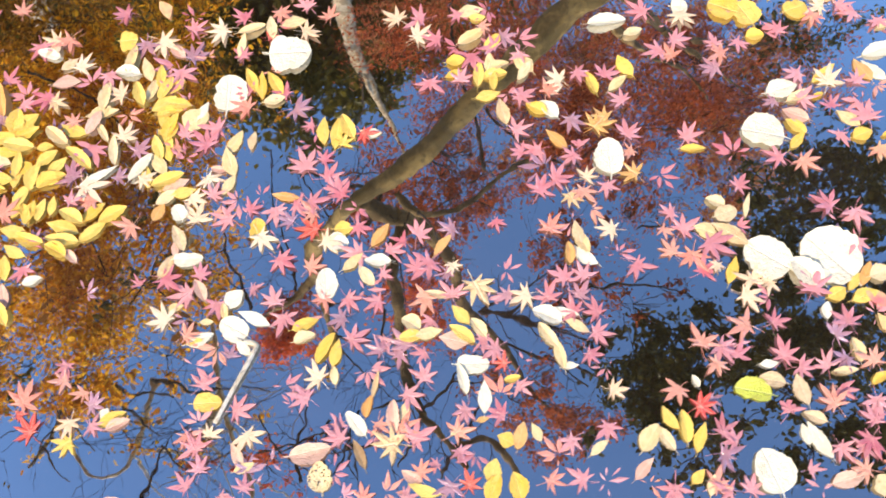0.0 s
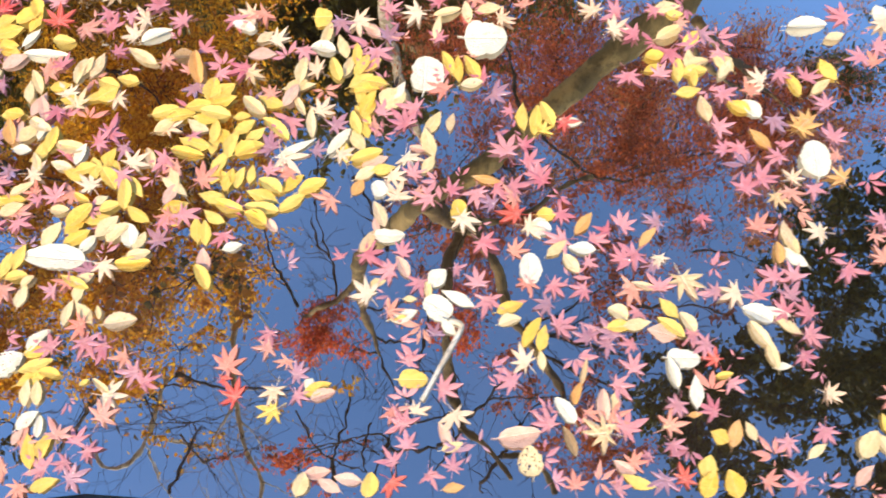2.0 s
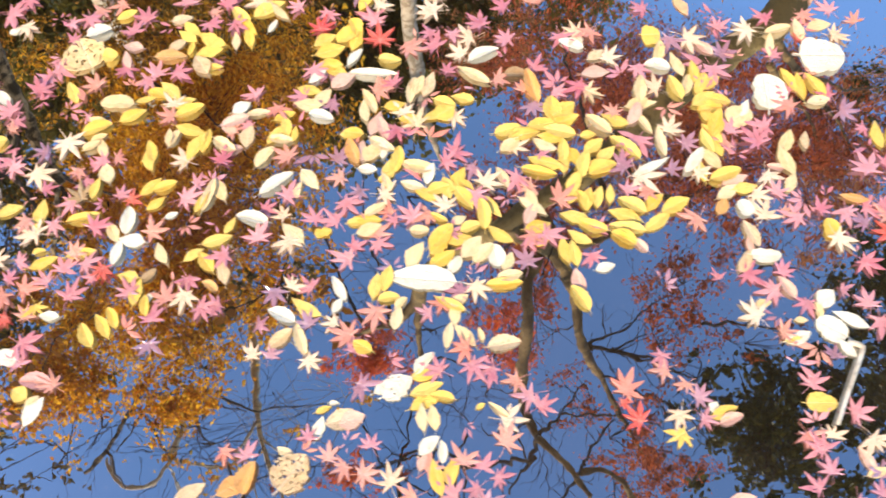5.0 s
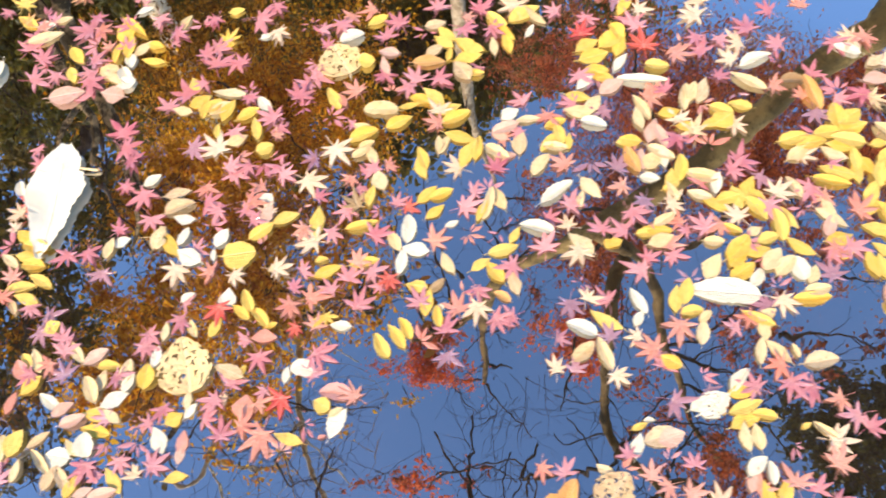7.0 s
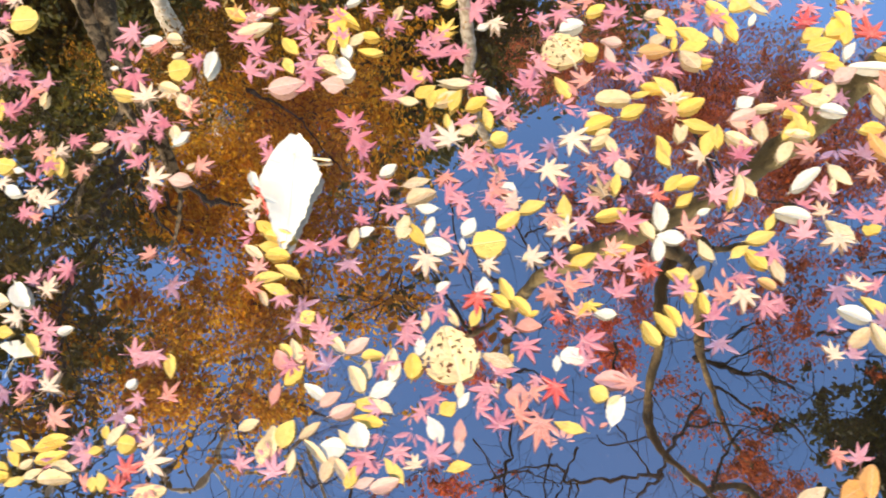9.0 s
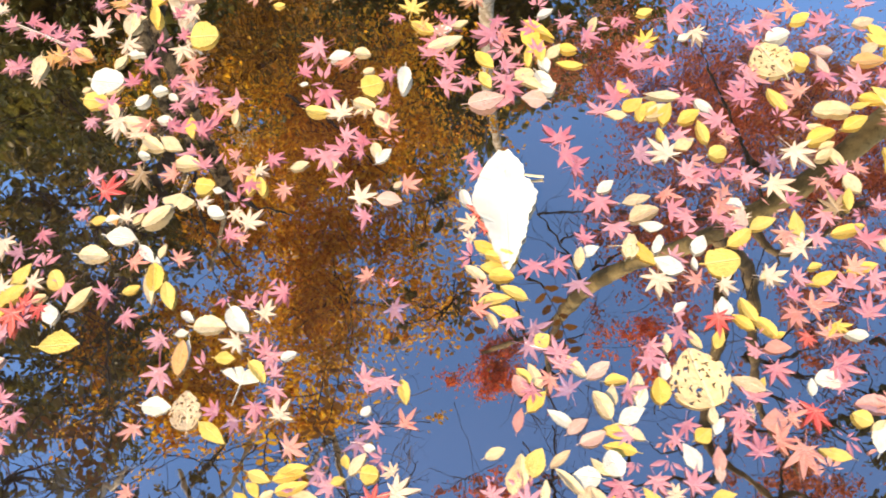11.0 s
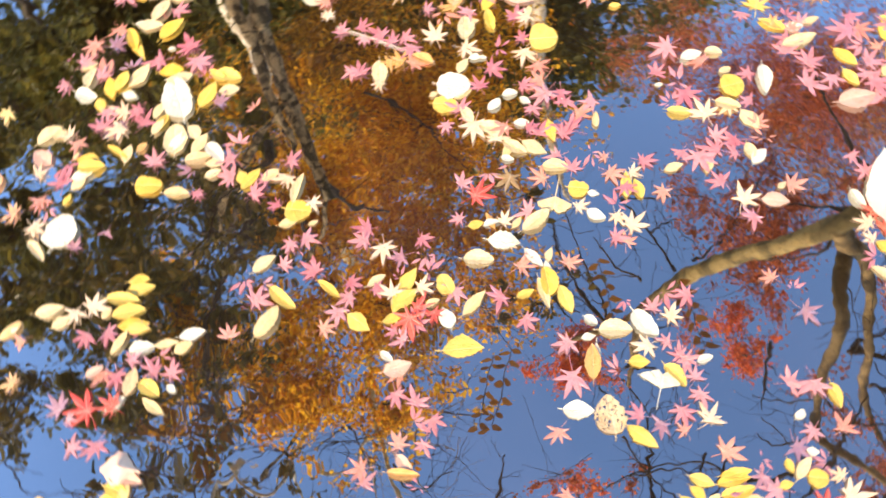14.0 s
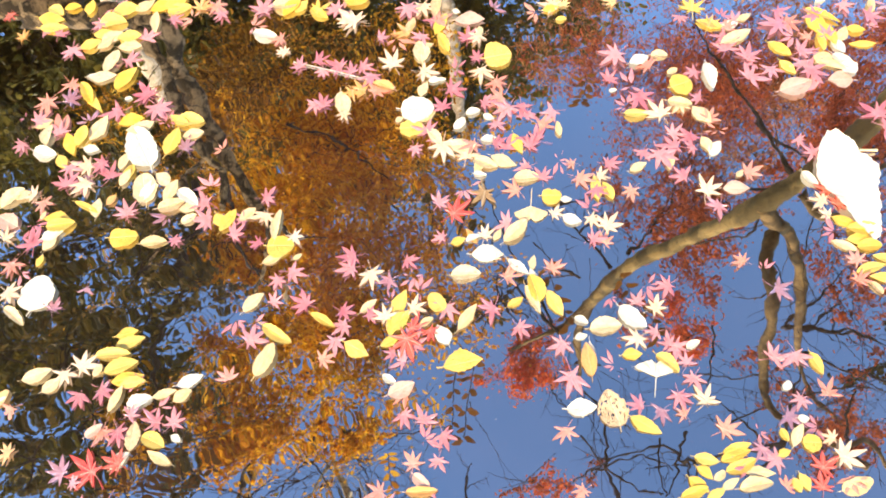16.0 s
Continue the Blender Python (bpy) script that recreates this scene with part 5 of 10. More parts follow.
leaflet(CREAM, -0.042, 1.642, 0.053, 0.02, 61)
leaflet(CREAM, 0.194, 1.537, 0.045, 0.022, 357)
leaflet(CREAM, -0.147, 1.616, 0.067, 0.022, 357)
leaflet(CREAM, -0.154, 1.577, 0.059, 0.014, 105)
leaflet(CREAM, -0.242, 1.593, 0.063, 0.025, 124)
leaflet(CREAM, -0.135, 1.525, 0.071, 0.018, 83)
leaflet(CREAM, -0.057, 1.466, 0.061, 0.024, 113)
leaflet(CREAM, 0.097, 1.467, 0.061, 0.024, 49)
leaflet(CREAM, 0.081, 1.425, 0.068, 0.026, 93)
leaflet(CREAM, 0.069, 1.377, 0.047, 0.019, 49)
leaflet(CREAM, 0.632, 1.621, 0.059, 0.029, 357)
leaflet(CREAM, 0.615, 1.560, 0.063, 0.026, 19)
leaflet(CREAM, 0.633, 1.484, 0.06, 0.021, 77)
leaflet(CREAM, 0.646, 1.473, 0.048, 0.021, 8)
leaflet(CREAM, 0.696, 1.467, 0.057, 0.032, 116)
leaflet(CREAM, 0.693, 1.446, 0.054, 0.018, 44)
leaflet(CREAM, 0.860, 1.361, 0.052, 0.018, 26)
leaflet(CREAM, -0.709, 1.515, 0.048, 0.02, 20)
leaflet(CREAM, -0.729, 1.474, 0.051, 0.026, 9)
leaflet(CREAM, -0.637, 1.450, 0.037, 0.019, 346)
leaflet(CREAM, -0.560, 1.454, 0.032, 0.018, 14)
leaflet(CREAM, -0.654, 1.400, 0.062, 0.03, 51)
leaflet(CREAM, -0.550, 1.392, 0.056, 0.028, 38)
leaflet(CREAM, -0.531, 1.375, 0.051, 0.025, 32)
leaflet(CREAM, -0.492, 1.348, 0.042, 0.019, 54)
leaflet(CREAM, -0.495, 1.320, 0.046, 0.022, 357)
leaflet(CREAM, -0.597, 1.294, 0.039, 0.019, 20)
leaflet(CREAM, -0.609, 1.274, 0.048, 0.02, 76)
leaflet(CREAM, -0.713, 1.289, 0.046, 0.021, 67)
leaflet(CREAM, -0.700, 1.314, 0.029, 0.015, 33)
leaflet(CREAM, -0.629, 1.235, 0.05, 0.017, 66)
leaflet(CREAM, -0.603, 1.229, 0.056, 0.021, 120)
leaflet(CREAM, -0.575, 1.222, 0.027, 0.01, 94)
leaflet(CREAM, -0.417, 1.446, 0.065, 0.02, 311)
leaflet(CREAM, -0.051, 1.388, 0.049, 0.022, 19)
leaflet(CREAM, -0.074, 1.159, 0.035, 0.016, 7)
leaflet(CREAM, 0.012, 1.126, 0.032, 0.013, 85)
leaflet(CREAM, -0.022, 1.116, 0.025, 0.011, 346)
leaflet(CREAM, 0.141, 1.034, 0.04, 0.02, 2)
leaflet(CREAM, 0.259, 1.149, 0.049, 0.019, 27)
leaflet(CREAM, 0.276, 1.116, 0.046, 0.021, 111)
leaflet(CREAM, 0.675, 1.062, 0.051, 0.023, 95)
leaflet(CREAM, 0.329, 1.004, 0.038, 0.028, 133)
leaflet(CREAM, 0.355, 0.977, 0.049, 0.021, 356)
leaflet(CREAM, 0.441, 0.961, 0.042, 0.02, 110)
leaflet(CREAM, 0.607, 0.915, 0.054, 0.017, 132)
leaflet(CREAM, -0.705, 1.102, 0.049, 0.018, 82)
leaflet(CREAM, -0.688, 1.098, 0.044, 0.019, 86)
leaflet(CREAM, -0.578, 1.086, 0.042, 0.011, 130)
leaflet(CREAM, -0.007, 0.846, 0.037, 0.015, 6)
leaflet(CREAM, -0.264, 0.843, 0.039, 0.024, 63)
leaflet(CREAM, 0.176, 0.953, 0.034, 0.014, 82)
leaflet(CREAM, 0.278, 0.859, 0.039, 0.015, 51)
leaflet(CREAM, 0.248, 0.813, 0.038, 0.015, 15)
leaflet(CREAM, 0.555, 0.912, 0.055, 0.019, 108)
leaflet(CREAM, 0.564, 0.874, 0.056, 0.018, 86)
leaflet(CREAM, 0.479, 0.758, 0.034, 0.016, 99)
leaflet(CREAM, 0.349, 0.799, 0.02, 0.007, 24)
leaflet(CREAM, 0.571, 0.703, 0.04, 0.014, 22)
leaflet(WHITE, -1.880, 2.299, 0.039, 0.022, 351)
leaflet(CREAM, -1.734, 2.109, 0.06, 0.02, 311)
leaflet(YELLOW, -2.179, 2.159, 0.052, 0.021, 337)
leaflet(CREAM, -1.590, 1.989, 0.044, 0.02, 157)
leaflet(CREAM, -1.564, 2.224, 0.043, 0.017, 59)
leaflet(CREAM, -1.488, 2.007, 0.074, 0.02, 162)
leaflet(CREAM, -1.510, 1.973, 0.053, 0.026, 25)
leaflet(CREAM, -1.224, 1.853, 0.047, 0.022, 146)
leaflet(CREAM, -1.240, 1.795, 0.04, 0.018, 23)
leaflet(CREAM, -1.220, 1.785, 0.051, 0.019, 97)
leaflet(CREAM, -1.226, 1.812, 0.034, 0.016, 12)
leaflet(CREAM, -0.925, 1.989, 0.05, 0.017, 84)
leaflet(CREAM, -0.821, 2.043, 0.064, 0.017, 119)
leaflet(CREAM, -0.900, 1.790, 0.05, 0.016, 354)
leaflet(CREAM, -1.075, 1.773, 0.044, 0.017, 51)
leaflet(CREAM, -1.086, 1.777, 0.039, 0.014, 78)
leaflet(CREAM, -0.976, 1.732, 0.056, 0.024, 314)
leaflet(CREAM, -1.944, 1.719, 0.05, 0.017, 132)
leaflet(WHITE, -1.727, 1.709, 0.037, 0.021, 10)
leaflet(CREAM, -1.750, 1.700, 0.045, 0.019, 68)
leaflet(CREAM, -1.653, 1.700, 0.05, 0.022, 57)
leaflet(CREAM, -1.600, 1.499, 0.039, 0.015, 103)
leaflet(CREAM, -1.651, 1.504, 0.037, 0.015, 76)
leaflet(CREAM, -1.439, 1.587, 0.027, 0.012, 33)
leaflet(CREAM, -1.213, 1.725, 0.049, 0.029, 97)
leaflet(CREAM, -1.210, 1.590, 0.051, 0.02, 107)
leaflet(CREAM, -1.119, 1.520, 0.049, 0.02, 105)
leaflet(CREAM, -1.021, 1.625, 0.072, 0.019, 63)
leaflet(CREAM, -0.997, 1.632, 0.057, 0.023, 103)
leaflet(CREAM, -0.846, 1.590, 0.036, 0.013, 65)
leaflet(CREAM, -0.872, 1.501, 0.061, 0.029, 123)
leaflet(CREAM, -1.888, 1.501, 0.05, 0.019, 103)
leaflet(CREAM, -1.814, 1.502, 0.051, 0.018, 115)
leaflet(CREAM, -1.791, 1.425, 0.053, 0.025, 107)
leaflet(CREAM, -1.771, 1.436, 0.044, 0.02, 67)
leaflet(CREAM, -1.726, 1.443, 0.05, 0.022, 67)
leaflet(CREAM, -1.754, 1.367, 0.042, 0.016, 133)
leaflet(CREAM, -1.823, 1.327, 0.042, 0.015, 125)
leaflet(CREAM, -1.967, 1.339, 0.05, 0.024, 70)
leaflet(CREAM, -1.950, 1.351, 0.052, 0.023, 80)
leaflet(CREAM, -1.923, 1.308, 0.04, 0.014, 69)
leaflet(CREAM, -1.880, 1.314, 0.062, 0.014, 122)
leaflet(CREAM, -1.987, 1.387, 0.037, 0.018, 11)
leaflet(CREAM, -1.617, 1.366, 0.034, 0.015, 75)
leaflet(CREAM, -1.365, 1.289, 0.029, 0.012, 20)
leaflet(CREAM, -0.888, 1.290, 0.062, 0.02, 97)
leaflet(CREAM, -0.943, 1.099, 0.034, 0.016, 138)
leaflet(CREAM, -3.156, 2.934, 0.057, 0.033, 17)
leaflet(CREAM, -3.141, 2.869, 0.07, 0.023, 258)
leaflet(CREAM, -3.255, 2.867, 0.062, 0.036, 16)
leaflet(YELLOW, -3.308, 2.864, 0.053, 0.03, 4)
leaflet(CREAM, -3.216, 2.817, 0.061, 0.035, 339)
leaflet(CREAM, -3.267, 2.794, 0.069, 0.031, 53)
leaflet(CREAM, -3.452, 2.674, 0.045, 0.026, 2)
leaflet(CREAM, -3.443, 2.635, 0.059, 0.025, 65)
leaflet(CREAM, -3.328, 2.606, 0.073, 0.039, 44)
leaflet(CREAM, -3.120, 2.500, 0.048, 0.027, 355)
leaflet(CREAM, -3.283, 2.489, 0.048, 0.022, 51)
leaflet(CREAM, -2.819, 2.789, 0.07, 0.039, 349)
leaflet(CREAM, -2.548, 2.524, 0.046, 0.024, 358)
leaflet(CREAM, -2.561, 2.514, 0.064, 0.035, 79)
leaflet(CREAM, -2.411, 2.514, 0.029, 0.016, 258)
leaflet(CREAM, -2.588, 2.407, 0.044, 0.022, 49)
leaflet(CREAM, -2.604, 2.335, 0.047, 0.021, 24)
leaflet(CREAM, -2.350, 2.188, 0.038, 0.013, 75)
leaflet(CREAM, -2.610, 2.279, 0.058, 0.022, 105)
leaflet(CREAM, -2.528, 2.170, 0.057, 0.026, 313)
leaflet(CREAM, -2.543, 2.169, 0.049, 0.018, 52)
leaflet(CREAM, -2.234, 2.034, 0.04, 0.019, 4)
leaflet(CREAM, -2.165, 2.021, 0.042, 0.015, 55)
leaflet(CREAM, -3.546, 2.495, 0.065, 0.034, 25)
leaflet(CREAM, -3.520, 2.488, 0.036, 0.021, 15)
leaflet(CREAM, -3.477, 2.349, 0.048, 0.025, 40)
leaflet(CREAM, -3.484, 2.422, 0.023, 0.011, 53)
leaflet(CREAM, -3.211, 2.407, 0.049, 0.028, 296)
leaflet(CREAM, -3.198, 2.370, 0.059, 0.027, 50)
leaflet(CREAM, -3.171, 2.310, 0.041, 0.023, 341)
leaflet(CREAM, -3.175, 2.287, 0.037, 0.021, 12)
leaflet(CREAM, -3.290, 2.444, 0.047, 0.022, 51)
leaflet(CREAM, -2.994, 2.197, 0.072, 0.018, 63)
leaflet(CREAM, -2.974, 2.107, 0.023, 0.011, 12)
leaflet(CREAM, -3.027, 2.121, 0.041, 0.02, 0)
leaflet(YELLOW, -2.963, 1.950, 0.058, 0.016, 310)
leaflet(WHITE, -2.550, 2.147, 0.028, 0.014, 329)
leaflet(YELLOW, -2.648, 2.015, 0.033, 0.019, 0)
leaflet(CREAM, -2.530, 1.991, 0.068, 0.028, 26)
leaflet(CREAM, -2.568, 1.997, 0.032, 0.013, 41)
leaflet(CREAM, -2.523, 1.911, 0.033, 0.014, 62)
leaflet(CREAM, -2.867, 1.946, 0.042, 0.016, 20)
leaflet(WHITE, -2.485, 1.761, 0.028, 0.014, 314)
leaflet(CREAM, -3.516, 2.019, 0.042, 0.024, 19)
leaflet(CREAM, -3.421, 2.016, 0.029, 0.016, 50)
leaflet(CREAM, -3.394, 1.942, 0.056, 0.018, 49)
leaflet(CREAM, -3.299, 1.917, 0.049, 0.017, 357)
leaflet(CREAM, -3.266, 1.901, 0.04, 0.023, 13)
leaflet(YELLOW, -3.340, 1.833, 0.051, 0.029, 316)
leaflet(CREAM, -3.333, 1.798, 0.053, 0.019, 133)
leaflet(YELLOW, -2.916, 1.867, 0.056, 0.032, 311)
leaflet(YELLOW, -2.236, 1.430, 0.025, 0.014, 272)
leaflet(YELLOW, -2.254, 1.401, 0.025, 0.014, 2)
leaflet(YELLOW, -2.385, 1.439, 0.042, 0.02, 326)
leaflet(YELLOW, -2.399, 1.419, 0.034, 0.017, 299)
leaflet(CREAM, -2.376, 1.407, 0.025, 0.014, 21)
leaflet(CREAM, -2.310, 1.386, 0.053, 0.018, 336)
leaflet(CREAM, -2.326, 1.368, 0.059, 0.023, 349)
leaflet(CREAM, -2.365, 1.387, 0.037, 0.015, 11)
leaflet(CREAM, 0.933, 1.466, 0.042, 0.02, 5)
leaflet(CREAM, 1.421, 1.325, 0.039, 0.015, 14)
leaflet(CREAM, 1.183, 1.226, 0.055, 0.019, 14)
leaflet(CREAM, 1.251, 1.150, 0.052, 0.026, 124)
leaflet(CREAM, 0.934, 1.061, 0.036, 0.021, 139)
leaflet(CREAM, 0.894, 1.013, 0.045, 0.03, 140)
leaflet(CREAM, 0.989, 1.037, 0.053, 0.01, 57)
leaflet(CREAM, 1.154, 0.844, 0.042, 0.03, 3)
leaflet(CREAM, 0.657, 0.694, 0.053, 0.027, 39)
leaflet(CREAM, 0.679, 0.688, 0.053, 0.018, 110)
leaflet(CREAM, 1.050, 0.730, 0.043, 0.02, 82)
leaflet(CREAM, 1.014, 0.702, 0.043, 0.013, 348)
leaflet(CREAM, 0.724, 0.594, 0.036, 0.015, 56)
leaflet(CREAM, -3.404, 1.586, 0.050, 0.021, 305)
leaflet(ORANGE, -0.344, 1.716, 0.084, 0.027, 91)
leaflet(ORANGE, -0.728, 1.653, 0.067, 0.026, 96)
leaflet(ORANGE, 0.701, 1.278, 0.058, 0.022, 116)
leaflet(ORANGE, -0.073, 1.363, 0.04, 0.022, 50)
leaflet(ORANGE, 0.169, 1.319, 0.055, 0.017, 154)
leaflet(ORANGE, 0.321, 1.186, 0.055, 0.02, 40)
leaflet(ORANGE, 0.428, 1.132, 0.054, 0.016, 35)
leaflet(ORANGE, 0.642, 1.047, 0.043, 0.017, 75)
leaflet(ORANGE, -0.020, 0.780, 0.036, 0.015, 356)
leaflet(ORANGE, 0.220, 0.883, 0.039, 0.015, 57)
leaflet(ORANGE, 0.400, 0.805, 0.024, 0.01, 356)
leaflet(ORANGE, 0.452, 0.760, 0.047, 0.021, 58)
leaflet(ORANGE, -1.065, 1.979, 0.068, 0.029, 348)
leaflet(ORANGE, -1.038, 1.432, 0.035, 0.016, 136)
leaflet(YELLOW, -3.423, 2.544, 0.044, 0.025, 285)
leaflet(ORANGE, -2.674, 2.453, 0.055, 0.024, 139)
leaflet(CREAM, -2.490, 2.159, 0.06, 0.029, 315)
leaflet(CREAM, -3.364, 2.393, 0.047, 0.026, 69)
leaflet(ORANGE, -3.330, 2.399, 0.03, 0.017, 37)
leaflet(CREAM, -2.660, 1.937, 0.06, 0.03, 342)
leaflet(TAN, -3.376, 1.858, 0.057, 0.027, 69)
leaflet(CREAM, -3.095, 1.913, 0.074, 0.03, 46)
leaflet(ORANGE, -2.503, 1.684, 0.067, 0.027, 76)
leaflet(ORANGE, 1.328, 1.241, 0.058, 0.027, 99)
leaflet(ORANGE, 1.131, 0.851, 0.051, 0.018, 45)
leaflet(WHITE, -0.777, 1.749, 0.052, 0.022, 331)
leaflet(ROSE, -0.718, 1.824, 0.056, 0.031, 17)
leaflet(ROSE, -0.672, 1.707, 0.06, 0.027, 59)
leaflet(ROSE, -0.662, 1.691, 0.062, 0.021, 95)
leaflet(ROSE, -0.710, 1.648, 0.051, 0.019, 78)
leaflet(ROSE, 0.023, 1.721, 0.052, 0.021, 121)
leaflet(ROSE, -0.210, 1.714, 0.058, 0.029, 351)
leaflet(ROSE, -0.167, 1.600, 0.056, 0.023, 53)
leaflet(ROSE, -0.030, 1.408, 0.054, 0.025, 8)
leaflet(ROSE, 0.057, 1.418, 0.033, 0.016, 154)
leaflet(CREAM, -0.414, 1.465, 0.043, 0.018, 284)
leaflet(ROSE, -0.425, 1.433, 0.05, 0.022, 54)
leaflet(ROSE, -0.376, 1.279, 0.051, 0.024, 91)
leaflet(ROSE, -0.249, 1.323, 0.04, 0.016, 125)
leaflet(ROSE, -0.054, 1.274, 0.034, 0.013, 86)
leaflet(ROSE, -0.023, 1.180, 0.048, 0.019, 105)
leaflet(ROSE, 0.392, 0.952, 0.051, 0.031, 150)
leaflet(ROSE, -0.721, 1.028, 0.031, 0.015, 54)
leaflet(ROSE, -0.824, 1.126, 0.046, 0.029, 8)
leaflet(ROSE, -0.203, 0.980, 0.043, 0.018, 7)
leaflet(ROSE, -0.016, 0.867, 0.046, 0.017, 101)
leaflet(ROSE, 0.106, 0.838, 0.07, 0.033, 356)
leaflet(ROSE, -0.234, 0.854, 0.046, 0.019, 356)
leaflet(ROSE, -0.219, 0.832, 0.046, 0.018, 138)
leaflet(ROSE, -0.186, 0.833, 0.046, 0.019, 157)
leaflet(ROSE, 0.257, 0.854, 0.056, 0.021, 76)
leaflet(ROSE, 0.259, 0.750, 0.039, 0.018, 135)
leaflet(ROSE, -1.737, 2.069, 0.053, 0.041, 157)
leaflet(ROSE, -1.833, 2.091, 0.077, 0.045, 1)
leaflet(ROSE, -2.072, 1.911, 0.052, 0.029, 337)
leaflet(ROSE, -1.143, 2.028, 0.045, 0.023, 156)
leaflet(ROSE, -1.155, 1.994, 0.049, 0.017, 96)
leaflet(ROSE, -0.948, 1.783, 0.058, 0.026, 11)
leaflet(ROSE, -0.963, 1.766, 0.038, 0.021, 318)
leaflet(ROSE, -0.965, 1.714, 0.045, 0.021, 6)
leaflet(ROSE, -1.441, 1.701, 0.059, 0.024, 64)
leaflet(ROSE, -1.779, 1.485, 0.049, 0.023, 22)
leaflet(ROSE, -1.841, 1.399, 0.042, 0.02, 22)
leaflet(ROSE, -1.822, 1.375, 0.047, 0.022, 11)
leaflet(ROSE, -1.806, 1.247, 0.036, 0.016, 10)
leaflet(ROSE, -1.774, 1.237, 0.051, 0.022, 5)
leaflet(ROSE, -1.639, 1.277, 0.037, 0.016, 75)
leaflet(ROSE, -2.422, 2.554, 0.071, 0.038, 337)
leaflet(ROSE, -3.563, 2.437, 0.062, 0.037, 130)
leaflet(CREAM, -2.461, 2.100, 0.055, 0.028, 342)
leaflet(ROSE, -2.858, 1.758, 0.055, 0.031, 6)
leaflet(ORANGE, -2.883, 1.565, 0.058, 0.019, 343)
leaflet(ROSE, 1.158, 1.187, 0.052, 0.029, 137)
leaflet(ROSE, 0.629, 0.650, 0.048, 0.018, 30)
leaflet(ROSE, 0.935, 0.539, 0.056, 0.025, 357)
leaflet(ROSE, -3.392, 1.671, 0.065, 0.026, 337)
leaflet(CREAM, -2.079, 2.031, 0.039, 0.022, 266)
leaflet(SALMON, -1.258, 1.929, 0.04, 0.015, 106)
leaflet(SALMON, -1.920, 1.491, 0.039, 0.026, 99)
leaflet(SALMON, -1.934, 1.432, 0.043, 0.017, 64)
leaflet(SALMON, -1.633, 1.295, 0.042, 0.019, 75)
leaflet(SALMON, -1.472, 1.450, 0.046, 0.023, 349)
leaflet(SALMON, -1.360, 1.320, 0.059, 0.029, 160)
leaflet(SALMON, -1.521, 1.333, 0.044, 0.036, 73)
leaflet(SALMON, -1.394, 1.251, 0.015, 0.006, 10)
leaflet(SALMON, -3.419, 2.664, 0.05, 0.017, 83)
leaflet(SALMON, -3.400, 2.654, 0.044, 0.017, 74)
leaflet(YELLOW, -3.388, 2.404, 0.068, 0.014, 313)
leaflet(ROSE, -3.446, 1.895, 0.038, 0.02, 21)
leaflet(TAN, -0.548, 1.773, 0.063, 0.026, 58)
leaflet(TAN, -0.458, 1.523, 0.051, 0.018, 101)
leaflet(TAN, -0.197, 1.757, 0.042, 0.021, 22)
leaflet(TAN, 0.134, 1.458, 0.044, 0.016, 67)
leaflet(TAN, 0.622, 1.370, 0.059, 0.023, 86)
leaflet(TAN, -0.538, 1.196, 0.059, 0.027, 357)
leaflet(TAN, -0.044, 1.295, 0.057, 0.022, 100)
leaflet(TAN, -0.076, 1.245, 0.049, 0.02, 49)
leaflet(TAN, 0.390, 1.043, 0.048, 0.013, 150)
leaflet(TAN, 0.672, 1.080, 0.048, 0.02, 85)
leaflet(TAN, 0.241, 0.917, 0.05, 0.009, 62)
leaflet(CREAM, -2.063, 2.284, 0.037, 0.021, 335)
leaflet(WHITE, -2.064, 2.014, 0.043, 0.024, 36)
leaflet(TAN, -2.049, 1.940, 0.022, 0.012, 26)
leaflet(TAN, -1.032, 2.076, 0.046, 0.024, 1)
leaflet(TAN, -1.047, 2.008, 0.05, 0.023, 24)
leaflet(TAN, -1.003, 1.940, 0.058, 0.033, 112)
leaflet(TAN, -0.926, 1.738, 0.052, 0.028, 67)
leaflet(TAN, -1.937, 1.619, 0.036, 0.013, 108)
leaflet(TAN, -1.611, 1.791, 0.055, 0.023, 0)
leaflet(TAN, -1.608, 1.755, 0.061, 0.028, 10)
leaflet(TAN, -1.011, 1.455, 0.053, 0.022, 94)
leaflet(TAN, -1.884, 1.354, 0.045, 0.015, 27)
leaflet(TAN, -1.862, 1.282, 0.044, 0.021, 56)
leaflet(TAN, -1.843, 1.278, 0.05, 0.019, 117)
leaflet(TAN, -1.543, 1.404, 0.062, 0.025, 145)
leaflet(TAN, -0.924, 1.301, 0.052, 0.024, 28)
leaflet(CREAM, -3.272, 2.856, 0.05, 0.029, 30)
leaflet(CREAM, -3.235, 2.572, 0.066, 0.035, 179)
leaflet(CREAM, -2.774, 2.441, 0.074, 0.032, 263)
leaflet(TAN, -2.477, 2.632, 0.07, 0.023, 63)
leaflet(TAN, -2.557, 2.600, 0.048, 0.019, 46)
leaflet(TAN, -3.205, 2.336, 0.062, 0.031, 355)
leaflet(CREAM, -3.050, 2.247, 0.043, 0.024, 24)
leaflet(CREAM, -2.689, 1.849, 0.065, 0.023, 35)
leaflet(CREAM, -2.555, 1.837, 0.066, 0.017, 274)
leaflet(CREAM, -2.446, 1.732, 0.061, 0.032, 346)
leaflet(CREAM, -2.216, 1.421, 0.045, 0.018, 40)
leaflet(TAN, 0.934, 0.994, 0.075, 0.03, 128)
leaflet(TAN, 0.889, 0.723, 0.046, 0.026, 152)
leaflet(TAN, 0.932, 0.695, 0.055, 0.026, 84)
leaflet(TAN, 0.929, 0.646, 0.04, 0.019, 141)
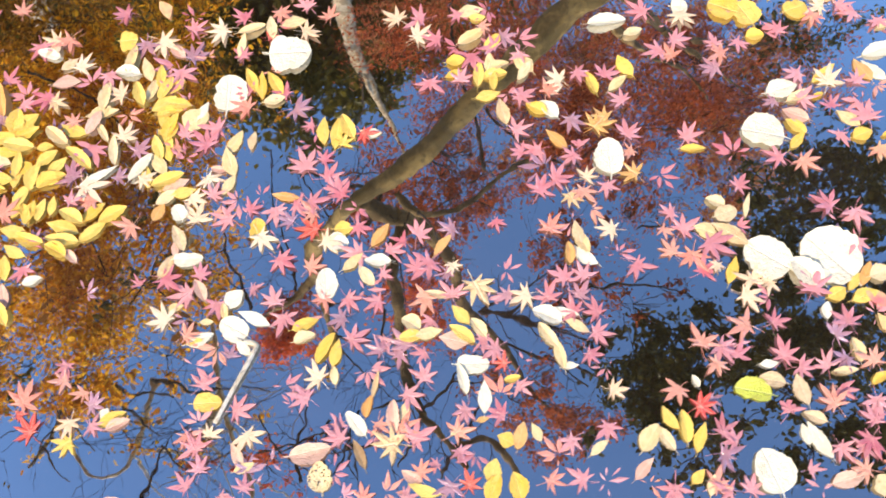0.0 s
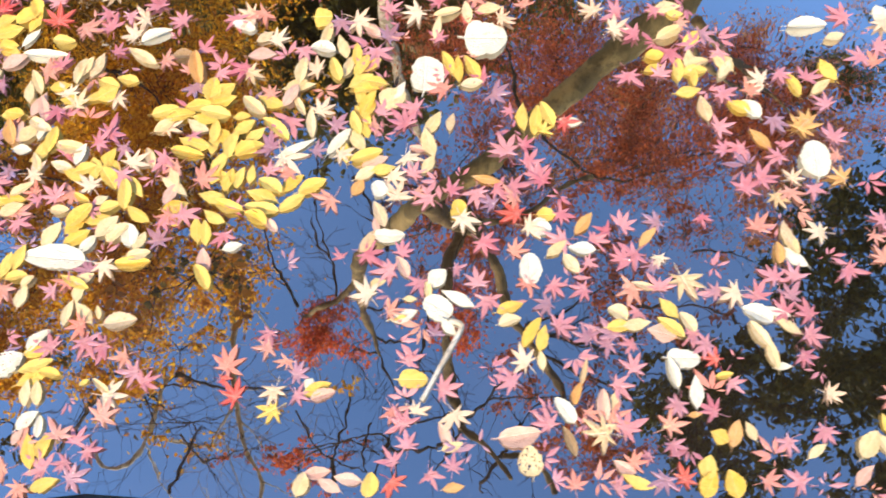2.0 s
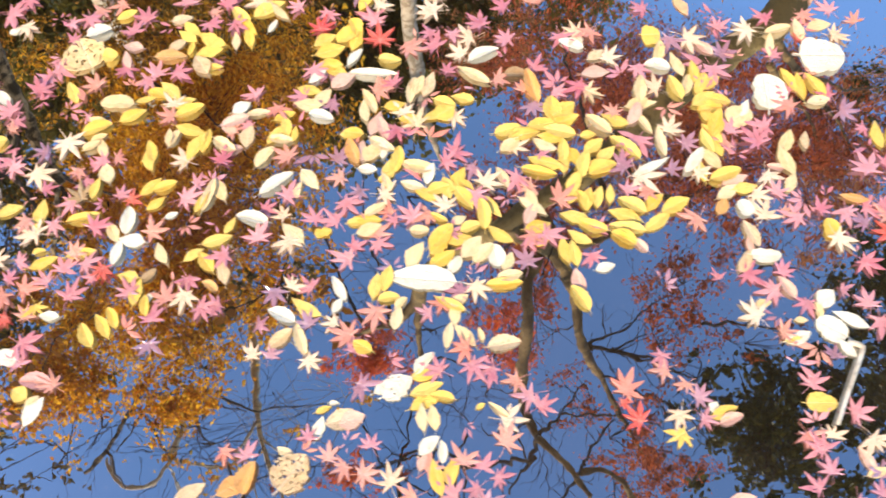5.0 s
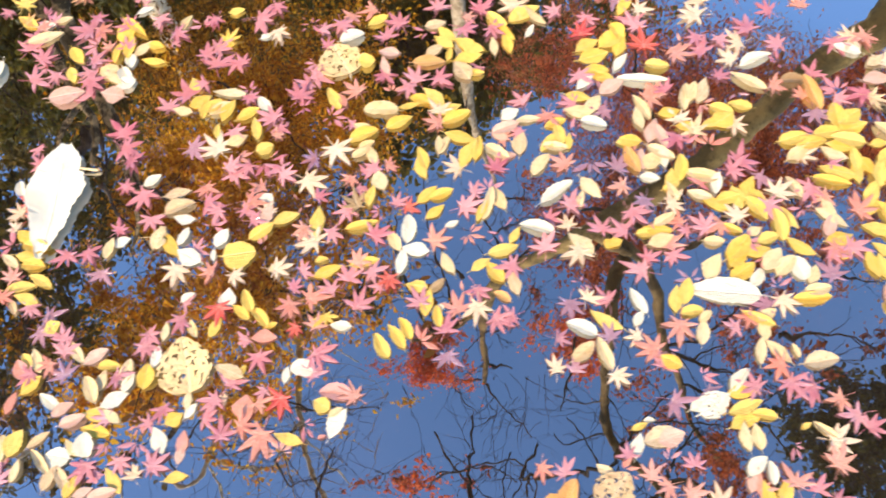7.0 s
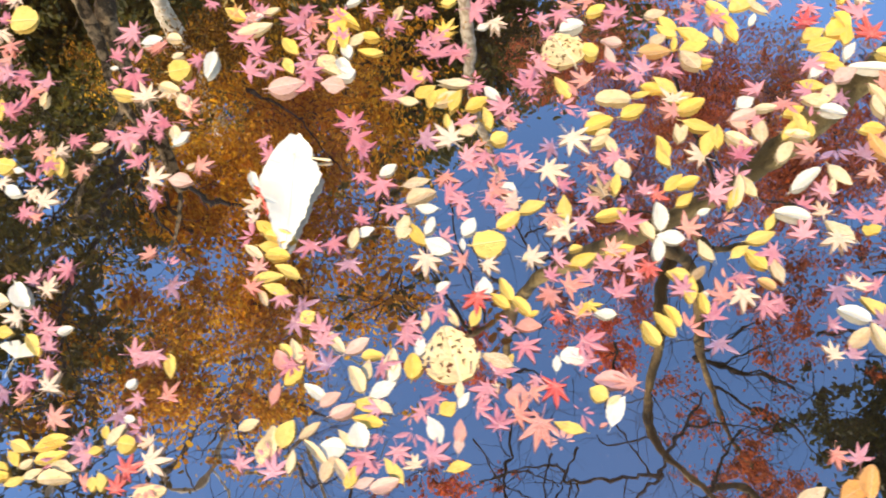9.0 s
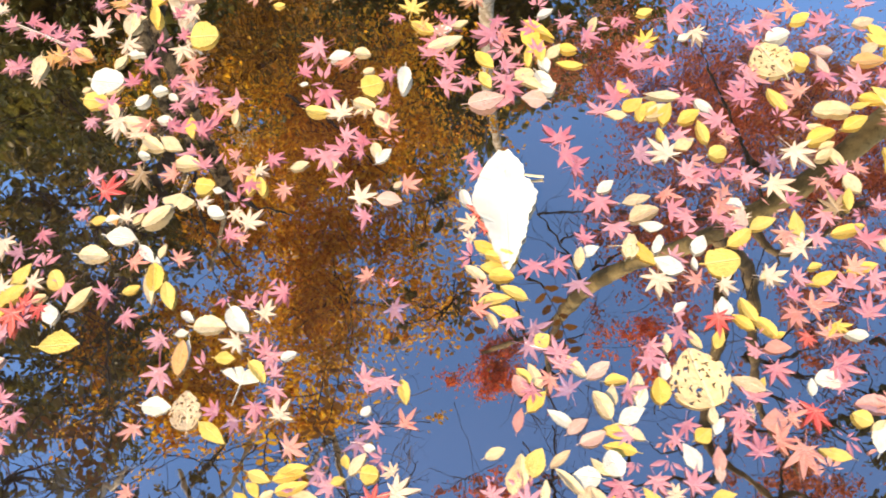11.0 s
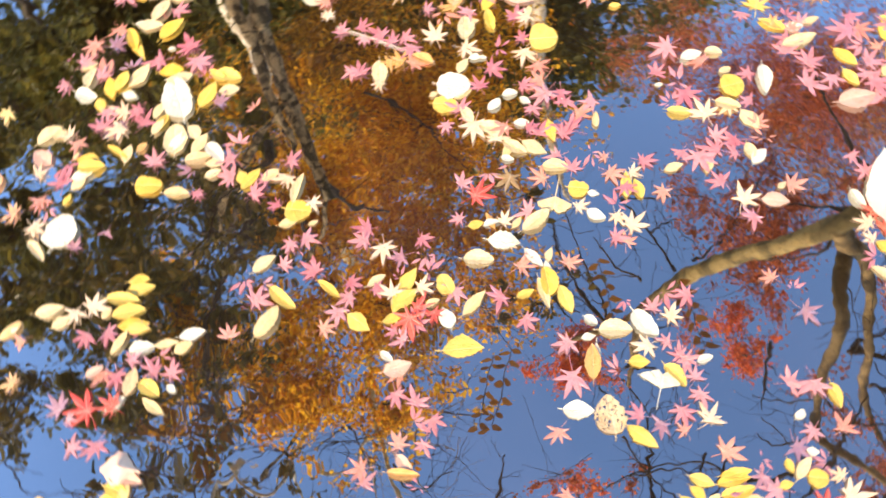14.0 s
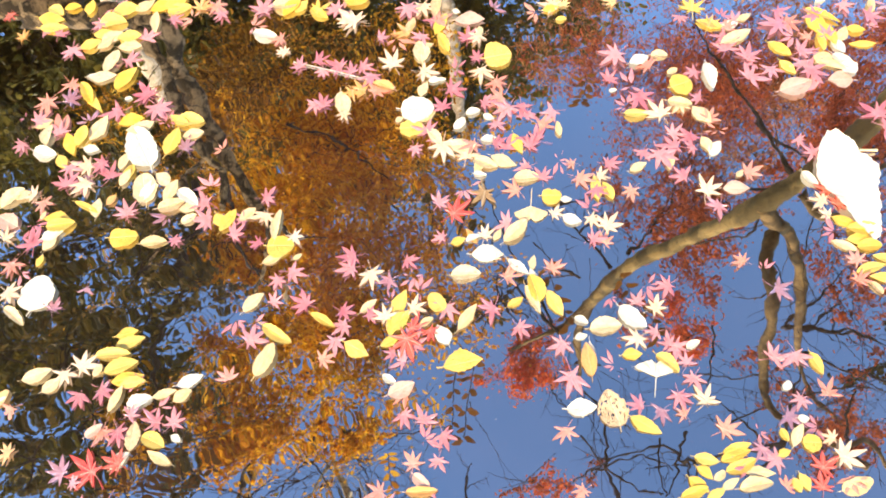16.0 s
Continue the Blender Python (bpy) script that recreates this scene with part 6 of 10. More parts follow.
leaflet(WHITE, -0.683, 1.879, 0.054, 0.018, 44)
leaflet(WHITE, -0.653, 1.828, 0.106, 0.019, 342)
leaflet(WHITE, -0.767, 1.848, 0.05, 0.019, 33)
leaflet(WHITE, -0.420, 1.817, 0.069, 0.023, 10)
leaflet(WHITE, -0.669, 1.645, 0.051, 0.019, 78)
leaflet(WHITE, -0.708, 1.606, 0.038, 0.02, 341)
leaflet(WHITE, -0.591, 1.564, 0.049, 0.021, 62)
leaflet(WHITE, -0.084, 1.698, 0.053, 0.027, 154)
leaflet(WHITE, 0.050, 1.559, 0.044, 0.017, 50)
leaflet(WHITE, -0.090, 1.468, 0.07, 0.021, 41)
leaflet(WHITE, -0.173, 1.476, 0.082, 0.017, 14)
leaflet(WHITE, 0.360, 1.407, 0.045, 0.02, 154)
leaflet(WHITE, 0.737, 1.387, 0.037, 0.015, 18)
leaflet(WHITE, 0.892, 1.507, 0.08, 0.027, 351)
leaflet(WHITE, 0.709, 1.347, 0.049, 0.028, 116)
leaflet(WHITE, -0.589, 1.366, 0.041, 0.02, 44)
leaflet(WHITE, -0.805, 1.369, 0.054, 0.018, 106)
leaflet(WHITE, -0.813, 1.337, 0.034, 0.016, 46)
leaflet(WHITE, -0.322, 1.294, 0.037, 0.018, 2)
leaflet(WHITE, 0.241, 1.194, 0.041, 0.034, 346)
leaflet(WHITE, 0.036, 1.142, 0.042, 0.031, 37)
leaflet(WHITE, 0.061, 1.097, 0.065, 0.021, 140)
leaflet(WHITE, -0.039, 1.089, 0.05, 0.023, 7)
leaflet(WHITE, 0.033, 1.050, 0.04, 0.017, 114)
leaflet(WHITE, 0.303, 1.138, 0.05, 0.022, 160)
leaflet(WHITE, 0.669, 1.035, 0.056, 0.023, 124)
leaflet(WHITE, 0.564, 0.946, 0.055, 0.028, 138)
leaflet(WHITE, 0.594, 0.944, 0.055, 0.015, 149)
leaflet(WHITE, -0.682, 1.194, 0.051, 0.02, 37)
leaflet(WHITE, -0.757, 1.171, 0.046, 0.023, 20)
leaflet(WHITE, -0.728, 1.164, 0.037, 0.018, 55)
leaflet(WHITE, -0.705, 1.053, 0.044, 0.023, 30)
leaflet(WHITE, -0.687, 1.039, 0.038, 0.015, 81)
leaflet(WHITE, -0.223, 1.006, 0.021, 0.02, 48)
leaflet(WHITE, 0.387, 0.882, 0.056, 0.016, 89)
leaflet(WHITE, 0.414, 0.841, 0.057, 0.022, 73)
leaflet(WHITE, 0.572, 0.847, 0.029, 0.012, 351)
leaflet(WHITE, -2.111, 2.288, 0.047, 0.026, 4)
leaflet(WHITE, -1.989, 2.188, 0.072, 0.026, 255)
leaflet(CREAM, -1.883, 2.264, 0.08, 0.028, 8)
leaflet(WHITE, -1.703, 2.109, 0.061, 0.026, 292)
leaflet(WHITE, -1.704, 2.088, 0.04, 0.033, 13)
leaflet(CREAM, -2.052, 2.101, 0.056, 0.031, 286)
leaflet(WHITE, -1.394, 2.139, 0.029, 0.015, 13)
leaflet(WHITE, -1.213, 2.085, 0.054, 0.03, 7)
leaflet(WHITE, -1.417, 1.961, 0.049, 0.022, 116)
leaflet(CREAM, -1.483, 1.888, 0.045, 0.025, 16)
leaflet(WHITE, -0.842, 2.009, 0.037, 0.013, 51)
leaflet(WHITE, -0.932, 1.810, 0.043, 0.027, 22)
leaflet(WHITE, -1.660, 1.833, 0.04, 0.02, 24)
leaflet(WHITE, -1.602, 1.733, 0.045, 0.02, 158)
leaflet(WHITE, -1.605, 1.691, 0.039, 0.017, 56)
leaflet(WHITE, -1.598, 1.647, 0.057, 0.033, 139)
leaflet(WHITE, -1.605, 1.562, 0.029, 0.013, 22)
leaflet(WHITE, -1.441, 1.739, 0.04, 0.023, 137)
leaflet(WHITE, -1.532, 1.670, 0.042, 0.025, 50)
leaflet(WHITE, -1.551, 1.638, 0.026, 0.01, 84)
leaflet(WHITE, -1.180, 1.608, 0.059, 0.027, 78)
leaflet(WHITE, -1.174, 1.560, 0.052, 0.027, 158)
leaflet(WHITE, -1.204, 1.542, 0.051, 0.02, 69)
leaflet(WHITE, -1.534, 1.543, 0.044, 0.03, 74)
leaflet(WHITE, -1.150, 1.435, 0.03, 0.012, 49)
leaflet(WHITE, -1.334, 1.442, 0.038, 0.017, 164)
leaflet(WHITE, -0.887, 1.617, 0.078, 0.022, 26)
leaflet(WHITE, -1.096, 1.598, 0.027, 0.012, 11)
leaflet(WHITE, -0.943, 1.550, 0.066, 0.023, 152)
leaflet(WHITE, -1.722, 1.421, 0.039, 0.018, 55)
leaflet(WHITE, -1.748, 1.396, 0.052, 0.027, 16)
leaflet(WHITE, -1.865, 1.419, 0.052, 0.019, 133)
leaflet(WHITE, -1.799, 1.327, 0.045, 0.034, 98)
leaflet(WHITE, -1.849, 1.317, 0.045, 0.037, 160)
leaflet(WHITE, -1.675, 1.308, 0.052, 0.026, 105)
leaflet(WHITE, -1.670, 1.459, 0.041, 0.018, 71)
leaflet(WHITE, -1.614, 1.346, 0.033, 0.015, 43)
leaflet(WHITE, -1.442, 1.374, 0.03, 0.013, 72)
leaflet(WHITE, -1.364, 1.269, 0.057, 0.027, 50)
leaflet(WHITE, -0.916, 1.341, 0.056, 0.023, 142)
leaflet(WHITE, -0.881, 1.125, 0.042, 0.019, 62)
leaflet(WHITE, -0.850, 1.161, 0.018, 0.008, 350)
leaflet(CREAM, -3.294, 2.752, 0.07, 0.031, 341)
leaflet(WHITE, -3.318, 2.763, 0.029, 0.014, 336)
leaflet(WHITE, -3.247, 2.663, 0.019, 0.01, 349)
leaflet(WHITE, -3.460, 2.590, 0.058, 0.033, 327)
leaflet(WHITE, -3.353, 2.554, 0.04, 0.022, 329)
leaflet(WHITE, -2.893, 2.716, 0.065, 0.026, 323)
leaflet(WHITE, -2.441, 2.596, 0.02, 0.014, 319)
leaflet(WHITE, -2.558, 2.420, 0.03, 0.017, 347)
leaflet(WHITE, -2.542, 2.417, 0.02, 0.01, 337)
leaflet(WHITE, -2.507, 2.304, 0.033, 0.019, 355)
leaflet(WHITE, -2.479, 2.280, 0.027, 0.015, 312)
leaflet(WHITE, -2.546, 2.287, 0.036, 0.02, 33)
leaflet(WHITE, -2.501, 2.224, 0.034, 0.019, 347)
leaflet(WHITE, -2.198, 2.237, 0.019, 0.01, 349)
leaflet(WHITE, -3.469, 2.361, 0.048, 0.025, 1)
leaflet(WHITE, -3.167, 2.338, 0.066, 0.028, 303)
leaflet(CREAM, -3.086, 2.040, 0.055, 0.026, 26)
leaflet(WHITE, -2.404, 2.022, 0.025, 0.014, 334)
leaflet(WHITE, -2.412, 1.972, 0.04, 0.023, 319)
leaflet(WHITE, -2.603, 1.962, 0.065, 0.036, 338)
leaflet(WHITE, -2.555, 1.914, 0.052, 0.019, 299)
leaflet(WHITE, -2.533, 1.883, 0.036, 0.015, 96)
leaflet(WHITE, -2.389, 1.732, 0.063, 0.033, 297)
leaflet(WHITE, -2.498, 1.731, 0.026, 0.014, 356)
leaflet(WHITE, -3.351, 1.917, 0.053, 0.027, 4)
leaflet(WHITE, -3.245, 1.925, 0.054, 0.025, 3)
leaflet(WHITE, -3.295, 1.822, 0.023, 0.014, 312)
leaflet(WHITE, -3.407, 1.819, 0.044, 0.025, 25)
leaflet(WHITE, -3.614, 2.026, 0.016, 0.008, 12)
leaflet(WHITE, -2.747, 1.833, 0.047, 0.029, 99)
leaflet(WHITE, -2.874, 1.786, 0.03, 0.014, 311)
leaflet(WHITE, -2.494, 1.688, 0.059, 0.015, 256)
leaflet(WHITE, -2.417, 1.632, 0.028, 0.014, 331)
leaflet(WHITE, -2.553, 1.603, 0.055, 0.03, 343)
leaflet(WHITE, -2.308, 1.640, 0.03, 0.014, 9)
leaflet(WHITE, -2.192, 1.444, 0.02, 0.014, 338)
leaflet(WHITE, -2.188, 1.509, 0.021, 0.014, 34)
leaflet(WHITE, 1.381, 1.273, 0.073, 0.03, 4)
leaflet(WHITE, 1.348, 1.234, 0.061, 0.026, 111)
leaflet(WHITE, 1.158, 1.248, 0.063, 0.04, 359)
leaflet(WHITE, 1.034, 0.887, 0.067, 0.045, 116)
leaflet(WHITE, 1.035, 0.809, 0.032, 0.017, 63)
leaflet(WHITE, 0.897, 0.751, 0.033, 0.014, 348)
leaflet(WHITE, 0.766, 0.760, 0.023, 0.011, 97)
leaflet(WHITE, 0.921, 0.610, 0.068, 0.024, 101)
leaflet(WHITE, 0.903, 0.625, 0.035, 0.016, 84)
leaflet(YELLOW, -0.737, 1.936, 0.054, 0.03, 17)
leaflet(YELLOW, -0.686, 1.945, 0.065, 0.035, 33)
leaflet(YELLOW, -0.731, 1.909, 0.064, 0.036, 3)
leaflet(YELLOW, -0.671, 1.953, 0.053, 0.027, 278)
leaflet(YELLOW, -0.672, 1.923, 0.059, 0.025, 60)
leaflet(YELLOW, -0.737, 1.871, 0.052, 0.03, 350)
leaflet(YELLOW, -0.728, 1.852, 0.045, 0.025, 333)
leaflet(YELLOW, -0.614, 1.854, 0.048, 0.025, 340)
leaflet(YELLOW, -0.789, 1.819, 0.053, 0.024, 332)
leaflet(YELLOW, -0.526, 1.720, 0.048, 0.027, 324)
leaflet(YELLOW, -0.531, 1.697, 0.05, 0.039, 22)
leaflet(YELLOW, -0.548, 1.692, 0.061, 0.021, 3)
leaflet(YELLOW, -0.489, 1.721, 0.048, 0.022, 154)
leaflet(YELLOW, -0.318, 1.653, 0.06, 0.034, 82)
leaflet(YELLOW, -0.300, 1.644, 0.057, 0.033, 22)
leaflet(YELLOW, -0.419, 1.625, 0.055, 0.028, 3)
leaflet(YELLOW, -0.351, 1.621, 0.056, 0.028, 357)
leaflet(YELLOW, -0.301, 1.617, 0.056, 0.028, 9)
leaflet(YELLOW, -0.390, 1.606, 0.061, 0.028, 358)
leaflet(YELLOW, -0.321, 1.597, 0.064, 0.029, 154)
leaflet(YELLOW, -0.269, 1.574, 0.032, 0.018, 353)
leaflet(YELLOW, -0.345, 1.586, 0.052, 0.024, 154)
leaflet(YELLOW, -0.327, 1.554, 0.057, 0.021, 77)
leaflet(YELLOW, -0.312, 1.535, 0.046, 0.024, 286)
leaflet(YELLOW, -0.267, 1.546, 0.05, 0.024, 27)
leaflet(YELLOW, -0.368, 1.536, 0.069, 0.03, 149)
leaflet(YELLOW, -0.385, 1.519, 0.07, 0.02, 333)
leaflet(YELLOW, -0.331, 1.529, 0.056, 0.021, 73)
leaflet(YELLOW, -0.294, 1.513, 0.06, 0.024, 63)
leaflet(YELLOW, -0.274, 1.502, 0.058, 0.025, 144)
leaflet(YELLOW, -0.327, 1.477, 0.057, 0.024, 53)
leaflet(YELLOW, -0.720, 1.694, 0.042, 0.028, 155)
leaflet(YELLOW, -0.648, 1.613, 0.06, 0.024, 68)
leaflet(YELLOW, -0.671, 1.592, 0.053, 0.021, 68)
leaflet(YELLOW, -0.675, 1.579, 0.036, 0.016, 13)
leaflet(YELLOW, -0.566, 1.525, 0.049, 0.028, 273)
leaflet(YELLOW, -0.538, 1.538, 0.057, 0.025, 56)
leaflet(YELLOW, -0.529, 1.518, 0.048, 0.021, 292)
leaflet(YELLOW, -0.066, 1.639, 0.061, 0.022, 95)
leaflet(YELLOW, -0.019, 1.667, 0.055, 0.019, 78)
leaflet(YELLOW, -0.014, 1.637, 0.058, 0.023, 52)
leaflet(YELLOW, 0.003, 1.633, 0.053, 0.025, 21)
leaflet(YELLOW, -0.022, 1.598, 0.058, 0.027, 21)
leaflet(YELLOW, 0.005, 1.590, 0.051, 0.025, 154)
leaflet(YELLOW, -0.016, 1.575, 0.051, 0.025, 357)
leaflet(YELLOW, -0.017, 1.542, 0.062, 0.025, 51)
leaflet(YELLOW, -0.028, 1.571, 0.052, 0.019, 69)
leaflet(YELLOW, 0.158, 1.601, 0.06, 0.021, 97)
leaflet(YELLOW, 0.177, 1.582, 0.068, 0.02, 79)
leaflet(YELLOW, 0.204, 1.576, 0.064, 0.022, 105)
leaflet(YELLOW, -0.207, 1.597, 0.059, 0.026, 143)
leaflet(YELLOW, -0.208, 1.530, 0.074, 0.023, 124)
leaflet(YELLOW, -0.249, 1.521, 0.051, 0.023, 32)
leaflet(YELLOW, -0.264, 1.493, 0.059, 0.029, 9)
leaflet(YELLOW, -0.083, 1.447, 0.056, 0.02, 87)
leaflet(YELLOW, -0.034, 1.519, 0.056, 0.022, 113)
leaflet(YELLOW, -0.049, 1.503, 0.057, 0.021, 95)
leaflet(YELLOW, -0.020, 1.529, 0.049, 0.02, 51)
leaflet(YELLOW, -0.035, 1.486, 0.044, 0.016, 95)
leaflet(YELLOW, -0.043, 1.424, 0.065, 0.027, 8)
leaflet(YELLOW, -0.017, 1.388, 0.048, 0.023, 357)
leaflet(YELLOW, 0.274, 1.437, 0.064, 0.022, 77)
leaflet(YELLOW, 0.296, 1.425, 0.07, 0.022, 69)
leaflet(YELLOW, 0.321, 1.432, 0.06, 0.023, 99)
leaflet(YELLOW, 0.643, 1.603, 0.034, 0.018, 345)
leaflet(YELLOW, 0.654, 1.537, 0.046, 0.023, 33)
leaflet(YELLOW, 0.568, 1.512, 0.039, 0.026, 357)
leaflet(YELLOW, 0.555, 1.484, 0.038, 0.017, 8)
leaflet(YELLOW, 0.604, 1.470, 0.061, 0.021, 69)
leaflet(YELLOW, 0.633, 1.456, 0.051, 0.024, 357)
leaflet(YELLOW, 0.628, 1.443, 0.047, 0.016, 69)
leaflet(YELLOW, 0.606, 1.415, 0.051, 0.024, 357)
leaflet(YELLOW, 0.811, 1.381, 0.057, 0.019, 93)
leaflet(YELLOW, 0.888, 1.395, 0.055, 0.028, 102)
leaflet(YELLOW, 0.687, 1.356, 0.047, 0.026, 134)
leaflet(YELLOW, -0.728, 1.498, 0.056, 0.024, 160)
leaflet(YELLOW, -0.749, 1.497, 0.037, 0.018, 357)
leaflet(YELLOW, -0.810, 1.488, 0.026, 0.018, 9)
leaflet(YELLOW, -0.595, 1.468, 0.036, 0.014, 136)
leaflet(YELLOW, -0.609, 1.524, 0.061, 0.023, 136)
leaflet(YELLOW, -0.584, 1.528, 0.045, 0.025, 6)
leaflet(YELLOW, -0.541, 1.496, 0.058, 0.027, 293)
leaflet(YELLOW, -0.513, 1.456, 0.066, 0.025, 84)
leaflet(YELLOW, -0.494, 1.468, 0.061, 0.023, 297)
leaflet(YELLOW, -0.600, 1.429, 0.061, 0.031, 33)
leaflet(YELLOW, -0.569, 1.415, 0.052, 0.025, 357)
leaflet(YELLOW, -0.491, 1.407, 0.059, 0.022, 131)
leaflet(YELLOW, -0.606, 1.412, 0.056, 0.028, 39)
leaflet(YELLOW, -0.542, 1.432, 0.041, 0.021, 9)
leaflet(YELLOW, -0.608, 1.383, 0.055, 0.028, 21)
leaflet(YELLOW, -0.509, 1.308, 0.067, 0.022, 351)
leaflet(YELLOW, -0.615, 1.292, 0.061, 0.018, 142)
leaflet(YELLOW, -0.739, 1.358, 0.053, 0.022, 68)
leaflet(YELLOW, -0.716, 1.369, 0.052, 0.024, 62)
leaflet(YELLOW, -0.720, 1.328, 0.04, 0.019, 357)
leaflet(YELLOW, -0.783, 1.251, 0.039, 0.025, 138)
leaflet(YELLOW, -0.419, 1.405, 0.05, 0.028, 3)
leaflet(YELLOW, -0.415, 1.382, 0.048, 0.022, 43)
leaflet(YELLOW, -0.383, 1.345, 0.058, 0.021, 87)
leaflet(YELLOW, -0.369, 1.335, 0.052, 0.02, 86)
leaflet(YELLOW, -0.349, 1.366, 0.051, 0.02, 135)
leaflet(YELLOW, -0.385, 1.247, 0.056, 0.022, 109)
leaflet(YELLOW, -0.348, 1.408, 0.055, 0.024, 155)
leaflet(YELLOW, -0.320, 1.383, 0.061, 0.026, 145)
leaflet(YELLOW, -0.336, 1.454, 0.045, 0.019, 53)
leaflet(YELLOW, -0.312, 1.436, 0.052, 0.021, 63)
leaflet(YELLOW, -0.290, 1.436, 0.047, 0.019, 63)
leaflet(YELLOW, -0.322, 1.438, 0.049, 0.018, 99)
leaflet(YELLOW, -0.268, 1.437, 0.042, 0.016, 72)
leaflet(YELLOW, -0.236, 1.404, 0.057, 0.025, 134)
leaflet(YELLOW, -0.255, 1.385, 0.067, 0.029, 145)
leaflet(YELLOW, -0.193, 1.399, 0.055, 0.025, 31)
leaflet(YELLOW, -0.157, 1.384, 0.059, 0.028, 14)
leaflet(YELLOW, -0.259, 1.361, 0.067, 0.023, 155)
leaflet(YELLOW, -0.200, 1.361, 0.064, 0.023, 25)
leaflet(YELLOW, -0.273, 1.341, 0.05, 0.026, 135)
leaflet(YELLOW, 0.259, 1.219, 0.035, 0.027, 346)
leaflet(YELLOW, -0.049, 1.086, 0.03, 0.013, 357)
leaflet(YELLOW, 0.148, 1.059, 0.05, 0.022, 7)
leaflet(YELLOW, 0.173, 1.005, 0.062, 0.019, 45)
leaflet(YELLOW, 0.325, 0.979, 0.047, 0.022, 351)
leaflet(YELLOW, 0.418, 0.993, 0.047, 0.022, 115)
leaflet(YELLOW, 0.410, 0.958, 0.055, 0.021, 127)
leaflet(YELLOW, -0.688, 1.172, 0.049, 0.021, 351)
leaflet(YELLOW, -0.689, 1.149, 0.061, 0.021, 8)
leaflet(YELLOW, -0.696, 1.125, 0.056, 0.026, 8)
leaflet(YELLOW, -0.666, 1.128, 0.041, 0.017, 157)
leaflet(YELLOW, -0.704, 1.000, 0.062, 0.022, 92)
leaflet(YELLOW, -0.675, 1.003, 0.048, 0.022, 59)
leaflet(YELLOW, -0.680, 0.939, 0.049, 0.022, 7)
leaflet(YELLOW, -0.606, 1.098, 0.018, 0.009, 19)
leaflet(YELLOW, -0.211, 0.992, 0.052, 0.02, 12)
leaflet(YELLOW, -0.154, 0.817, 0.04, 0.026, 67)
leaflet(YELLOW, 0.188, 0.991, 0.051, 0.02, 63)
leaflet(YELLOW, 0.470, 0.857, 0.029, 0.012, 356)
leaflet(YELLOW, 0.426, 0.761, 0.031, 0.025, 134)
leaflet(YELLOW, 0.273, 0.724, 0.056, 0.018, 146)
leaflet(YELLOW, 0.390, 0.719, 0.041, 0.026, 58)
leaflet(YELLOW, 0.384, 0.693, 0.046, 0.025, 49)
leaflet(YELLOW, 0.421, 0.685, 0.046, 0.03, 88)
leaflet(CREAM, -2.057, 2.232, 0.026, 0.015, 11)
leaflet(YELLOW, -1.922, 2.319, 0.061, 0.023, 136)
leaflet(YELLOW, -1.705, 2.224, 0.073, 0.037, 265)
leaflet(YELLOW, -1.680, 2.238, 0.082, 0.019, 305)
leaflet(YELLOW, -1.720, 2.177, 0.055, 0.016, 72)
leaflet(WHITE, -1.696, 2.149, 0.043, 0.024, 278)
leaflet(CREAM, -1.667, 2.178, 0.052, 0.023, 41)
leaflet(YELLOW, -1.635, 2.175, 0.039, 0.022, 327)
leaflet(YELLOW, -1.644, 2.135, 0.057, 0.017, 156)
leaflet(YELLOW, -1.822, 2.143, 0.048, 0.021, 284)
leaflet(YELLOW, -1.555, 2.047, 0.041, 0.021, 109)
leaflet(CREAM, -2.080, 2.149, 0.052, 0.027, 326)
leaflet(YELLOW, -1.553, 2.003, 0.047, 0.024, 25)
leaflet(YELLOW, -1.538, 1.979, 0.045, 0.019, 58)
leaflet(YELLOW, -1.452, 2.225, 0.037, 0.02, 1)
leaflet(YELLOW, -1.150, 2.118, 0.048, 0.023, 19)
leaflet(YELLOW, -1.474, 2.135, 0.03, 0.016, 13)
leaflet(YELLOW, -1.192, 2.016, 0.033, 0.035, 348)
leaflet(YELLOW, -1.025, 2.025, 0.05, 0.023, 132)
leaflet(YELLOW, -1.525, 1.983, 0.047, 0.027, 30)
leaflet(YELLOW, -1.548, 2.002, 0.047, 0.024, 25)
leaflet(YELLOW, -1.493, 1.962, 0.058, 0.024, 57)
leaflet(YELLOW, -1.454, 1.945, 0.052, 0.026, 18)
leaflet(YELLOW, -1.521, 1.919, 0.035, 0.013, 84)
leaflet(YELLOW, -1.442, 1.903, 0.054, 0.019, 91)
leaflet(YELLOW, -1.429, 1.853, 0.036, 0.029, 12)
leaflet(YELLOW, -1.274, 1.939, 0.061, 0.022, 106)
leaflet(YELLOW, -1.126, 1.883, 0.046, 0.014, 0)
leaflet(YELLOW, -1.153, 1.847, 0.058, 0.026, 14)
leaflet(YELLOW, -1.228, 1.833, 0.063, 0.03, 12)
leaflet(YELLOW, -1.099, 1.889, 0.049, 0.025, 329)
leaflet(YELLOW, -1.073, 1.890, 0.062, 0.027, 123)
leaflet(YELLOW, -1.124, 1.753, 0.056, 0.021, 96)
leaflet(YELLOW, -1.014, 2.046, 0.052, 0.023, 121)
leaflet(YELLOW, -0.981, 2.008, 0.056, 0.026, 132)
leaflet(YELLOW, -0.971, 1.999, 0.06, 0.03, 143)
leaflet(YELLOW, -1.021, 1.990, 0.036, 0.012, 69)
leaflet(YELLOW, -0.983, 1.972, 0.059, 0.03, 0)
leaflet(YELLOW, -0.903, 2.053, 0.058, 0.026, 120)
leaflet(YELLOW, -0.891, 2.020, 0.068, 0.015, 292)
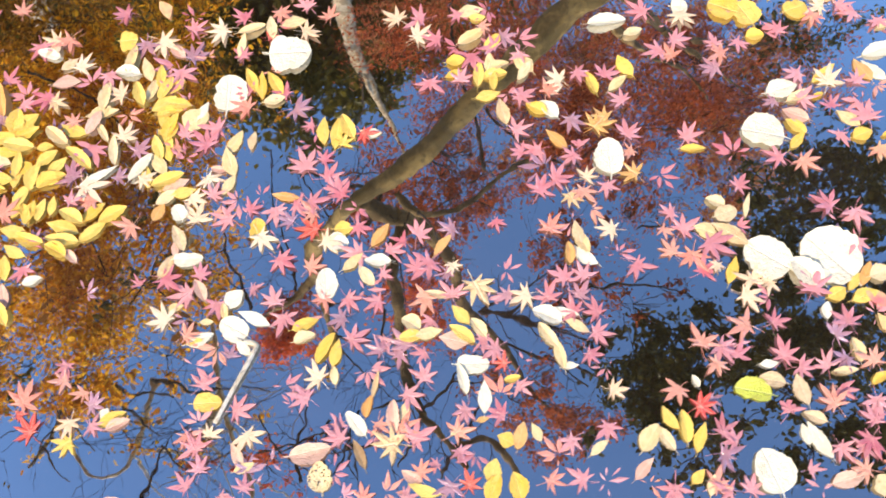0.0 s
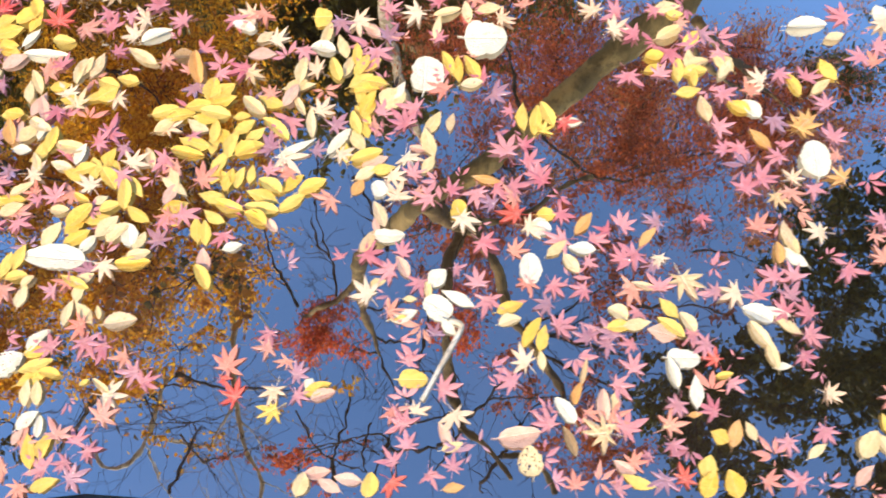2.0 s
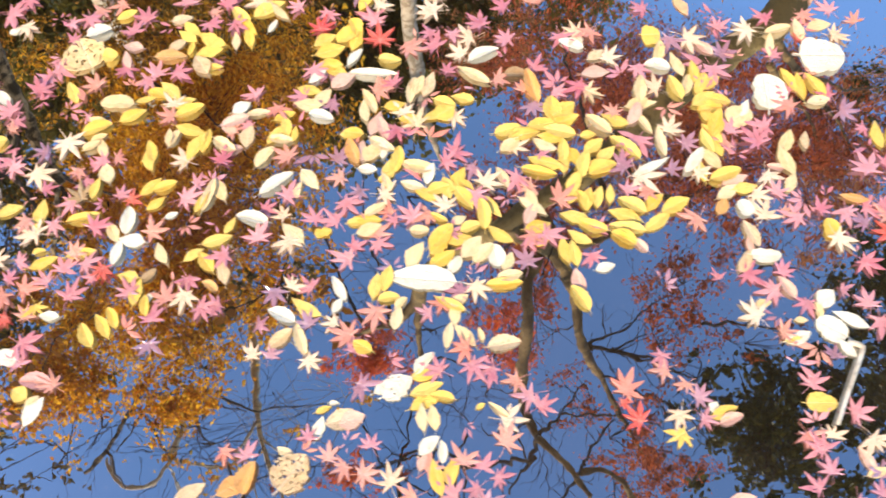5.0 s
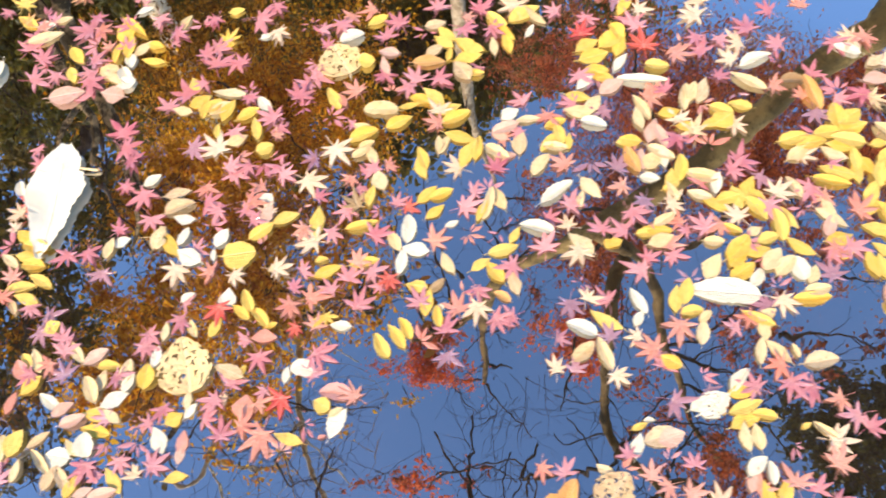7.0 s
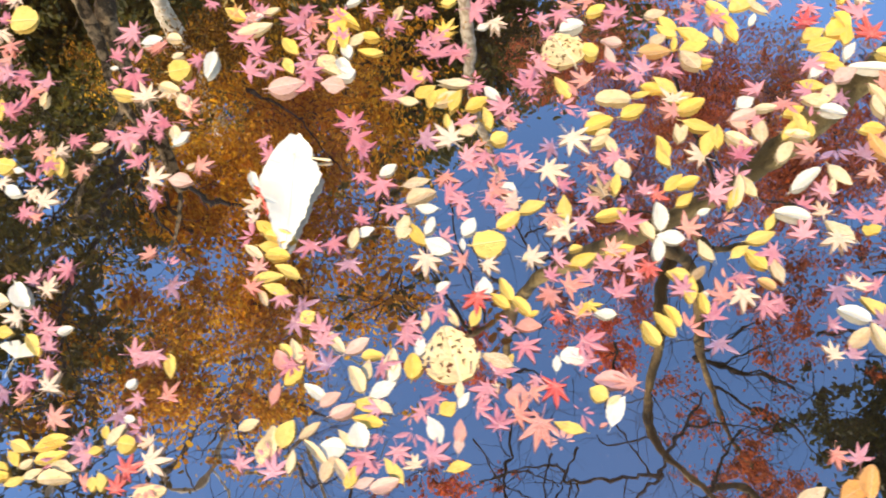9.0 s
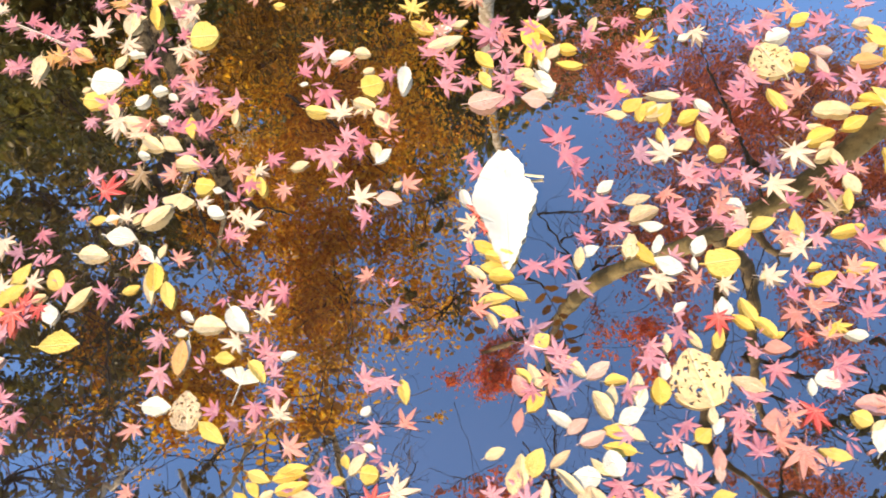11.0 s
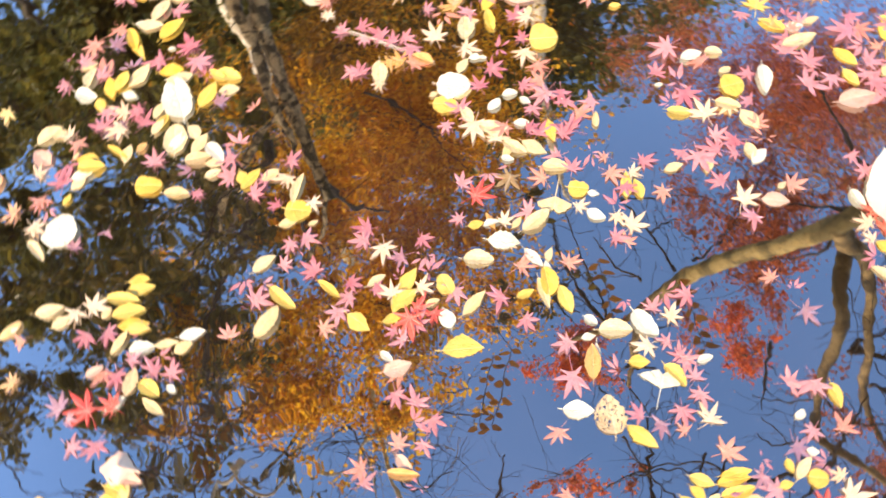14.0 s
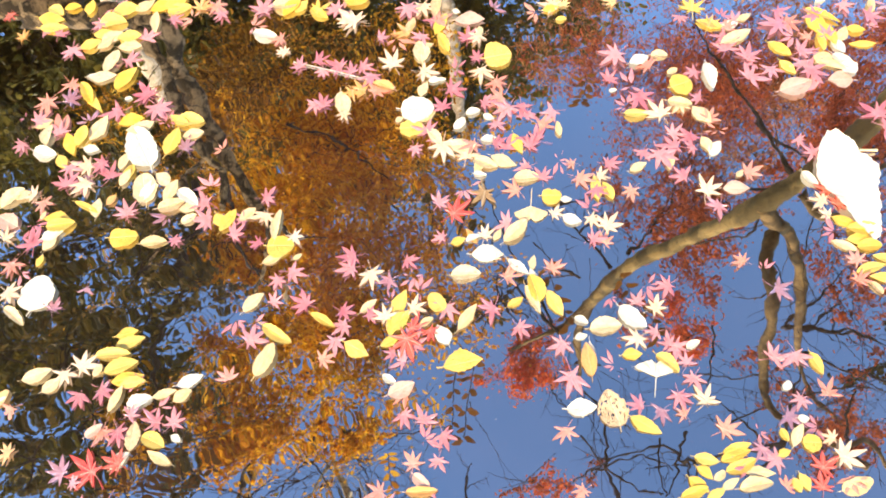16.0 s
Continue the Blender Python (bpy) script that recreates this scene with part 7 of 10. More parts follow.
leaflet(YELLOW, -0.895, 1.990, 0.056, 0.02, 92)
leaflet(YELLOW, -0.842, 2.055, 0.076, 0.035, 18)
leaflet(YELLOW, -0.976, 1.927, 0.034, 0.018, 348)
leaflet(YELLOW, -1.051, 1.855, 0.057, 0.024, 6)
leaflet(YELLOW, -1.039, 1.832, 0.064, 0.026, 12)
leaflet(YELLOW, -1.038, 1.781, 0.07, 0.025, 331)
leaflet(YELLOW, -1.032, 1.740, 0.069, 0.026, 51)
leaflet(YELLOW, -1.013, 1.750, 0.058, 0.021, 68)
leaflet(YELLOW, -0.868, 1.730, 0.062, 0.018, 35)
leaflet(YELLOW, -0.851, 1.743, 0.056, 0.021, 91)
leaflet(CREAM, -0.863, 1.716, 0.052, 0.02, 337)
leaflet(YELLOW, -0.849, 1.769, 0.046, 0.021, 11)
leaflet(YELLOW, -0.835, 1.720, 0.038, 0.014, 74)
leaflet(YELLOW, -0.630, 2.025, 0.067, 0.022, 49)
leaflet(YELLOW, -1.899, 1.698, 0.047, 0.026, 343)
leaflet(YELLOW, -1.922, 1.656, 0.059, 0.021, 355)
leaflet(YELLOW, -1.911, 1.629, 0.055, 0.021, 150)
leaflet(YELLOW, -1.885, 1.661, 0.054, 0.02, 140)
leaflet(YELLOW, -1.633, 1.684, 0.067, 0.023, 112)
leaflet(YELLOW, -1.859, 1.560, 0.031, 0.026, 23)
leaflet(YELLOW, -1.405, 1.682, 0.056, 0.024, 11)
leaflet(YELLOW, -1.456, 1.668, 0.054, 0.025, 23)
leaflet(YELLOW, -1.346, 1.664, 0.066, 0.026, 77)
leaflet(YELLOW, -1.349, 1.578, 0.025, 0.012, 0)
leaflet(YELLOW, -1.342, 1.555, 0.057, 0.023, 11)
leaflet(YELLOW, -1.271, 1.557, 0.057, 0.02, 0)
leaflet(YELLOW, -1.236, 1.692, 0.048, 0.018, 66)
leaflet(YELLOW, -1.263, 1.634, 0.064, 0.019, 2)
leaflet(YELLOW, -1.130, 1.671, 0.052, 0.022, 32)
leaflet(YELLOW, -1.103, 1.666, 0.049, 0.022, 11)
leaflet(YELLOW, -1.122, 1.630, 0.045, 0.019, 27)
leaflet(YELLOW, -1.128, 1.734, 0.056, 0.021, 96)
leaflet(YELLOW, -1.560, 1.492, 0.041, 0.018, 54)
leaflet(YELLOW, -1.494, 1.529, 0.05, 0.019, 102)
leaflet(YELLOW, -1.511, 1.510, 0.044, 0.017, 130)
leaflet(YELLOW, -1.477, 1.493, 0.049, 0.019, 120)
leaflet(YELLOW, -1.459, 1.473, 0.025, 0.011, 11)
leaflet(YELLOW, -1.185, 1.487, 0.041, 0.024, 158)
leaflet(YELLOW, -1.172, 1.452, 0.054, 0.021, 68)
leaflet(YELLOW, -1.158, 1.422, 0.042, 0.017, 87)
leaflet(YELLOW, -1.034, 1.610, 0.051, 0.015, 53)
leaflet(YELLOW, -0.987, 1.547, 0.04, 0.015, 49)
leaflet(YELLOW, -1.014, 1.523, 0.058, 0.024, 5)
leaflet(YELLOW, -1.061, 1.503, 0.043, 0.018, 21)
leaflet(YELLOW, -1.040, 1.482, 0.052, 0.024, 115)
leaflet(YELLOW, -0.869, 1.348, 0.065, 0.022, 136)
leaflet(YELLOW, -1.908, 1.505, 0.036, 0.017, 116)
leaflet(YELLOW, -1.897, 1.456, 0.047, 0.023, 34)
leaflet(YELLOW, -1.755, 1.459, 0.041, 0.017, 350)
leaflet(YELLOW, -1.783, 1.377, 0.046, 0.025, 160)
leaflet(YELLOW, -1.784, 1.348, 0.056, 0.021, 156)
leaflet(YELLOW, -1.923, 1.356, 0.05, 0.032, 57)
leaflet(YELLOW, -1.827, 1.261, 0.039, 0.019, 55)
leaflet(YELLOW, -1.755, 1.256, 0.054, 0.02, 116)
leaflet(YELLOW, -1.690, 1.426, 0.046, 0.029, 76)
leaflet(YELLOW, -1.644, 1.339, 0.034, 0.026, 21)
leaflet(YELLOW, -1.647, 1.236, 0.042, 0.018, 0)
leaflet(YELLOW, -1.519, 1.399, 0.025, 0.011, 53)
leaflet(YELLOW, -1.267, 1.389, 0.051, 0.022, 108)
leaflet(YELLOW, -1.239, 1.400, 0.056, 0.02, 113)
leaflet(YELLOW, -1.221, 1.412, 0.046, 0.019, 107)
leaflet(YELLOW, -1.387, 1.306, 0.033, 0.027, 140)
leaflet(YELLOW, -1.452, 1.262, 0.053, 0.019, 150)
leaflet(YELLOW, -0.869, 1.155, 0.029, 0.011, 9)
leaflet(YELLOW, -3.379, 3.016, 0.051, 0.029, 305)
leaflet(YELLOW, -3.334, 3.005, 0.042, 0.024, 348)
leaflet(YELLOW, -3.392, 2.994, 0.071, 0.04, 331)
leaflet(YELLOW, -3.391, 2.963, 0.075, 0.029, 336)
leaflet(YELLOW, -3.289, 2.987, 0.051, 0.026, 68)
leaflet(YELLOW, -3.203, 2.942, 0.068, 0.039, 342)
leaflet(YELLOW, -3.115, 2.912, 0.063, 0.037, 2)
leaflet(YELLOW, -3.076, 2.888, 0.064, 0.036, 349)
leaflet(YELLOW, -3.079, 2.910, 0.063, 0.037, 2)
leaflet(YELLOW, -3.244, 2.910, 0.07, 0.04, 341)
leaflet(YELLOW, -3.272, 2.889, 0.052, 0.03, 342)
leaflet(YELLOW, -3.211, 2.848, 0.061, 0.034, 343)
leaflet(YELLOW, -3.241, 2.723, 0.075, 0.036, 37)
leaflet(YELLOW, -3.342, 2.723, 0.073, 0.026, 101)
leaflet(YELLOW, -3.333, 2.699, 0.104, 0.022, 291)
leaflet(YELLOW, -3.370, 2.600, 0.056, 0.03, 63)
leaflet(YELLOW, -3.399, 2.588, 0.069, 0.028, 277)
leaflet(YELLOW, -3.251, 2.596, 0.06, 0.032, 353)
leaflet(YELLOW, -3.143, 2.549, 0.055, 0.02, 127)
leaflet(YELLOW, -3.120, 2.538, 0.067, 0.034, 338)
leaflet(YELLOW, -3.171, 2.502, 0.072, 0.034, 53)
leaflet(YELLOW, -3.282, 2.457, 0.047, 0.022, 51)
leaflet(YELLOW, -2.808, 2.775, 0.07, 0.032, 39)
leaflet(YELLOW, -2.787, 2.765, 0.048, 0.027, 33)
leaflet(YELLOW, -2.488, 2.574, 0.064, 0.025, 45)
leaflet(YELLOW, -2.501, 2.517, 0.063, 0.022, 90)
leaflet(CREAM, -2.667, 2.349, 0.02, 0.014, 9)
leaflet(YELLOW, -2.446, 2.188, 0.056, 0.023, 269)
leaflet(CREAM, -2.560, 2.233, 0.074, 0.03, 337)
leaflet(YELLOW, -2.233, 2.507, 0.04, 0.022, 349)
leaflet(YELLOW, -2.223, 2.471, 0.027, 0.014, 349)
leaflet(YELLOW, -3.454, 2.398, 0.065, 0.029, 335)
leaflet(YELLOW, -3.448, 2.381, 0.063, 0.031, 349)
leaflet(YELLOW, -3.504, 2.309, 0.03, 0.015, 52)
leaflet(CREAM, -3.575, 2.200, 0.063, 0.02, 302)
leaflet(YELLOW, -3.111, 2.255, 0.045, 0.025, 284)
leaflet(YELLOW, -3.093, 2.247, 0.06, 0.026, 42)
leaflet(CREAM, -3.259, 2.258, 0.059, 0.024, 342)
leaflet(YELLOW, -3.058, 1.957, 0.071, 0.025, 309)
leaflet(YELLOW, -2.336, 2.022, 0.061, 0.022, 74)
leaflet(YELLOW, -2.317, 2.006, 0.045, 0.018, 92)
leaflet(ORANGE, -2.619, 2.015, 0.042, 0.014, 103)
leaflet(YELLOW, -2.804, 1.925, 0.065, 0.027, 52)
leaflet(YELLOW, -2.816, 1.891, 0.053, 0.027, 32)
leaflet(CREAM, -2.768, 1.869, 0.031, 0.014, 16)
leaflet(YELLOW, -2.589, 1.845, 0.036, 0.016, 11)
leaflet(YELLOW, -2.543, 1.858, 0.06, 0.032, 86)
leaflet(YELLOW, -2.518, 1.813, 0.059, 0.025, 277)
leaflet(YELLOW, -3.349, 2.071, 0.047, 0.024, 354)
leaflet(YELLOW, -3.348, 2.050, 0.063, 0.025, 1)
leaflet(YELLOW, -3.385, 2.036, 0.074, 0.022, 342)
leaflet(YELLOW, -3.373, 2.004, 0.069, 0.031, 358)
leaflet(YELLOW, -3.365, 1.976, 0.068, 0.029, 352)
leaflet(CREAM, -3.540, 2.051, 0.061, 0.028, 1)
leaflet(YELLOW, -3.356, 1.963, 0.051, 0.023, 349)
leaflet(YELLOW, -2.833, 1.892, 0.053, 0.022, 62)
leaflet(YELLOW, -2.730, 1.764, 0.077, 0.041, 351)
leaflet(ROSE, -2.877, 1.583, 0.038, 0.02, 304)
leaflet(YELLOW, -2.423, 1.663, 0.038, 0.022, 344)
leaflet(YELLOW, -2.369, 1.624, 0.052, 0.022, 296)
leaflet(YELLOW, -2.458, 1.532, 0.062, 0.026, 310)
leaflet(YELLOW, -2.326, 1.438, 0.052, 0.017, 357)
leaflet(YELLOW, -2.334, 1.427, 0.057, 0.022, 359)
leaflet(YELLOW, -2.333, 1.409, 0.058, 0.022, 2)
leaflet(YELLOW, -2.418, 1.404, 0.041, 0.022, 301)
leaflet(YELLOW, -2.430, 1.396, 0.05, 0.019, 359)
leaflet(YELLOW, -2.395, 1.381, 0.041, 0.015, 8)
leaflet(YELLOW, -2.248, 1.345, 0.034, 0.017, 273)
leaflet(YELLOW, -2.261, 1.345, 0.026, 0.015, 268)
leaflet(YELLOW, 1.164, 1.381, 0.037, 0.027, 354)
leaflet(YELLOW, 1.253, 1.258, 0.065, 0.018, 23)
leaflet(YELLOW, 1.219, 1.214, 0.023, 0.01, 4)
leaflet(YELLOW, 1.147, 1.164, 0.047, 0.024, 125)
leaflet(YELLOW, 1.138, 1.134, 0.05, 0.018, 31)
leaflet(YELLOW, 1.258, 1.108, 0.04, 0.028, 4)
leaflet(YELLOW, 1.303, 1.093, 0.023, 0.01, 4)
leaflet(YELLOW, 0.942, 1.178, 0.048, 0.015, 342)
leaflet(YELLOW, 0.910, 0.928, 0.056, 0.019, 52)
leaflet(YELLOW, 1.064, 0.833, 0.037, 0.025, 12)
leaflet(YELLOW, 1.110, 0.813, 0.052, 0.024, 3)
leaflet(YELLOW, 1.104, 0.843, 0.04, 0.014, 37)
leaflet(YELLOW, 0.701, 0.715, 0.045, 0.018, 104)
leaflet(YELLOW, 0.718, 0.695, 0.055, 0.019, 77)
leaflet(YELLOW, 0.737, 0.670, 0.053, 0.018, 52)
leaflet(YELLOW, 1.067, 0.673, 0.041, 0.015, 11)
leaflet(YELLOW, 0.707, 0.613, 0.031, 0.017, 29)
leaflet(YELLOW, -3.409, 1.655, 0.049, 0.025, 331)
curled_leaf(ROSE, -3.400, 1.688, 0.080, 345)
leaflet(YELLOW, -3.417, 1.634, 0.052, 0.027, 327)
leaflet(CREAM, -3.429, 1.617, 0.056, 0.025, 330)
leaflet(YELLOW, -3.446, 1.600, 0.060, 0.040, 319)
leaflet(YELLOW, -3.557, 1.657, 0.039, 0.026, 97)
broad(CREAM, 0.033, 1.543, 0.058, 0.051, 20)
broad(CREAM, 0.114, 0.794, 0.053, 0.042, 83, True)
broad(CREAM, -1.741, 2.133, 0.043, 0.04, 13)
broad(CREAM, -1.245, 2.035, 0.092, 0.101, 106, True)
broad(CREAM, -1.184, 1.885, 0.074, 0.035, 163)
broad(CREAM, -1.616, 1.432, 0.111, 0.102, 94, True)
broad(CREAM, -3.255, 2.401, 0.084, 0.055, 88)
broad(CREAM, -2.165, 1.310, 0.06, 0.03, 359)
broad(CREAM, 0.984, 0.515, 0.036, 0.035, 62)
broad(GREEN, 0.851, 0.716, 0.065, 0.04, 152)
broad(TAN, -2.499, 1.583, 0.075, 0.057, 85, True)
broad(TAN, 0.943, 1.034, 0.044, 0.033, 4)
broad(WHITE, -0.238, 1.797, 0.057, 0.025, 142)
broad(WHITE, 0.249, 1.642, 0.092, 0.087, 345)
broad(WHITE, 0.106, 1.586, 0.089, 0.068, 76)
broad(WHITE, 0.785, 1.212, 0.083, 0.058, 74)
broad(WHITE, -0.511, 1.365, 0.049, 0.033, 93)
broad(WHITE, -0.652, 1.351, 0.128, 0.05, 161)
broad(WHITE, -0.035, 1.347, 0.037, 0.03, 104)
broad(WHITE, -0.033, 1.248, 0.058, 0.029, 346)
broad(WHITE, 0.023, 1.090, 0.06, 0.046, 135)
broad(WHITE, 0.201, 1.123, 0.065, 0.04, 78)
broad(WHITE, 0.191, 0.861, 0.054, 0.025, 113)
broad(WHITE, 0.413, 0.901, 0.059, 0.035, 346)
broad(WHITE, -1.413, 1.378, 0.044, 0.032, 159)
broad(WHITE, -3.240, 2.513, 0.131, 0.071, 100)
broad(WHITE, -2.620, 2.361, 0.078, 0.068, 337)
broad(WHITE, -3.521, 2.236, 0.085, 0.08, 63)
broad(WHITE, 1.050, 1.499, 0.035, 0.044, 341)
broad(WHITE, 1.080, 1.168, 0.084, 0.074, 150)
broad(WHITE, 0.980, 0.933, 0.092, 0.082, 128)
broad(WHITE, 1.085, 0.900, 0.115, 0.11, 115)
broad(WHITE, 0.824, 0.587, 0.077, 0.067, 91)
broad(YELLOW, -0.070, 1.778, 0.04, 0.049, 345)
broad(YELLOW, 0.101, 1.270, 0.046, 0.031, 75)
broad(YELLOW, -0.047, 0.971, 0.053, 0.035, 346)
broad(YELLOW, -2.056, 2.192, 0.05, 0.056, 1)
broad(YELLOW, -1.502, 1.629, 0.066, 0.058, 355)
broad(YELLOW, -0.821, 1.490, 0.022, 0.02, 349)
broad(YELLOW, -2.653, 2.728, 0.064, 0.036, 336)
broad(YELLOW, -2.399, 2.428, 0.066, 0.073, 349)
broad(YELLOW, -2.648, 2.317, 0.059, 0.042, 337)
broad(YELLOW, -3.002, 2.146, 0.061, 0.053, 338)
broad(YELLOW, -3.319, 2.295, 0.065, 0.045, 343)
broad(YELLOW, -2.429, 2.040, 0.043, 0.038, 338)
broad(YELLOW, -2.735, 1.903, 0.049, 0.035, 108)
broad(YELLOW, -2.200, 1.401, 0.033, 0.032, 339)
broad(YELLOW, 1.130, 1.467, 0.063, 0.073, 136)
broad(YELLOW, 1.168, 1.440, 0.063, 0.059, 101)
broad(YELLOW, 1.271, 1.420, 0.052, 0.048, 5)
fan(CREAM, -1.664, 1.702, 0.044, 349)
fan(CREAM, -2.479, 2.033, 0.061, 248)
fan(WHITE, -2.401, 1.607, 0.055, 64)
maple(PINK, -2.616, 2.273, 0.041, 52)
leaflet(WHITE, -3.248, 2.393, 0.059, 0.026, 50)
leaflet(YELLOW, -2.751, 2.727, 0.056, 0.024, 300)
maple(PINK, -2.401, 2.280, 0.048, 245)
maple(PINK, -2.427, 2.172, 0.04, 34)
maple(PEACH, -2.374, 1.961, 0.038, 281)
maple(PEACH, -2.354, 1.931, 0.051, 30)
maple(PINK, -2.340, 2.017, 0.041, 274)
maple(PINK, -2.189, 2.187, 0.043, 88)
maple(SALMON, -2.096, 2.269, 0.05, 134)
maple(PINK, -1.884, 2.332, 0.041, 13)
maple(PINK, -1.692, 2.246, 0.05, 133)
maple(RED, -1.904, 1.837, 0.049, 99)
maple(PEACH, -1.926, 1.822, 0.04, 148)
maple(SALMON, -2.536, 2.223, 0.047, 190)
leaflet(WHITE, -2.617, 2.007, 0.033, 0.014, 0)
leaflet(CREAM, -1.841, 2.306, 0.04, 0.017, 8)
leaflet(YELLOW, -1.812, 2.195, 0.058, 0.025, 297)
leaflet(YELLOW, -1.692, 2.184, 0.061, 0.024, 76)
leaflet(WHITE, -1.925, 1.875, 0.044, 0.019, 283)
leaflet(YELLOW, -1.913, 1.763, 0.053, 0.023, 315)
leaflet(YELLOW, -1.889, 1.736, 0.063, 0.027, 337)
leaflet(YELLOW, -1.905, 1.718, 0.057, 0.025, 342)
maple(SALMON, -3.447, 1.901, 0.039, 310)
maple(PINK, -2.924, 1.924, 0.043, 198)
maple(PEACH, -2.841, 1.908, 0.045, 91)
maple(PINK, -2.837, 1.809, 0.041, 143)
maple(PINK, -2.870, 1.710, 0.039, 280)
maple(PINK, -2.848, 1.652, 0.05, 3)
leaflet(YELLOW, -2.848, 1.857, 0.044, 0.019, 5)
leaflet(YELLOW, -2.117, 1.526, 0.046, 0.02, 269)
maple(SALMON, -3.481, 2.456, 0.051, 293)
maple(PINK, -2.864, 2.062, 0.048, 159)
maple(ORANGE, -2.744, 2.468, 0.05, 260)
maple(SALMON, -2.270, 1.989, 0.041, 216)
maple(PINK, -1.784, 2.143, 0.046, 220)
maple(PINK, -1.886, 1.926, 0.044, 119)
maple(RED, -1.905, 1.803, 0.042, 22)
maple(PINK, -1.969, 2.370, 0.039, 236)
maple(RED, -3.412, 1.814, 0.047, 143)
maple(PINK, -3.066, 1.523, 0.045, 331)
maple(SALMON, -2.955, 1.590, 0.045, 175)
maple(PURPLE, -2.972, 1.479, 0.04, 344)
maple(PURPLE, -2.419, 1.546, 0.041, 211)
maple(PURPLE, -1.869, 1.585, 0.051, 325)
maple(PINK, -1.952, 1.316, 0.047, 141)
maple(PINK, -2.337, 1.581, 0.041, 223)
maple(PINK, -0.064, 1.848, 0.048, 164)
maple(PINK, 0.074, 1.795, 0.047, 101)
maple(PINK, 0.068, 1.762, 0.051, 51)
maple(PINK, 0.177, 1.760, 0.05, 117)
maple(SALMON, 0.250, 1.749, 0.042, 298)
maple(PINK, 0.312, 1.747, 0.047, 121)
maple(SALMON, 0.349, 1.706, 0.04, 90)
maple(PINK, 0.256, 1.374, 0.042, 13)
maple(PINK, 0.123, 1.337, 0.039, 357)
maple(PURPLE, 0.168, 1.266, 0.039, 146)
maple(SALMON, 0.213, 1.270, 0.048, 167)
maple(PINK, 0.359, 1.162, 0.038, 147)
maple(SALMON, -0.282, 1.930, 0.043, 78)
maple(PINK, 0.671, 1.619, 0.049, 210)
maple(PURPLE, 0.677, 1.542, 0.05, 317)
maple(SALMON, 0.722, 1.388, 0.048, 39)
maple(SALMON, 0.986, 1.390, 0.042, 98)
maple(SALMON, 1.082, 1.363, 0.051, 149)
maple(SALMON, 0.829, 1.211, 0.04, 195)
maple(PINK, 1.126, 1.463, 0.046, 81)
maple(PURPLE, -0.243, 1.027, 0.043, 4)
maple(PEACH, -0.282, 1.008, 0.043, 232)
maple(PURPLE, 0.215, 1.051, 0.04, 185)
maple(SALMON, 0.183, 1.064, 0.052, 292)
maple(PINK, 0.368, 1.102, 0.039, 106)
maple(PURPLE, 0.265, 0.973, 0.044, 106)
maple(PINK, 0.093, 0.927, 0.04, 31)
maple(PINK, -0.079, 0.863, 0.039, 86)
maple(PINK, -0.068, 0.943, 0.046, 76)
maple(SALMON, -0.091, 0.926, 0.046, 279)
maple(PINK, 0.159, 0.843, 0.045, 127)
maple(PINK, 0.134, 0.792, 0.043, 18)
maple(SALMON, 0.228, 0.848, 0.04, 270)
maple(PINK, 0.217, 0.832, 0.042, 209)
maple(PINK, 0.618, 1.003, 0.047, 102)
maple(PINK, 0.612, 0.937, 0.045, 123)
maple(PINK, 0.443, 0.939, 0.044, 251)
maple(SALMON, 0.813, 0.778, 0.039, 215)
maple(PINK, 0.945, 0.730, 0.044, 331)
maple(SALMON, 0.971, 0.657, 0.05, 110)
maple(PINK, 0.774, 0.668, 0.045, 16)
maple(PINK, 0.890, 0.537, 0.039, 129)
maple(SALMON, 0.821, 0.991, 0.041, 106)
maple(PINK, -1.117, 1.933, 0.049, 213)
maple(PEACH, -1.070, 1.853, 0.05, 72)
maple(SALMON, -1.075, 1.826, 0.043, 161)
maple(SALMON, -0.559, 1.744, 0.046, 291)
maple(SALMON, -0.410, 1.751, 0.044, 334)
maple(PINK, -0.620, 1.662, 0.047, 20)
maple(PINK, -0.764, 1.445, 0.045, 47)
maple(PEACH, -0.514, 1.684, 0.044, 293)
maple(PINK, -0.003, 1.464, 0.051, 84)
maple(PEACH, -0.092, 1.440, 0.043, 336)
maple(PINK, 0.184, 1.296, 0.045, 328)
maple(PINK, 0.608, 1.626, 0.042, 215)
maple(PEACH, 0.220, 1.204, 0.045, 335)
maple(PINK, 0.151, 1.575, 0.049, 137)
maple(PINK, -1.028, 1.390, 0.043, 200)
maple(PINK, -0.800, 1.249, 0.051, 38)
maple(PINK, -0.661, 1.176, 0.05, 143)
maple(PEACH, -0.571, 1.066, 0.051, 342)
maple(SALMON, -0.851, 1.053, 0.041, 202)
maple(SALMON, -0.656, 1.015, 0.051, 65)
maple(PINK, -0.682, 0.965, 0.049, 137)
maple(SALMON, -0.714, 1.017, 0.047, 30)
maple(SALMON, -0.824, 1.033, 0.05, 352)
maple(PEACH, -0.562, 1.316, 0.047, 291)
maple(SALMON, -0.283, 1.086, 0.045, 206)
maple(RED, -0.352, 1.012, 0.051, 111)
maple(PURPLE, 0.311, 0.969, 0.049, 108)
maple(SALMON, 0.260, 0.830, 0.051, 6)
maple(PEACH, 0.148, 0.956, 0.047, 131)
maple(PINK, -1.538, 2.046, 0.04, 195)
maple(PINK, -1.548, 1.701, 0.05, 281)
maple(PEACH, -1.437, 1.705, 0.039, 103)
maple(SALMON, -0.958, 1.764, 0.04, 311)
maple(PINK, -1.259, 1.716, 0.043, 287)
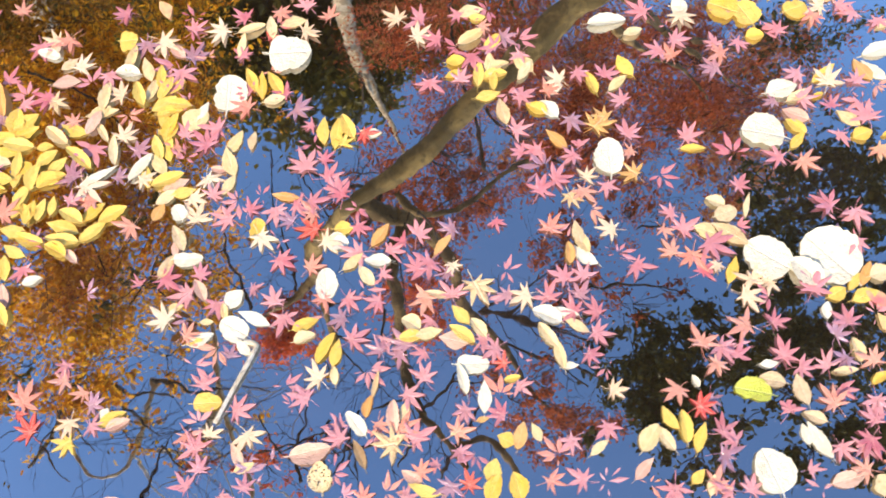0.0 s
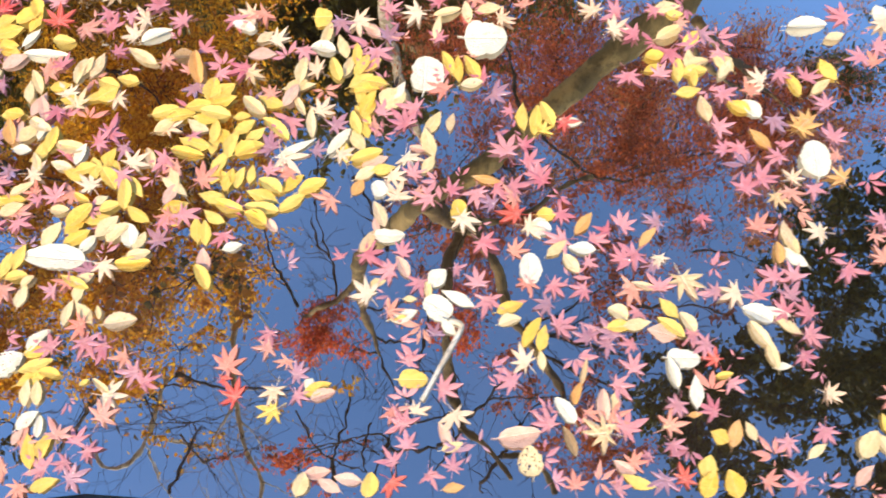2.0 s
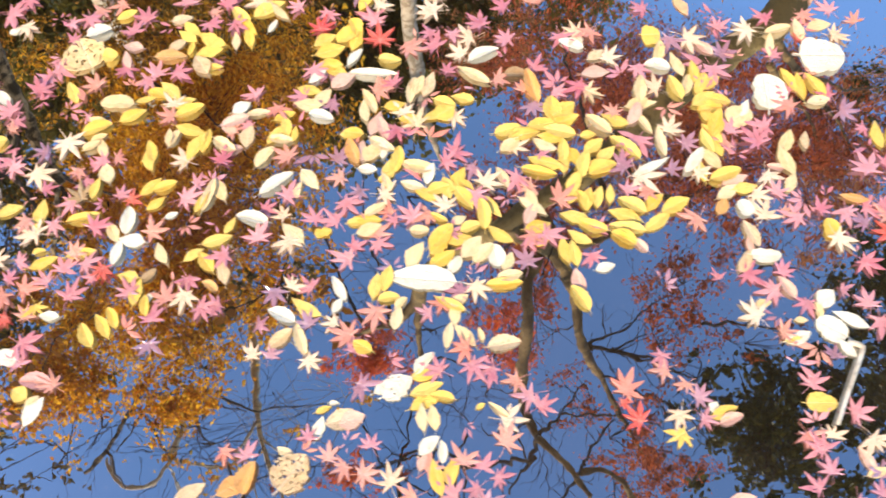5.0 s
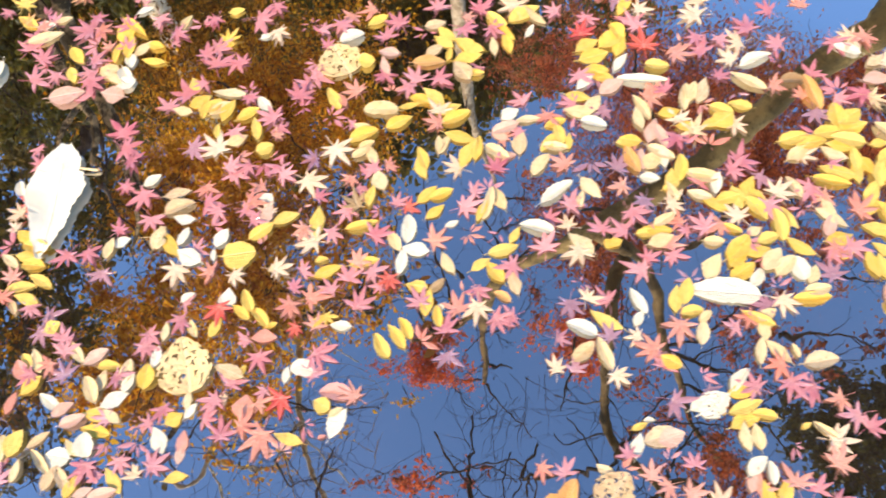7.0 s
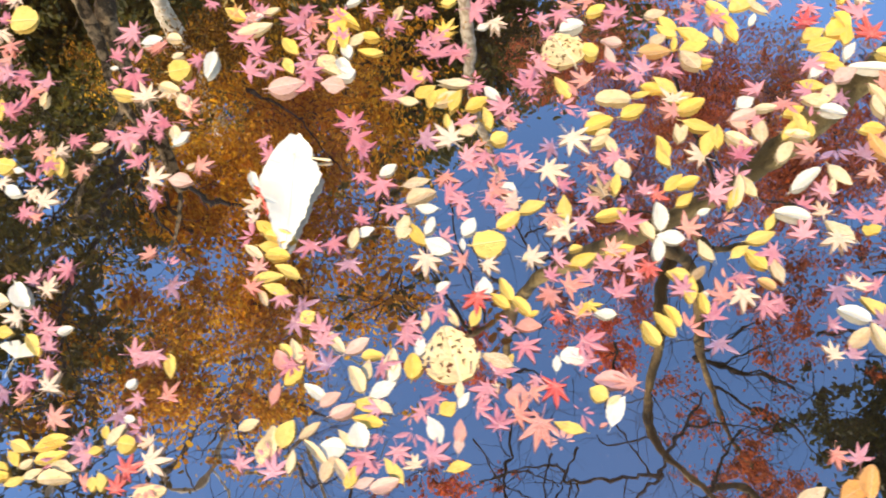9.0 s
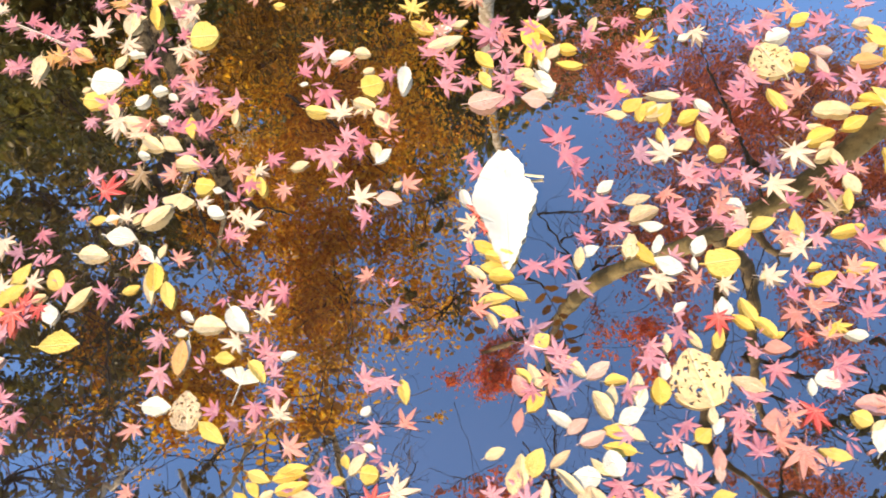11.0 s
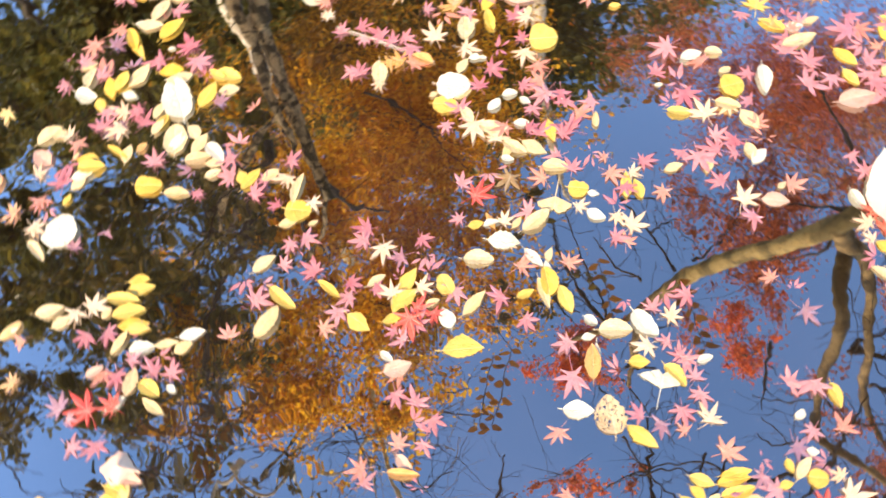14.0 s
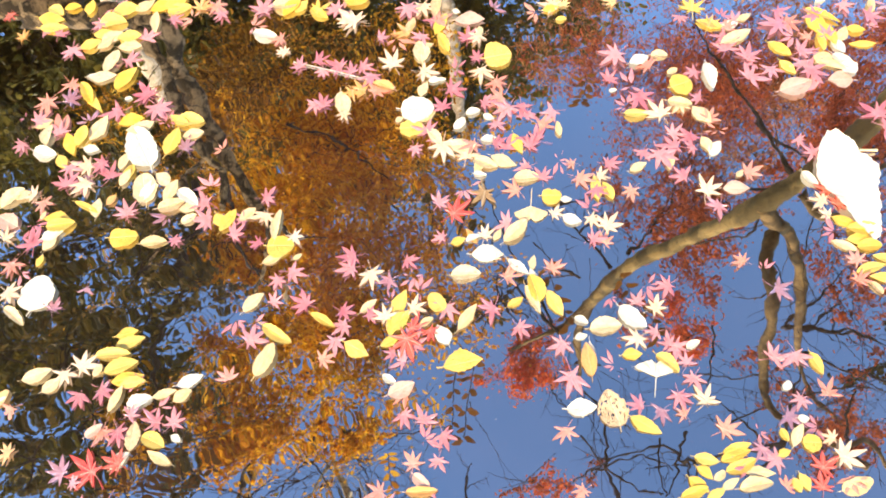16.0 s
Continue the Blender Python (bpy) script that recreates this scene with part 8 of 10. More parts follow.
maple(PINK, -0.717, 2.010, 0.049, 241)
maple(PURPLE, -0.741, 1.862, 0.051, 225)
maple(PINK, -0.506, 1.795, 0.038, 17)
maple(PINK, -0.401, 1.989, 0.048, 57)
maple(PINK, -0.347, 1.931, 0.045, 131)
maple(PEACH, -0.612, 1.717, 0.047, 71)
maple(SALMON, -0.727, 1.666, 0.039, 40)
maple(PINK, -0.516, 1.501, 0.049, 267)
maple(PINK, -0.361, 1.846, 0.051, 152)
maple(PINK, -1.543, 1.381, 0.05, 38)
maple(PINK, -1.742, 1.287, 0.039, 278)
maple(PURPLE, -1.546, 1.414, 0.044, 105)
maple(PURPLE, -0.589, 1.310, 0.049, 159)
broad(TAN, -0.936, 1.062, 0.075, 0.066, 40, torn=True)
broad(WHITE, -0.737, 1.163, 0.062, 0.045, 20, torn=True)
leaflet(ORANGE, -1.036, 1.063, 0.06, 0.03, 15)
leaflet(ORANGE, -1.009, 1.071, 0.055, 0.03, 60)
leaflet(TAN, -1.109, 1.068, 0.06, 0.028, 20)
leaflet(TAN, -0.838, 1.131, 0.062, 0.032, 5)
maple(PINK, -1.666, 2.306, 0.041, 52)
maple(PINK, -1.362, 2.218, 0.048, 245)
maple(PINK, -1.341, 1.935, 0.04, 34)
maple(PINK, -1.394, 1.896, 0.038, 281)
maple(PINK, -1.243, 1.606, 0.051, 30)
leaflet(WHITE, -1.656, 2.281, 0.04, 0.017, 17)
maple(PINK, -0.471, 1.888, 0.041, 274)
maple(SALMON, -0.360, 1.712, 0.043, 88)
maple(PINK, -0.643, 1.479, 0.05, 134)
maple(PINK, -0.581, 1.432, 0.041, 13)
maple(PINK, -0.370, 1.623, 0.05, 133)
leaflet(YELLOW, -0.602, 1.696, 0.05, 0.022, 345)
leaflet(YELLOW, -0.728, 1.691, 0.039, 0.017, 346)
leaflet(CREAM, -0.901, 1.683, 0.056, 0.024, 41)
maple(SALMON, -1.121, 1.425, 0.049, 99)
maple(PINK, -0.558, 1.399, 0.04, 148)
maple(SALMON, -0.605, 1.206, 0.047, 190)
maple(PINK, -0.741, 1.217, 0.039, 310)
maple(SALMON, -0.628, 1.296, 0.043, 198)
maple(PINK, -1.700, 2.184, 0.045, 91)
maple(PINK, -1.446, 2.009, 0.041, 143)
maple(PINK, -1.715, 1.835, 0.039, 280)
maple(PINK, -2.182, 1.565, 0.05, 3)
maple(PURPLE, -2.213, 1.458, 0.051, 293)
maple(PINK, -2.269, 1.397, 0.048, 159)
maple(SALMON, -2.172, 1.325, 0.05, 260)
maple(PINK, -1.897, 1.476, 0.041, 216)
maple(PINK, -1.784, 1.272, 0.046, 220)
maple(PINK, -2.323, 1.400, 0.044, 119)
maple(PINK, -3.091, 2.208, 0.042, 22)
maple(PINK, -2.207, 2.066, 0.039, 236)
maple(PINK, -2.539, 2.015, 0.047, 143)
maple(PINK, 0.851, 0.781, 0.041, 52)
maple(SALMON, 0.711, 1.157, 0.048, 245)
maple(SALMON, 0.274, 0.751, 0.040, 34)
maple(SALMON, 0.629, 0.626, 0.038, 281)
maple(SALMON, 0.351, 0.797, 0.051, 30)
for name, (colour, _, vs, fs) in MANY.items():
    noun = name.replace("_", " ")
    tagged(new("fallen_leaves", mesh_of("fallen_leaves", vs, fs, [colour])), f"many more {noun.replace('leaf', 'leaves')} floating on the pond", "leaves", kind="stuff")
big_leaf(-1.882, 1.706, 0.259, 0.124, 78)
floating_twig([(0.037, 1.059), (0.055, 1.048), (0.050, 1.035), (0.003, 0.981), (-0.040, 0.931)], 0.0045)
floating_twig([(-2.850, 2.606), (-2.758, 2.533), (-2.648, 2.438)], 0.0012)


# loose leaves farther out on the pond
REACH = (-3.610, 1.266)


def outer_leaves():
    r = random.Random(11)
    verts, faces = [], []
    shapes = []
    for me, _ in (*MAPLES[:4], *LEAFLETS[:4]):
        shapes.append(([tuple(v.co) for v in me.vertices], [tuple(p.vertices) for p in me.polygons]))
    for _ in range(1500):
        x, y = r.uniform(-5.6, 2.8), r.uniform(0.3, 3.1)
        top = float(np.interp(x, (-3.514, -2.449, -2.290, -1.206, -0.284, 0.099, 0.595, 1.393), (3.152, 2.669, 2.504, 2.204, 1.932, 1.790, 1.694, 1.425)))
        low = float(np.interp(x, (-3.642, -3.126, -2.463, -1.385, -0.511, -0.138, 0.295, 0.916), (1.819, 1.495, 1.360, 1.144, 0.894, 0.787, 0.691, 0.503)))
        if (low < y < top and REACH[0] < x < REACH[1] - 0.3 * (y < 0.8)) or y < kerb_line(x) + 0.05 or (y < low and r.random() < 0.75):
            continue
        i = r.randrange(8)
        vs, fs = shapes[i]
        k, a, s = len(verts), r.uniform(0, 6.3), r.uniform(0.042, 0.06)
        wide = s if i < 4 else s * 0.45
        for p in vs:
            px, py = p[0] * s, p[1] * wide
            verts.append((x + px * math.cos(a) - py * math.sin(a), y + px * math.sin(a) + py * math.cos(a), 0.0015 + 0.0008 * (k % 7) + p[2] * s * 0.6))
        faces += [tuple(k + q for q in f) for f in fs]
    tagged(new("fallen_leaves", mesh_of("fallen_leaves", verts, faces, [MIXED])), "scattered pink and yellow leaves floating farther out", "leaves", kind="stuff")


outer_leaves()


# ---- trees round the pond ----
def tree(name, foot, label, category):
    ob = new(name)
    ob.location = (*foot, 0.05)
    bpy.context.view_layer.update()
    return tagged(ob, label, category, "trees round the pond")


def limb(owner, name, bark, spine):
    thick = name == "trunk"
    if name == "twig" and bark != BARK_PALE:
        bark = TWIG
    if name == "branch" and bark == BARK_WARM:
        bark = BARK_LIMB
    verts, faces = tube([Vector(p) for p in spine], 12 if thick else 7, 0.03 if thick else 0.05, len(spine), 0.0 if thick else 0.1 if name == "branch" else 0.9)
    x, y, z = owner.location
    part(name, mesh_of(name, [(v[0] - x, v[1] - y, v[2] - z) for v in verts], faces, [bark]), owner).matrix_parent_inverse = Matrix()
    if not thick and spine[0][2] < 20 and len(spine) > 2:
        shoots(owner, spine, TWIG if name == "branch" else bark)


def hair(verts, faces, spine):
    """Adds a thin three-sided stem through points of x, y, z and radius."""
    k = len(verts)
    for x, y, z, w in spine:
        verts += [(x + w, y, z), (x - 0.5 * w, y + 0.8 * w, z), (x - 0.5 * w, y - 0.8 * w, z + 0.3 * w)]
    for i in range(len(spine) - 1):
        for j in range(3):
            o = (j + 1) % 3
            faces.append((k + 3 * i + j, k + 3 * i + o, k + 3 * i + 3 + o, k + 3 * i + 3 + j))


def shoots(owner, spine, bark):
    """Angular side shoots along a bare limb, each with a few shoots of its own."""
    r = random.Random(int(abs(spine[0][0] * 811 + spine[0][1] * 173 + spine[-1][2] * 57) * 10))
    pts = [Vector(p) for p in spine]
    total = sum((b - a).to_3d().length for a, b in zip(pts, pts[1:]))
    verts, faces = [], []

    def grow(p, way, length, thick, depth):
        bits, q, d = [], p.copy(), way.copy()
        n = 5
        for i in range(n + 1):
            bits.append((*q, max(thick * (1 - 0.14 * i), 0.0016)))
            if depth and i in (1, 2, 3, 4) and r.random() < 0.5:
                turn = Vector((r.gauss(0, 1), r.gauss(0, 1), r.gauss(0, 0.5)))
                turn = (turn - d * turn.dot(d)).normalized()
                grow(q.copy(), (d + turn * r.uniform(0.6, 1.2)).normalized(), length * r.uniform(0.3, 0.6), thick * 0.6, depth - 1)
            d = (d + Vector((r.gauss(0, 0.22), r.gauss(0, 0.22), r.gauss(0, 0.12)))).normalized()
            q = q + d * length / n
        hair(verts, faces, bits)

    count = max(2, min(5, int(total / 0.3)))
    for i in range(count):
        u = (i + r.uniform(0.3, 0.9)) / count * (len(pts) - 1) * 0.98
        k = min(int(u), len(pts) - 2)
        here, along = pts[k].lerp(pts[k + 1], u - k), (pts[k + 1] - pts[k]).to_3d().normalized()
        out = Vector((r.gauss(0, 1), r.gauss(0, 1), r.gauss(0, 0.4)))
        out = (out - along * out.dot(along)).normalized()
        grow(here.to_3d() - owner.location, (along * r.uniform(0.5, 1.0) + out).normalized(), r.uniform(0.25, 0.5) * min(total, 1.6), min(max(here[3] * 0.42, 0.0032), 0.008), 1)
    part("fine_twigs", mesh_of("fine_twigs", verts, faces, [bark], False), owner).matrix_parent_inverse = Matrix()


def clump(owner, centre, radii, count, size, colour):
    """A cloud of separate leaves on thin twigs, uneven and with gaps."""
    r = np.random.RandomState(int(abs(centre[0] * 131 + centre[1] * 17 + centre[2] * 7) * 10) % 100000)
    boughs = r.normal(0, 0.44, (max(8, count // 380), 3))
    on = r.randint(0, len(boughs), max(4, count // 36))
    seeds = boughs[on] + r.normal(0, 0.20, (len(on), 3))
    pos = seeds[r.randint(0, len(seeds), count)] + r.normal(0, 0.085, (count, 3)) * r.choice((0.5, 1.0, 1.9), (count, 1))
    pos = np.array(centre) - np.array(owner.location) + pos * np.array(radii)
    way = r.normal(0, 1, (count, 3))
    way[:, 2] *= 0.7
    way /= np.linalg.norm(way, axis=1)[:, None]
    up = r.normal(0, 0.6, (count, 3)) + np.array((0, 0, 1.0))
    side = np.cross(way, up)
    side /= np.linalg.norm(side, axis=1)[:, None]
    half = size * r.uniform(0.6, 1.15, (count, 1)) * 0.5
    droop = np.cross(side, way) * half * 0.25
    ring = [pos - way * half, pos - way * half * 0.3 + side * half * 0.62 - droop, pos + way * half * 0.45 + side * half * 0.42 - droop, pos + way * half,
            pos + way * half * 0.45 - side * half * 0.42 - droop, pos - way * half * 0.3 - side * half * 0.62 - droop]
    quad = np.stack(ring, 1).reshape(-1, 3)
    k = np.arange(count)[:, None] * 6
    faces = [tuple(f) for f in np.concatenate([k + np.array((0, 1, 2, 3)), k + np.array((0, 3, 4, 5))]).tolist()]
    verts = quad.tolist()
    leafy = len(faces)
    middle = np.array(centre) - np.array(owner.location)
    ways = [(middle * 0, q, size * 0.13) for q in boughs] + [(boughs[i], q, size * 0.06) for i, q in list(zip(on, seeds))[: max(3, len(seeds) * 2 // 3)]]
    for start, stop, w in ways:
        bend = 0.5 * (start + stop) + r.normal(0, 0.07, 3)
        k = len(verts)
        for q, wide in ((start, w), (bend, 0.8 * w), (stop, 0.5 * w)):
            p = middle + q * np.array(radii)
            verts += [(p + np.array((wide, 0, 0))).tolist(), (p + np.array((-wide * 0.5, wide * 0.8, 0))).tolist(), (p + np.array((-wide * 0.5, -wide * 0.8, 0.2 * wide))).tolist()]
        for u in (0, 3):
            for v in range(3):
                c = (v + 1) % 3
                faces.append((k + u + v, k + u + c, k + u + 3 + c, k + u + 3 + v))
    me = mesh_of("crown", verts, faces, [colour, TWIG], False)
    me.polygons.foreach_set("material_index", [0] * leafy + [1] * (len(faces) - leafy))
    part("crown", me, owner).matrix_parent_inverse = Matrix()


def spray(owner, centre, radii, count, thick, bark):
    """Fine bare twigs, each a crooked hair-thin stem with a side shoot."""
    r = random.Random(int(abs(centre[0] * 91 + centre[1] * 37 + centre[2] * 11) * 10))
    verts, faces = [], []
    middle = Vector(centre) - owner.location
    lean = Vector((r.uniform(-1, 1), r.uniform(-1, 0.4), r.uniform(0, 0.8))).normalized()
    for _ in range(count):
        p = middle + Vector(tuple(r.gauss(0, 0.5) * q for q in radii))
        way = (lean + Vector((r.gauss(0, 0.6), r.gauss(0, 0.6), r.gauss(0, 0.4)))).normalized()
        step = max(radii) * r.uniform(0.12, 0.3)
        for shoot in range(2):
            spine, q, d = [], p.copy(), way.copy()
            for i in range(5):
                spine.append(Vector((*q, thick * (1 - 0.17 * i) * (0.7 if shoot else 1))))
                d = (d + Vector((r.gauss(0, 0.25), r.gauss(0, 0.25), r.gauss(0, 0.15)))).normalized()
                q = q + d * step * (0.55 if shoot else 1)
            hair(verts, faces, spine)
            p, way = spine[2].to_3d(), (way + Vector((r.gauss(0, 0.8), r.gauss(0, 0.8), 0.1))).normalized()
    part("fine_twigs", mesh_of("fine_twigs", verts, faces, [bark], False), owner).matrix_parent_inverse = Matrix()


def sprig(owner, spine, size, colour):
    """A feathered leaf: a thin stem with pairs of small leaflets along it."""
    pts = [Vector(p) - owner.location for p in spine]
    verts, faces = tube([Vector((*p, 0.003)) for p in pts], 5)
    stem, r = len(faces), random.Random(len(spine))
    steps = 5
    for i in range(steps + 1):
        u = i / steps * (len(pts) - 1)
        k = min(int(u), len(pts) - 2)
        u = min(u + r.uniform(-0.08, 0.08), len(pts) - 1.001) if i else u
        p, way = pts[k].lerp(pts[k + 1], u - k), (pts[k + 1] - pts[k]).normalized()
        out = way.cross(Vector((0, 0, 1))).normalized()
        for sign in (-1, 1):
            d = (out * sign + way * r.uniform(0.1, 0.5) + Vector((0, 0, r.uniform(-0.2, 0.2)))).normalized()
            p2 = p + way * size * (0.35 if sign > 0 else 0)
            w, l, n = way * size * r.uniform(0.24, 0.36), d * size * r.uniform(0.75, 1.35), len(verts)
            verts += [p2, p2 + l * 0.3 + w, p2 + l * 0.75 + w * 0.7, p2 + l, p2 + l * 0.75 - w * 0.7, p2 + l * 0.3 - w]
            faces += [(n, n + 1, n + 2, n + 3), (n, n + 3, n + 4, n + 5)]
    me = mesh_of("leaf_sprig", verts, faces, [colour, TWIG])
    me.polygons.foreach_set("material_index", [1] * stem + [0] * (len(faces) - stem))
    part("leaf_sprig", me, owner).matrix_parent_inverse = Matrix()


# the red maple that leans over the pond from the far bank
TREE = tree("maple_tree", (4.56, 6.55), "leaning grey-barked maple with crimson autumn leaves on the bank", "maple tree")
BARK = BARK_WARM
limb(TREE, "trunk", BARK, [(4.56, 6.55, 0.00, 0.35), (4.45, 6.20, 1.17, 0.218), (3.74, 5.50, 2.46, 0.176), (2.53, 4.26, 3.28, 0.129), (2.23, 4.12, 3.45, 0.120), (1.97, 4.05, 3.57, 0.112), (1.60, 3.91, 3.74, 0.103), (1.20, 3.73, 3.86, 0.094), (0.83, 3.61, 4.09, 0.087), (0.45, 3.58, 4.33, 0.081), (0.17, 3.63, 4.68, 0.077), (-0.11, 3.99, 5.79, 0.081), (-0.40, 4.28, 6.79, 0.080), (-0.57, 4.50, 8.07, 0.079)])
limb(TREE, "branch", BARK, [(-0.56, 4.53, 8.07, 0.055), (-0.87, 4.47, 8.48, 0.047), (-1.16, 4.49, 8.66, 0.039), (-1.58, 4.79, 9.71, 0.032)])
limb(TREE, "branch", BARK, [(-0.56, 4.51, 8.07, 0.060), (-0.66, 4.44, 9.24, 0.052), (-0.67, 4.25, 9.83, 0.039), (-0.69, 4.15, 10.41, 0.030)])
limb(TREE, "twig", BARK, [(-0.69, 4.37, 10.18, 0.034), (-0.47, 4.39, 10.47, 0.026), (-0.21, 4.37, 10.76, 0.015)])
limb(TREE, "twig", BARK, [(-0.67, 4.49, 9.13, 0.022), (-0.40, 4.53, 9.24, 0.015), (-0.08, 4.56, 9.36, 0.009)])
limb(TREE, "twig", BARK, [(-0.69, 4.21, 10.53, 0.021), (-0.52, 3.84, 10.76, 0.016), (-0.25, 3.51, 11.00, 0.011), (-0.16, 3.34, 11.23, 0.007)])
limb(TREE, "twig", BARK, [(-0.72, 4.24, 10.53, 0.021), (-1.07, 4.42, 10.69, 0.016), (-1.01, 4.12, 10.84, 0.011), (-0.86, 3.84, 11.00, 0.007)])
limb(TREE, "twig", BARK, [(0.48, 3.73, 4.68, 0.020), (0.24, 3.58, 5.03, 0.014), (-0.06, 3.76, 5.38, 0.009)])
limb(TREE, "twig", BARK, [(0.40, 3.60, 4.45, 0.020), (0.22, 3.93, 4.80, 0.012), (0.10, 4.11, 5.15, 0.006)])
limb(TREE, "twig", BARK, [(0.84, 3.79, 4.45, 0.020), (0.99, 3.86, 4.80, 0.011), (1.17, 3.88, 5.15, 0.004)])
limb(TREE, "twig", BARK, [(0.85, 3.82, 4.45, 0.018), (0.92, 3.88, 4.80, 0.010), (1.00, 3.84, 5.15, 0.004)])
limb(TREE, "twig", BARK, [(0.87, 3.81, 4.45, 0.018), (1.14, 3.92, 4.80, 0.010), (1.40, 4.10, 5.15, 0.004)])
limb(TREE, "branch", BARK, [(0.55, 3.53, 4.45, 0.039), (0.66, 3.35, 4.59, 0.034), (0.92, 3.35, 4.73, 0.030), (1.26, 3.49, 4.87, 0.026), (1.60, 3.72, 5.01, 0.027), (1.86, 3.81, 5.15, 0.021)])
limb(TREE, "twig", BARK, [(0.65, 3.28, 4.45, 0.017), (0.76, 3.31, 4.80, 0.011), (0.79, 3.28, 5.15, 0.005)])
limb(TREE, "branch", BARK, [(0.24, 3.58, 4.50, 0.076), (0.52, 3.57, 5.03, 0.076), (0.62, 3.65, 5.26, 0.069), (0.40, 3.35, 5.26, 0.062), (0.33, 3.09, 5.38, 0.057), (0.29, 2.94, 5.56, 0.053), (0.20, 2.64, 6.14, 0.050), (0.21, 2.35, 6.55, 0.047), (0.25, 2.10, 6.43, 0.040)])
limb(TREE, "branch", BARK, [(0.22, 2.10, 6.32, 0.040), (0.35, 1.89, 6.20, 0.034), (0.43, 1.71, 6.08, 0.029), (0.52, 1.48, 5.97, 0.029)])
limb(TREE, "twig", BARK, [(0.21, 2.08, 6.32, 0.027), (0.07, 1.93, 6.55, 0.020), (-0.13, 1.79, 6.79, 0.011)])
limb(TREE, "twig", BARK, [(0.15, 1.98, 6.43, 0.027), (-0.17, 2.06, 6.79, 0.023), (-0.58, 2.18, 7.14, 0.019), (-0.60, 2.40, 7.49, 0.016), (-1.11, 2.56, 7.84, 0.012), (-1.65, 2.52, 8.19, 0.009)])
limb(TREE, "twig", BARK, [(-0.58, 2.18, 7.14, 0.017), (-0.63, 2.05, 7.25, 0.012), (-0.61, 1.86, 7.37, 0.007)])
limb(TREE, "twig", BARK, [(0.22, 2.11, 6.32, 0.027), (0.58, 2.39, 6.67, 0.017), (0.98, 2.69, 7.02, 0.009)])
limb(TREE, "twig", BARK, [(0.58, 2.38, 6.67, 0.014), (1.01, 2.32, 6.86, 0.011), (1.44, 2.23, 7.06, 0.008), (1.67, 2.10, 7.25, 0.005)])
limb(TREE, "twig", BARK, [(0.24, 2.65, 6.43, 0.011), (0.08, 2.75, 6.73, 0.008), (-0.12, 2.93, 7.02, 0.005)])
limb(TREE, "twig", BARK, [(0.20, 2.32, 6.55, 0.014), (-0.22, 2.37, 6.73, 0.009), (-0.25, 2.53, 6.90, 0.005)])
limb(TREE, "branch", BARK, [(0.49, 3.55, 4.91, 0.071), (0.70, 3.52, 5.26, 0.062), (0.89, 3.35, 5.85, 0.059), (0.93, 3.12, 6.32, 0.054), (1.04, 3.04, 6.79, 0.049), (1.34, 2.96, 7.84, 0.045), (1.55, 2.74, 8.54, 0.038), (1.65, 2.48, 8.77, 0.029), (1.84, 2.12, 9.01, 0.023)])
limb(TREE, "twig", BARK, [(1.18, 3.25, 7.49, 0.026), (1.58, 3.17, 7.60, 0.019), (2.01, 3.28, 7.72, 0.009)])
limb(TREE, "twig", BARK, [(1.20, 3.22, 7.49, 0.028), (1.82, 3.02, 7.72, 0.018), (2.30, 2.76, 7.96, 0.010)])
limb(TREE, "twig", BARK, [(1.34, 2.89, 7.72, 0.029), (1.80, 2.61, 7.96, 0.019), (2.17, 2.22, 8.19, 0.012)])
limb(TREE, "twig", BARK, [(1.80, 2.61, 7.96, 0.026), (2.25, 2.35, 8.19, 0.016), (2.49, 1.87, 8.42, 0.008)])
limb(TREE, "branch", BARK, [(0.51, 1.70, 6.08, 0.029), (0.76, 1.69, 6.24, 0.027), (0.90, 1.53, 6.40, 0.029), (0.97, 1.33, 6.55, 0.026)])
limb(TREE, "twig", BARK, [(0.51, 1.70, 6.08, 0.023), (0.67, 1.89, 6.32, 0.016), (1.06, 2.18, 6.55, 0.010)])
limb(TREE, "twig", BARK, [(0.50, 1.69, 6.08, 0.025), (0.30, 1.57, 6.26, 0.016), (0.26, 1.47, 6.43, 0.009)])
limb(TREE, "twig", BARK, [(-0.53, 2.16, 7.14, 0.014), (-0.62, 1.79, 7.49, 0.007)])
limb(TREE, "twig", BARK, [(0.14, 2.08, 7.02, 0.014), (0.11, 2.43, 7.25, 0.010), (0.01, 2.80, 7.49, 0.007)])
limb(TREE, "twig", BARK, [(2.00, 5.55, 7.02, 0.023), (2.48, 4.77, 7.14, 0.018), (3.19, 4.69, 7.25, 0.015), (3.79, 4.89, 7.37, 0.011), (4.31, 4.79, 7.49, 0.008)])
limb(TREE, "twig", BARK, [(3.21, 3.55, 7.02, 0.019), (3.67, 3.52, 7.25, 0.013), (4.05, 3.40, 7.49, 0.008)])
limb(TREE, "twig", BARK, [(2.37, 3.05, 7.02, 0.027), (2.85, 3.02, 7.18, 0.020), (3.31, 2.88, 7.33, 0.015), (3.62, 2.72, 7.49, 0.009)])
limb(TREE, "twig", BARK, [(1.63, 4.47, 6.32, 0.029), (1.78, 6.01, 6.55, 0.021), (1.93, 6.92, 6.79, 0.013), (2.26, 7.62, 7.02, 0.007)])
limb(TREE, "twig", BARK, [(-0.32, 4.36, 6.55, 0.024), (0.10, 4.61, 6.79, 0.017), (0.62, 5.01, 7.02, 0.011), (1.38, 5.81, 7.25, 0.006)])
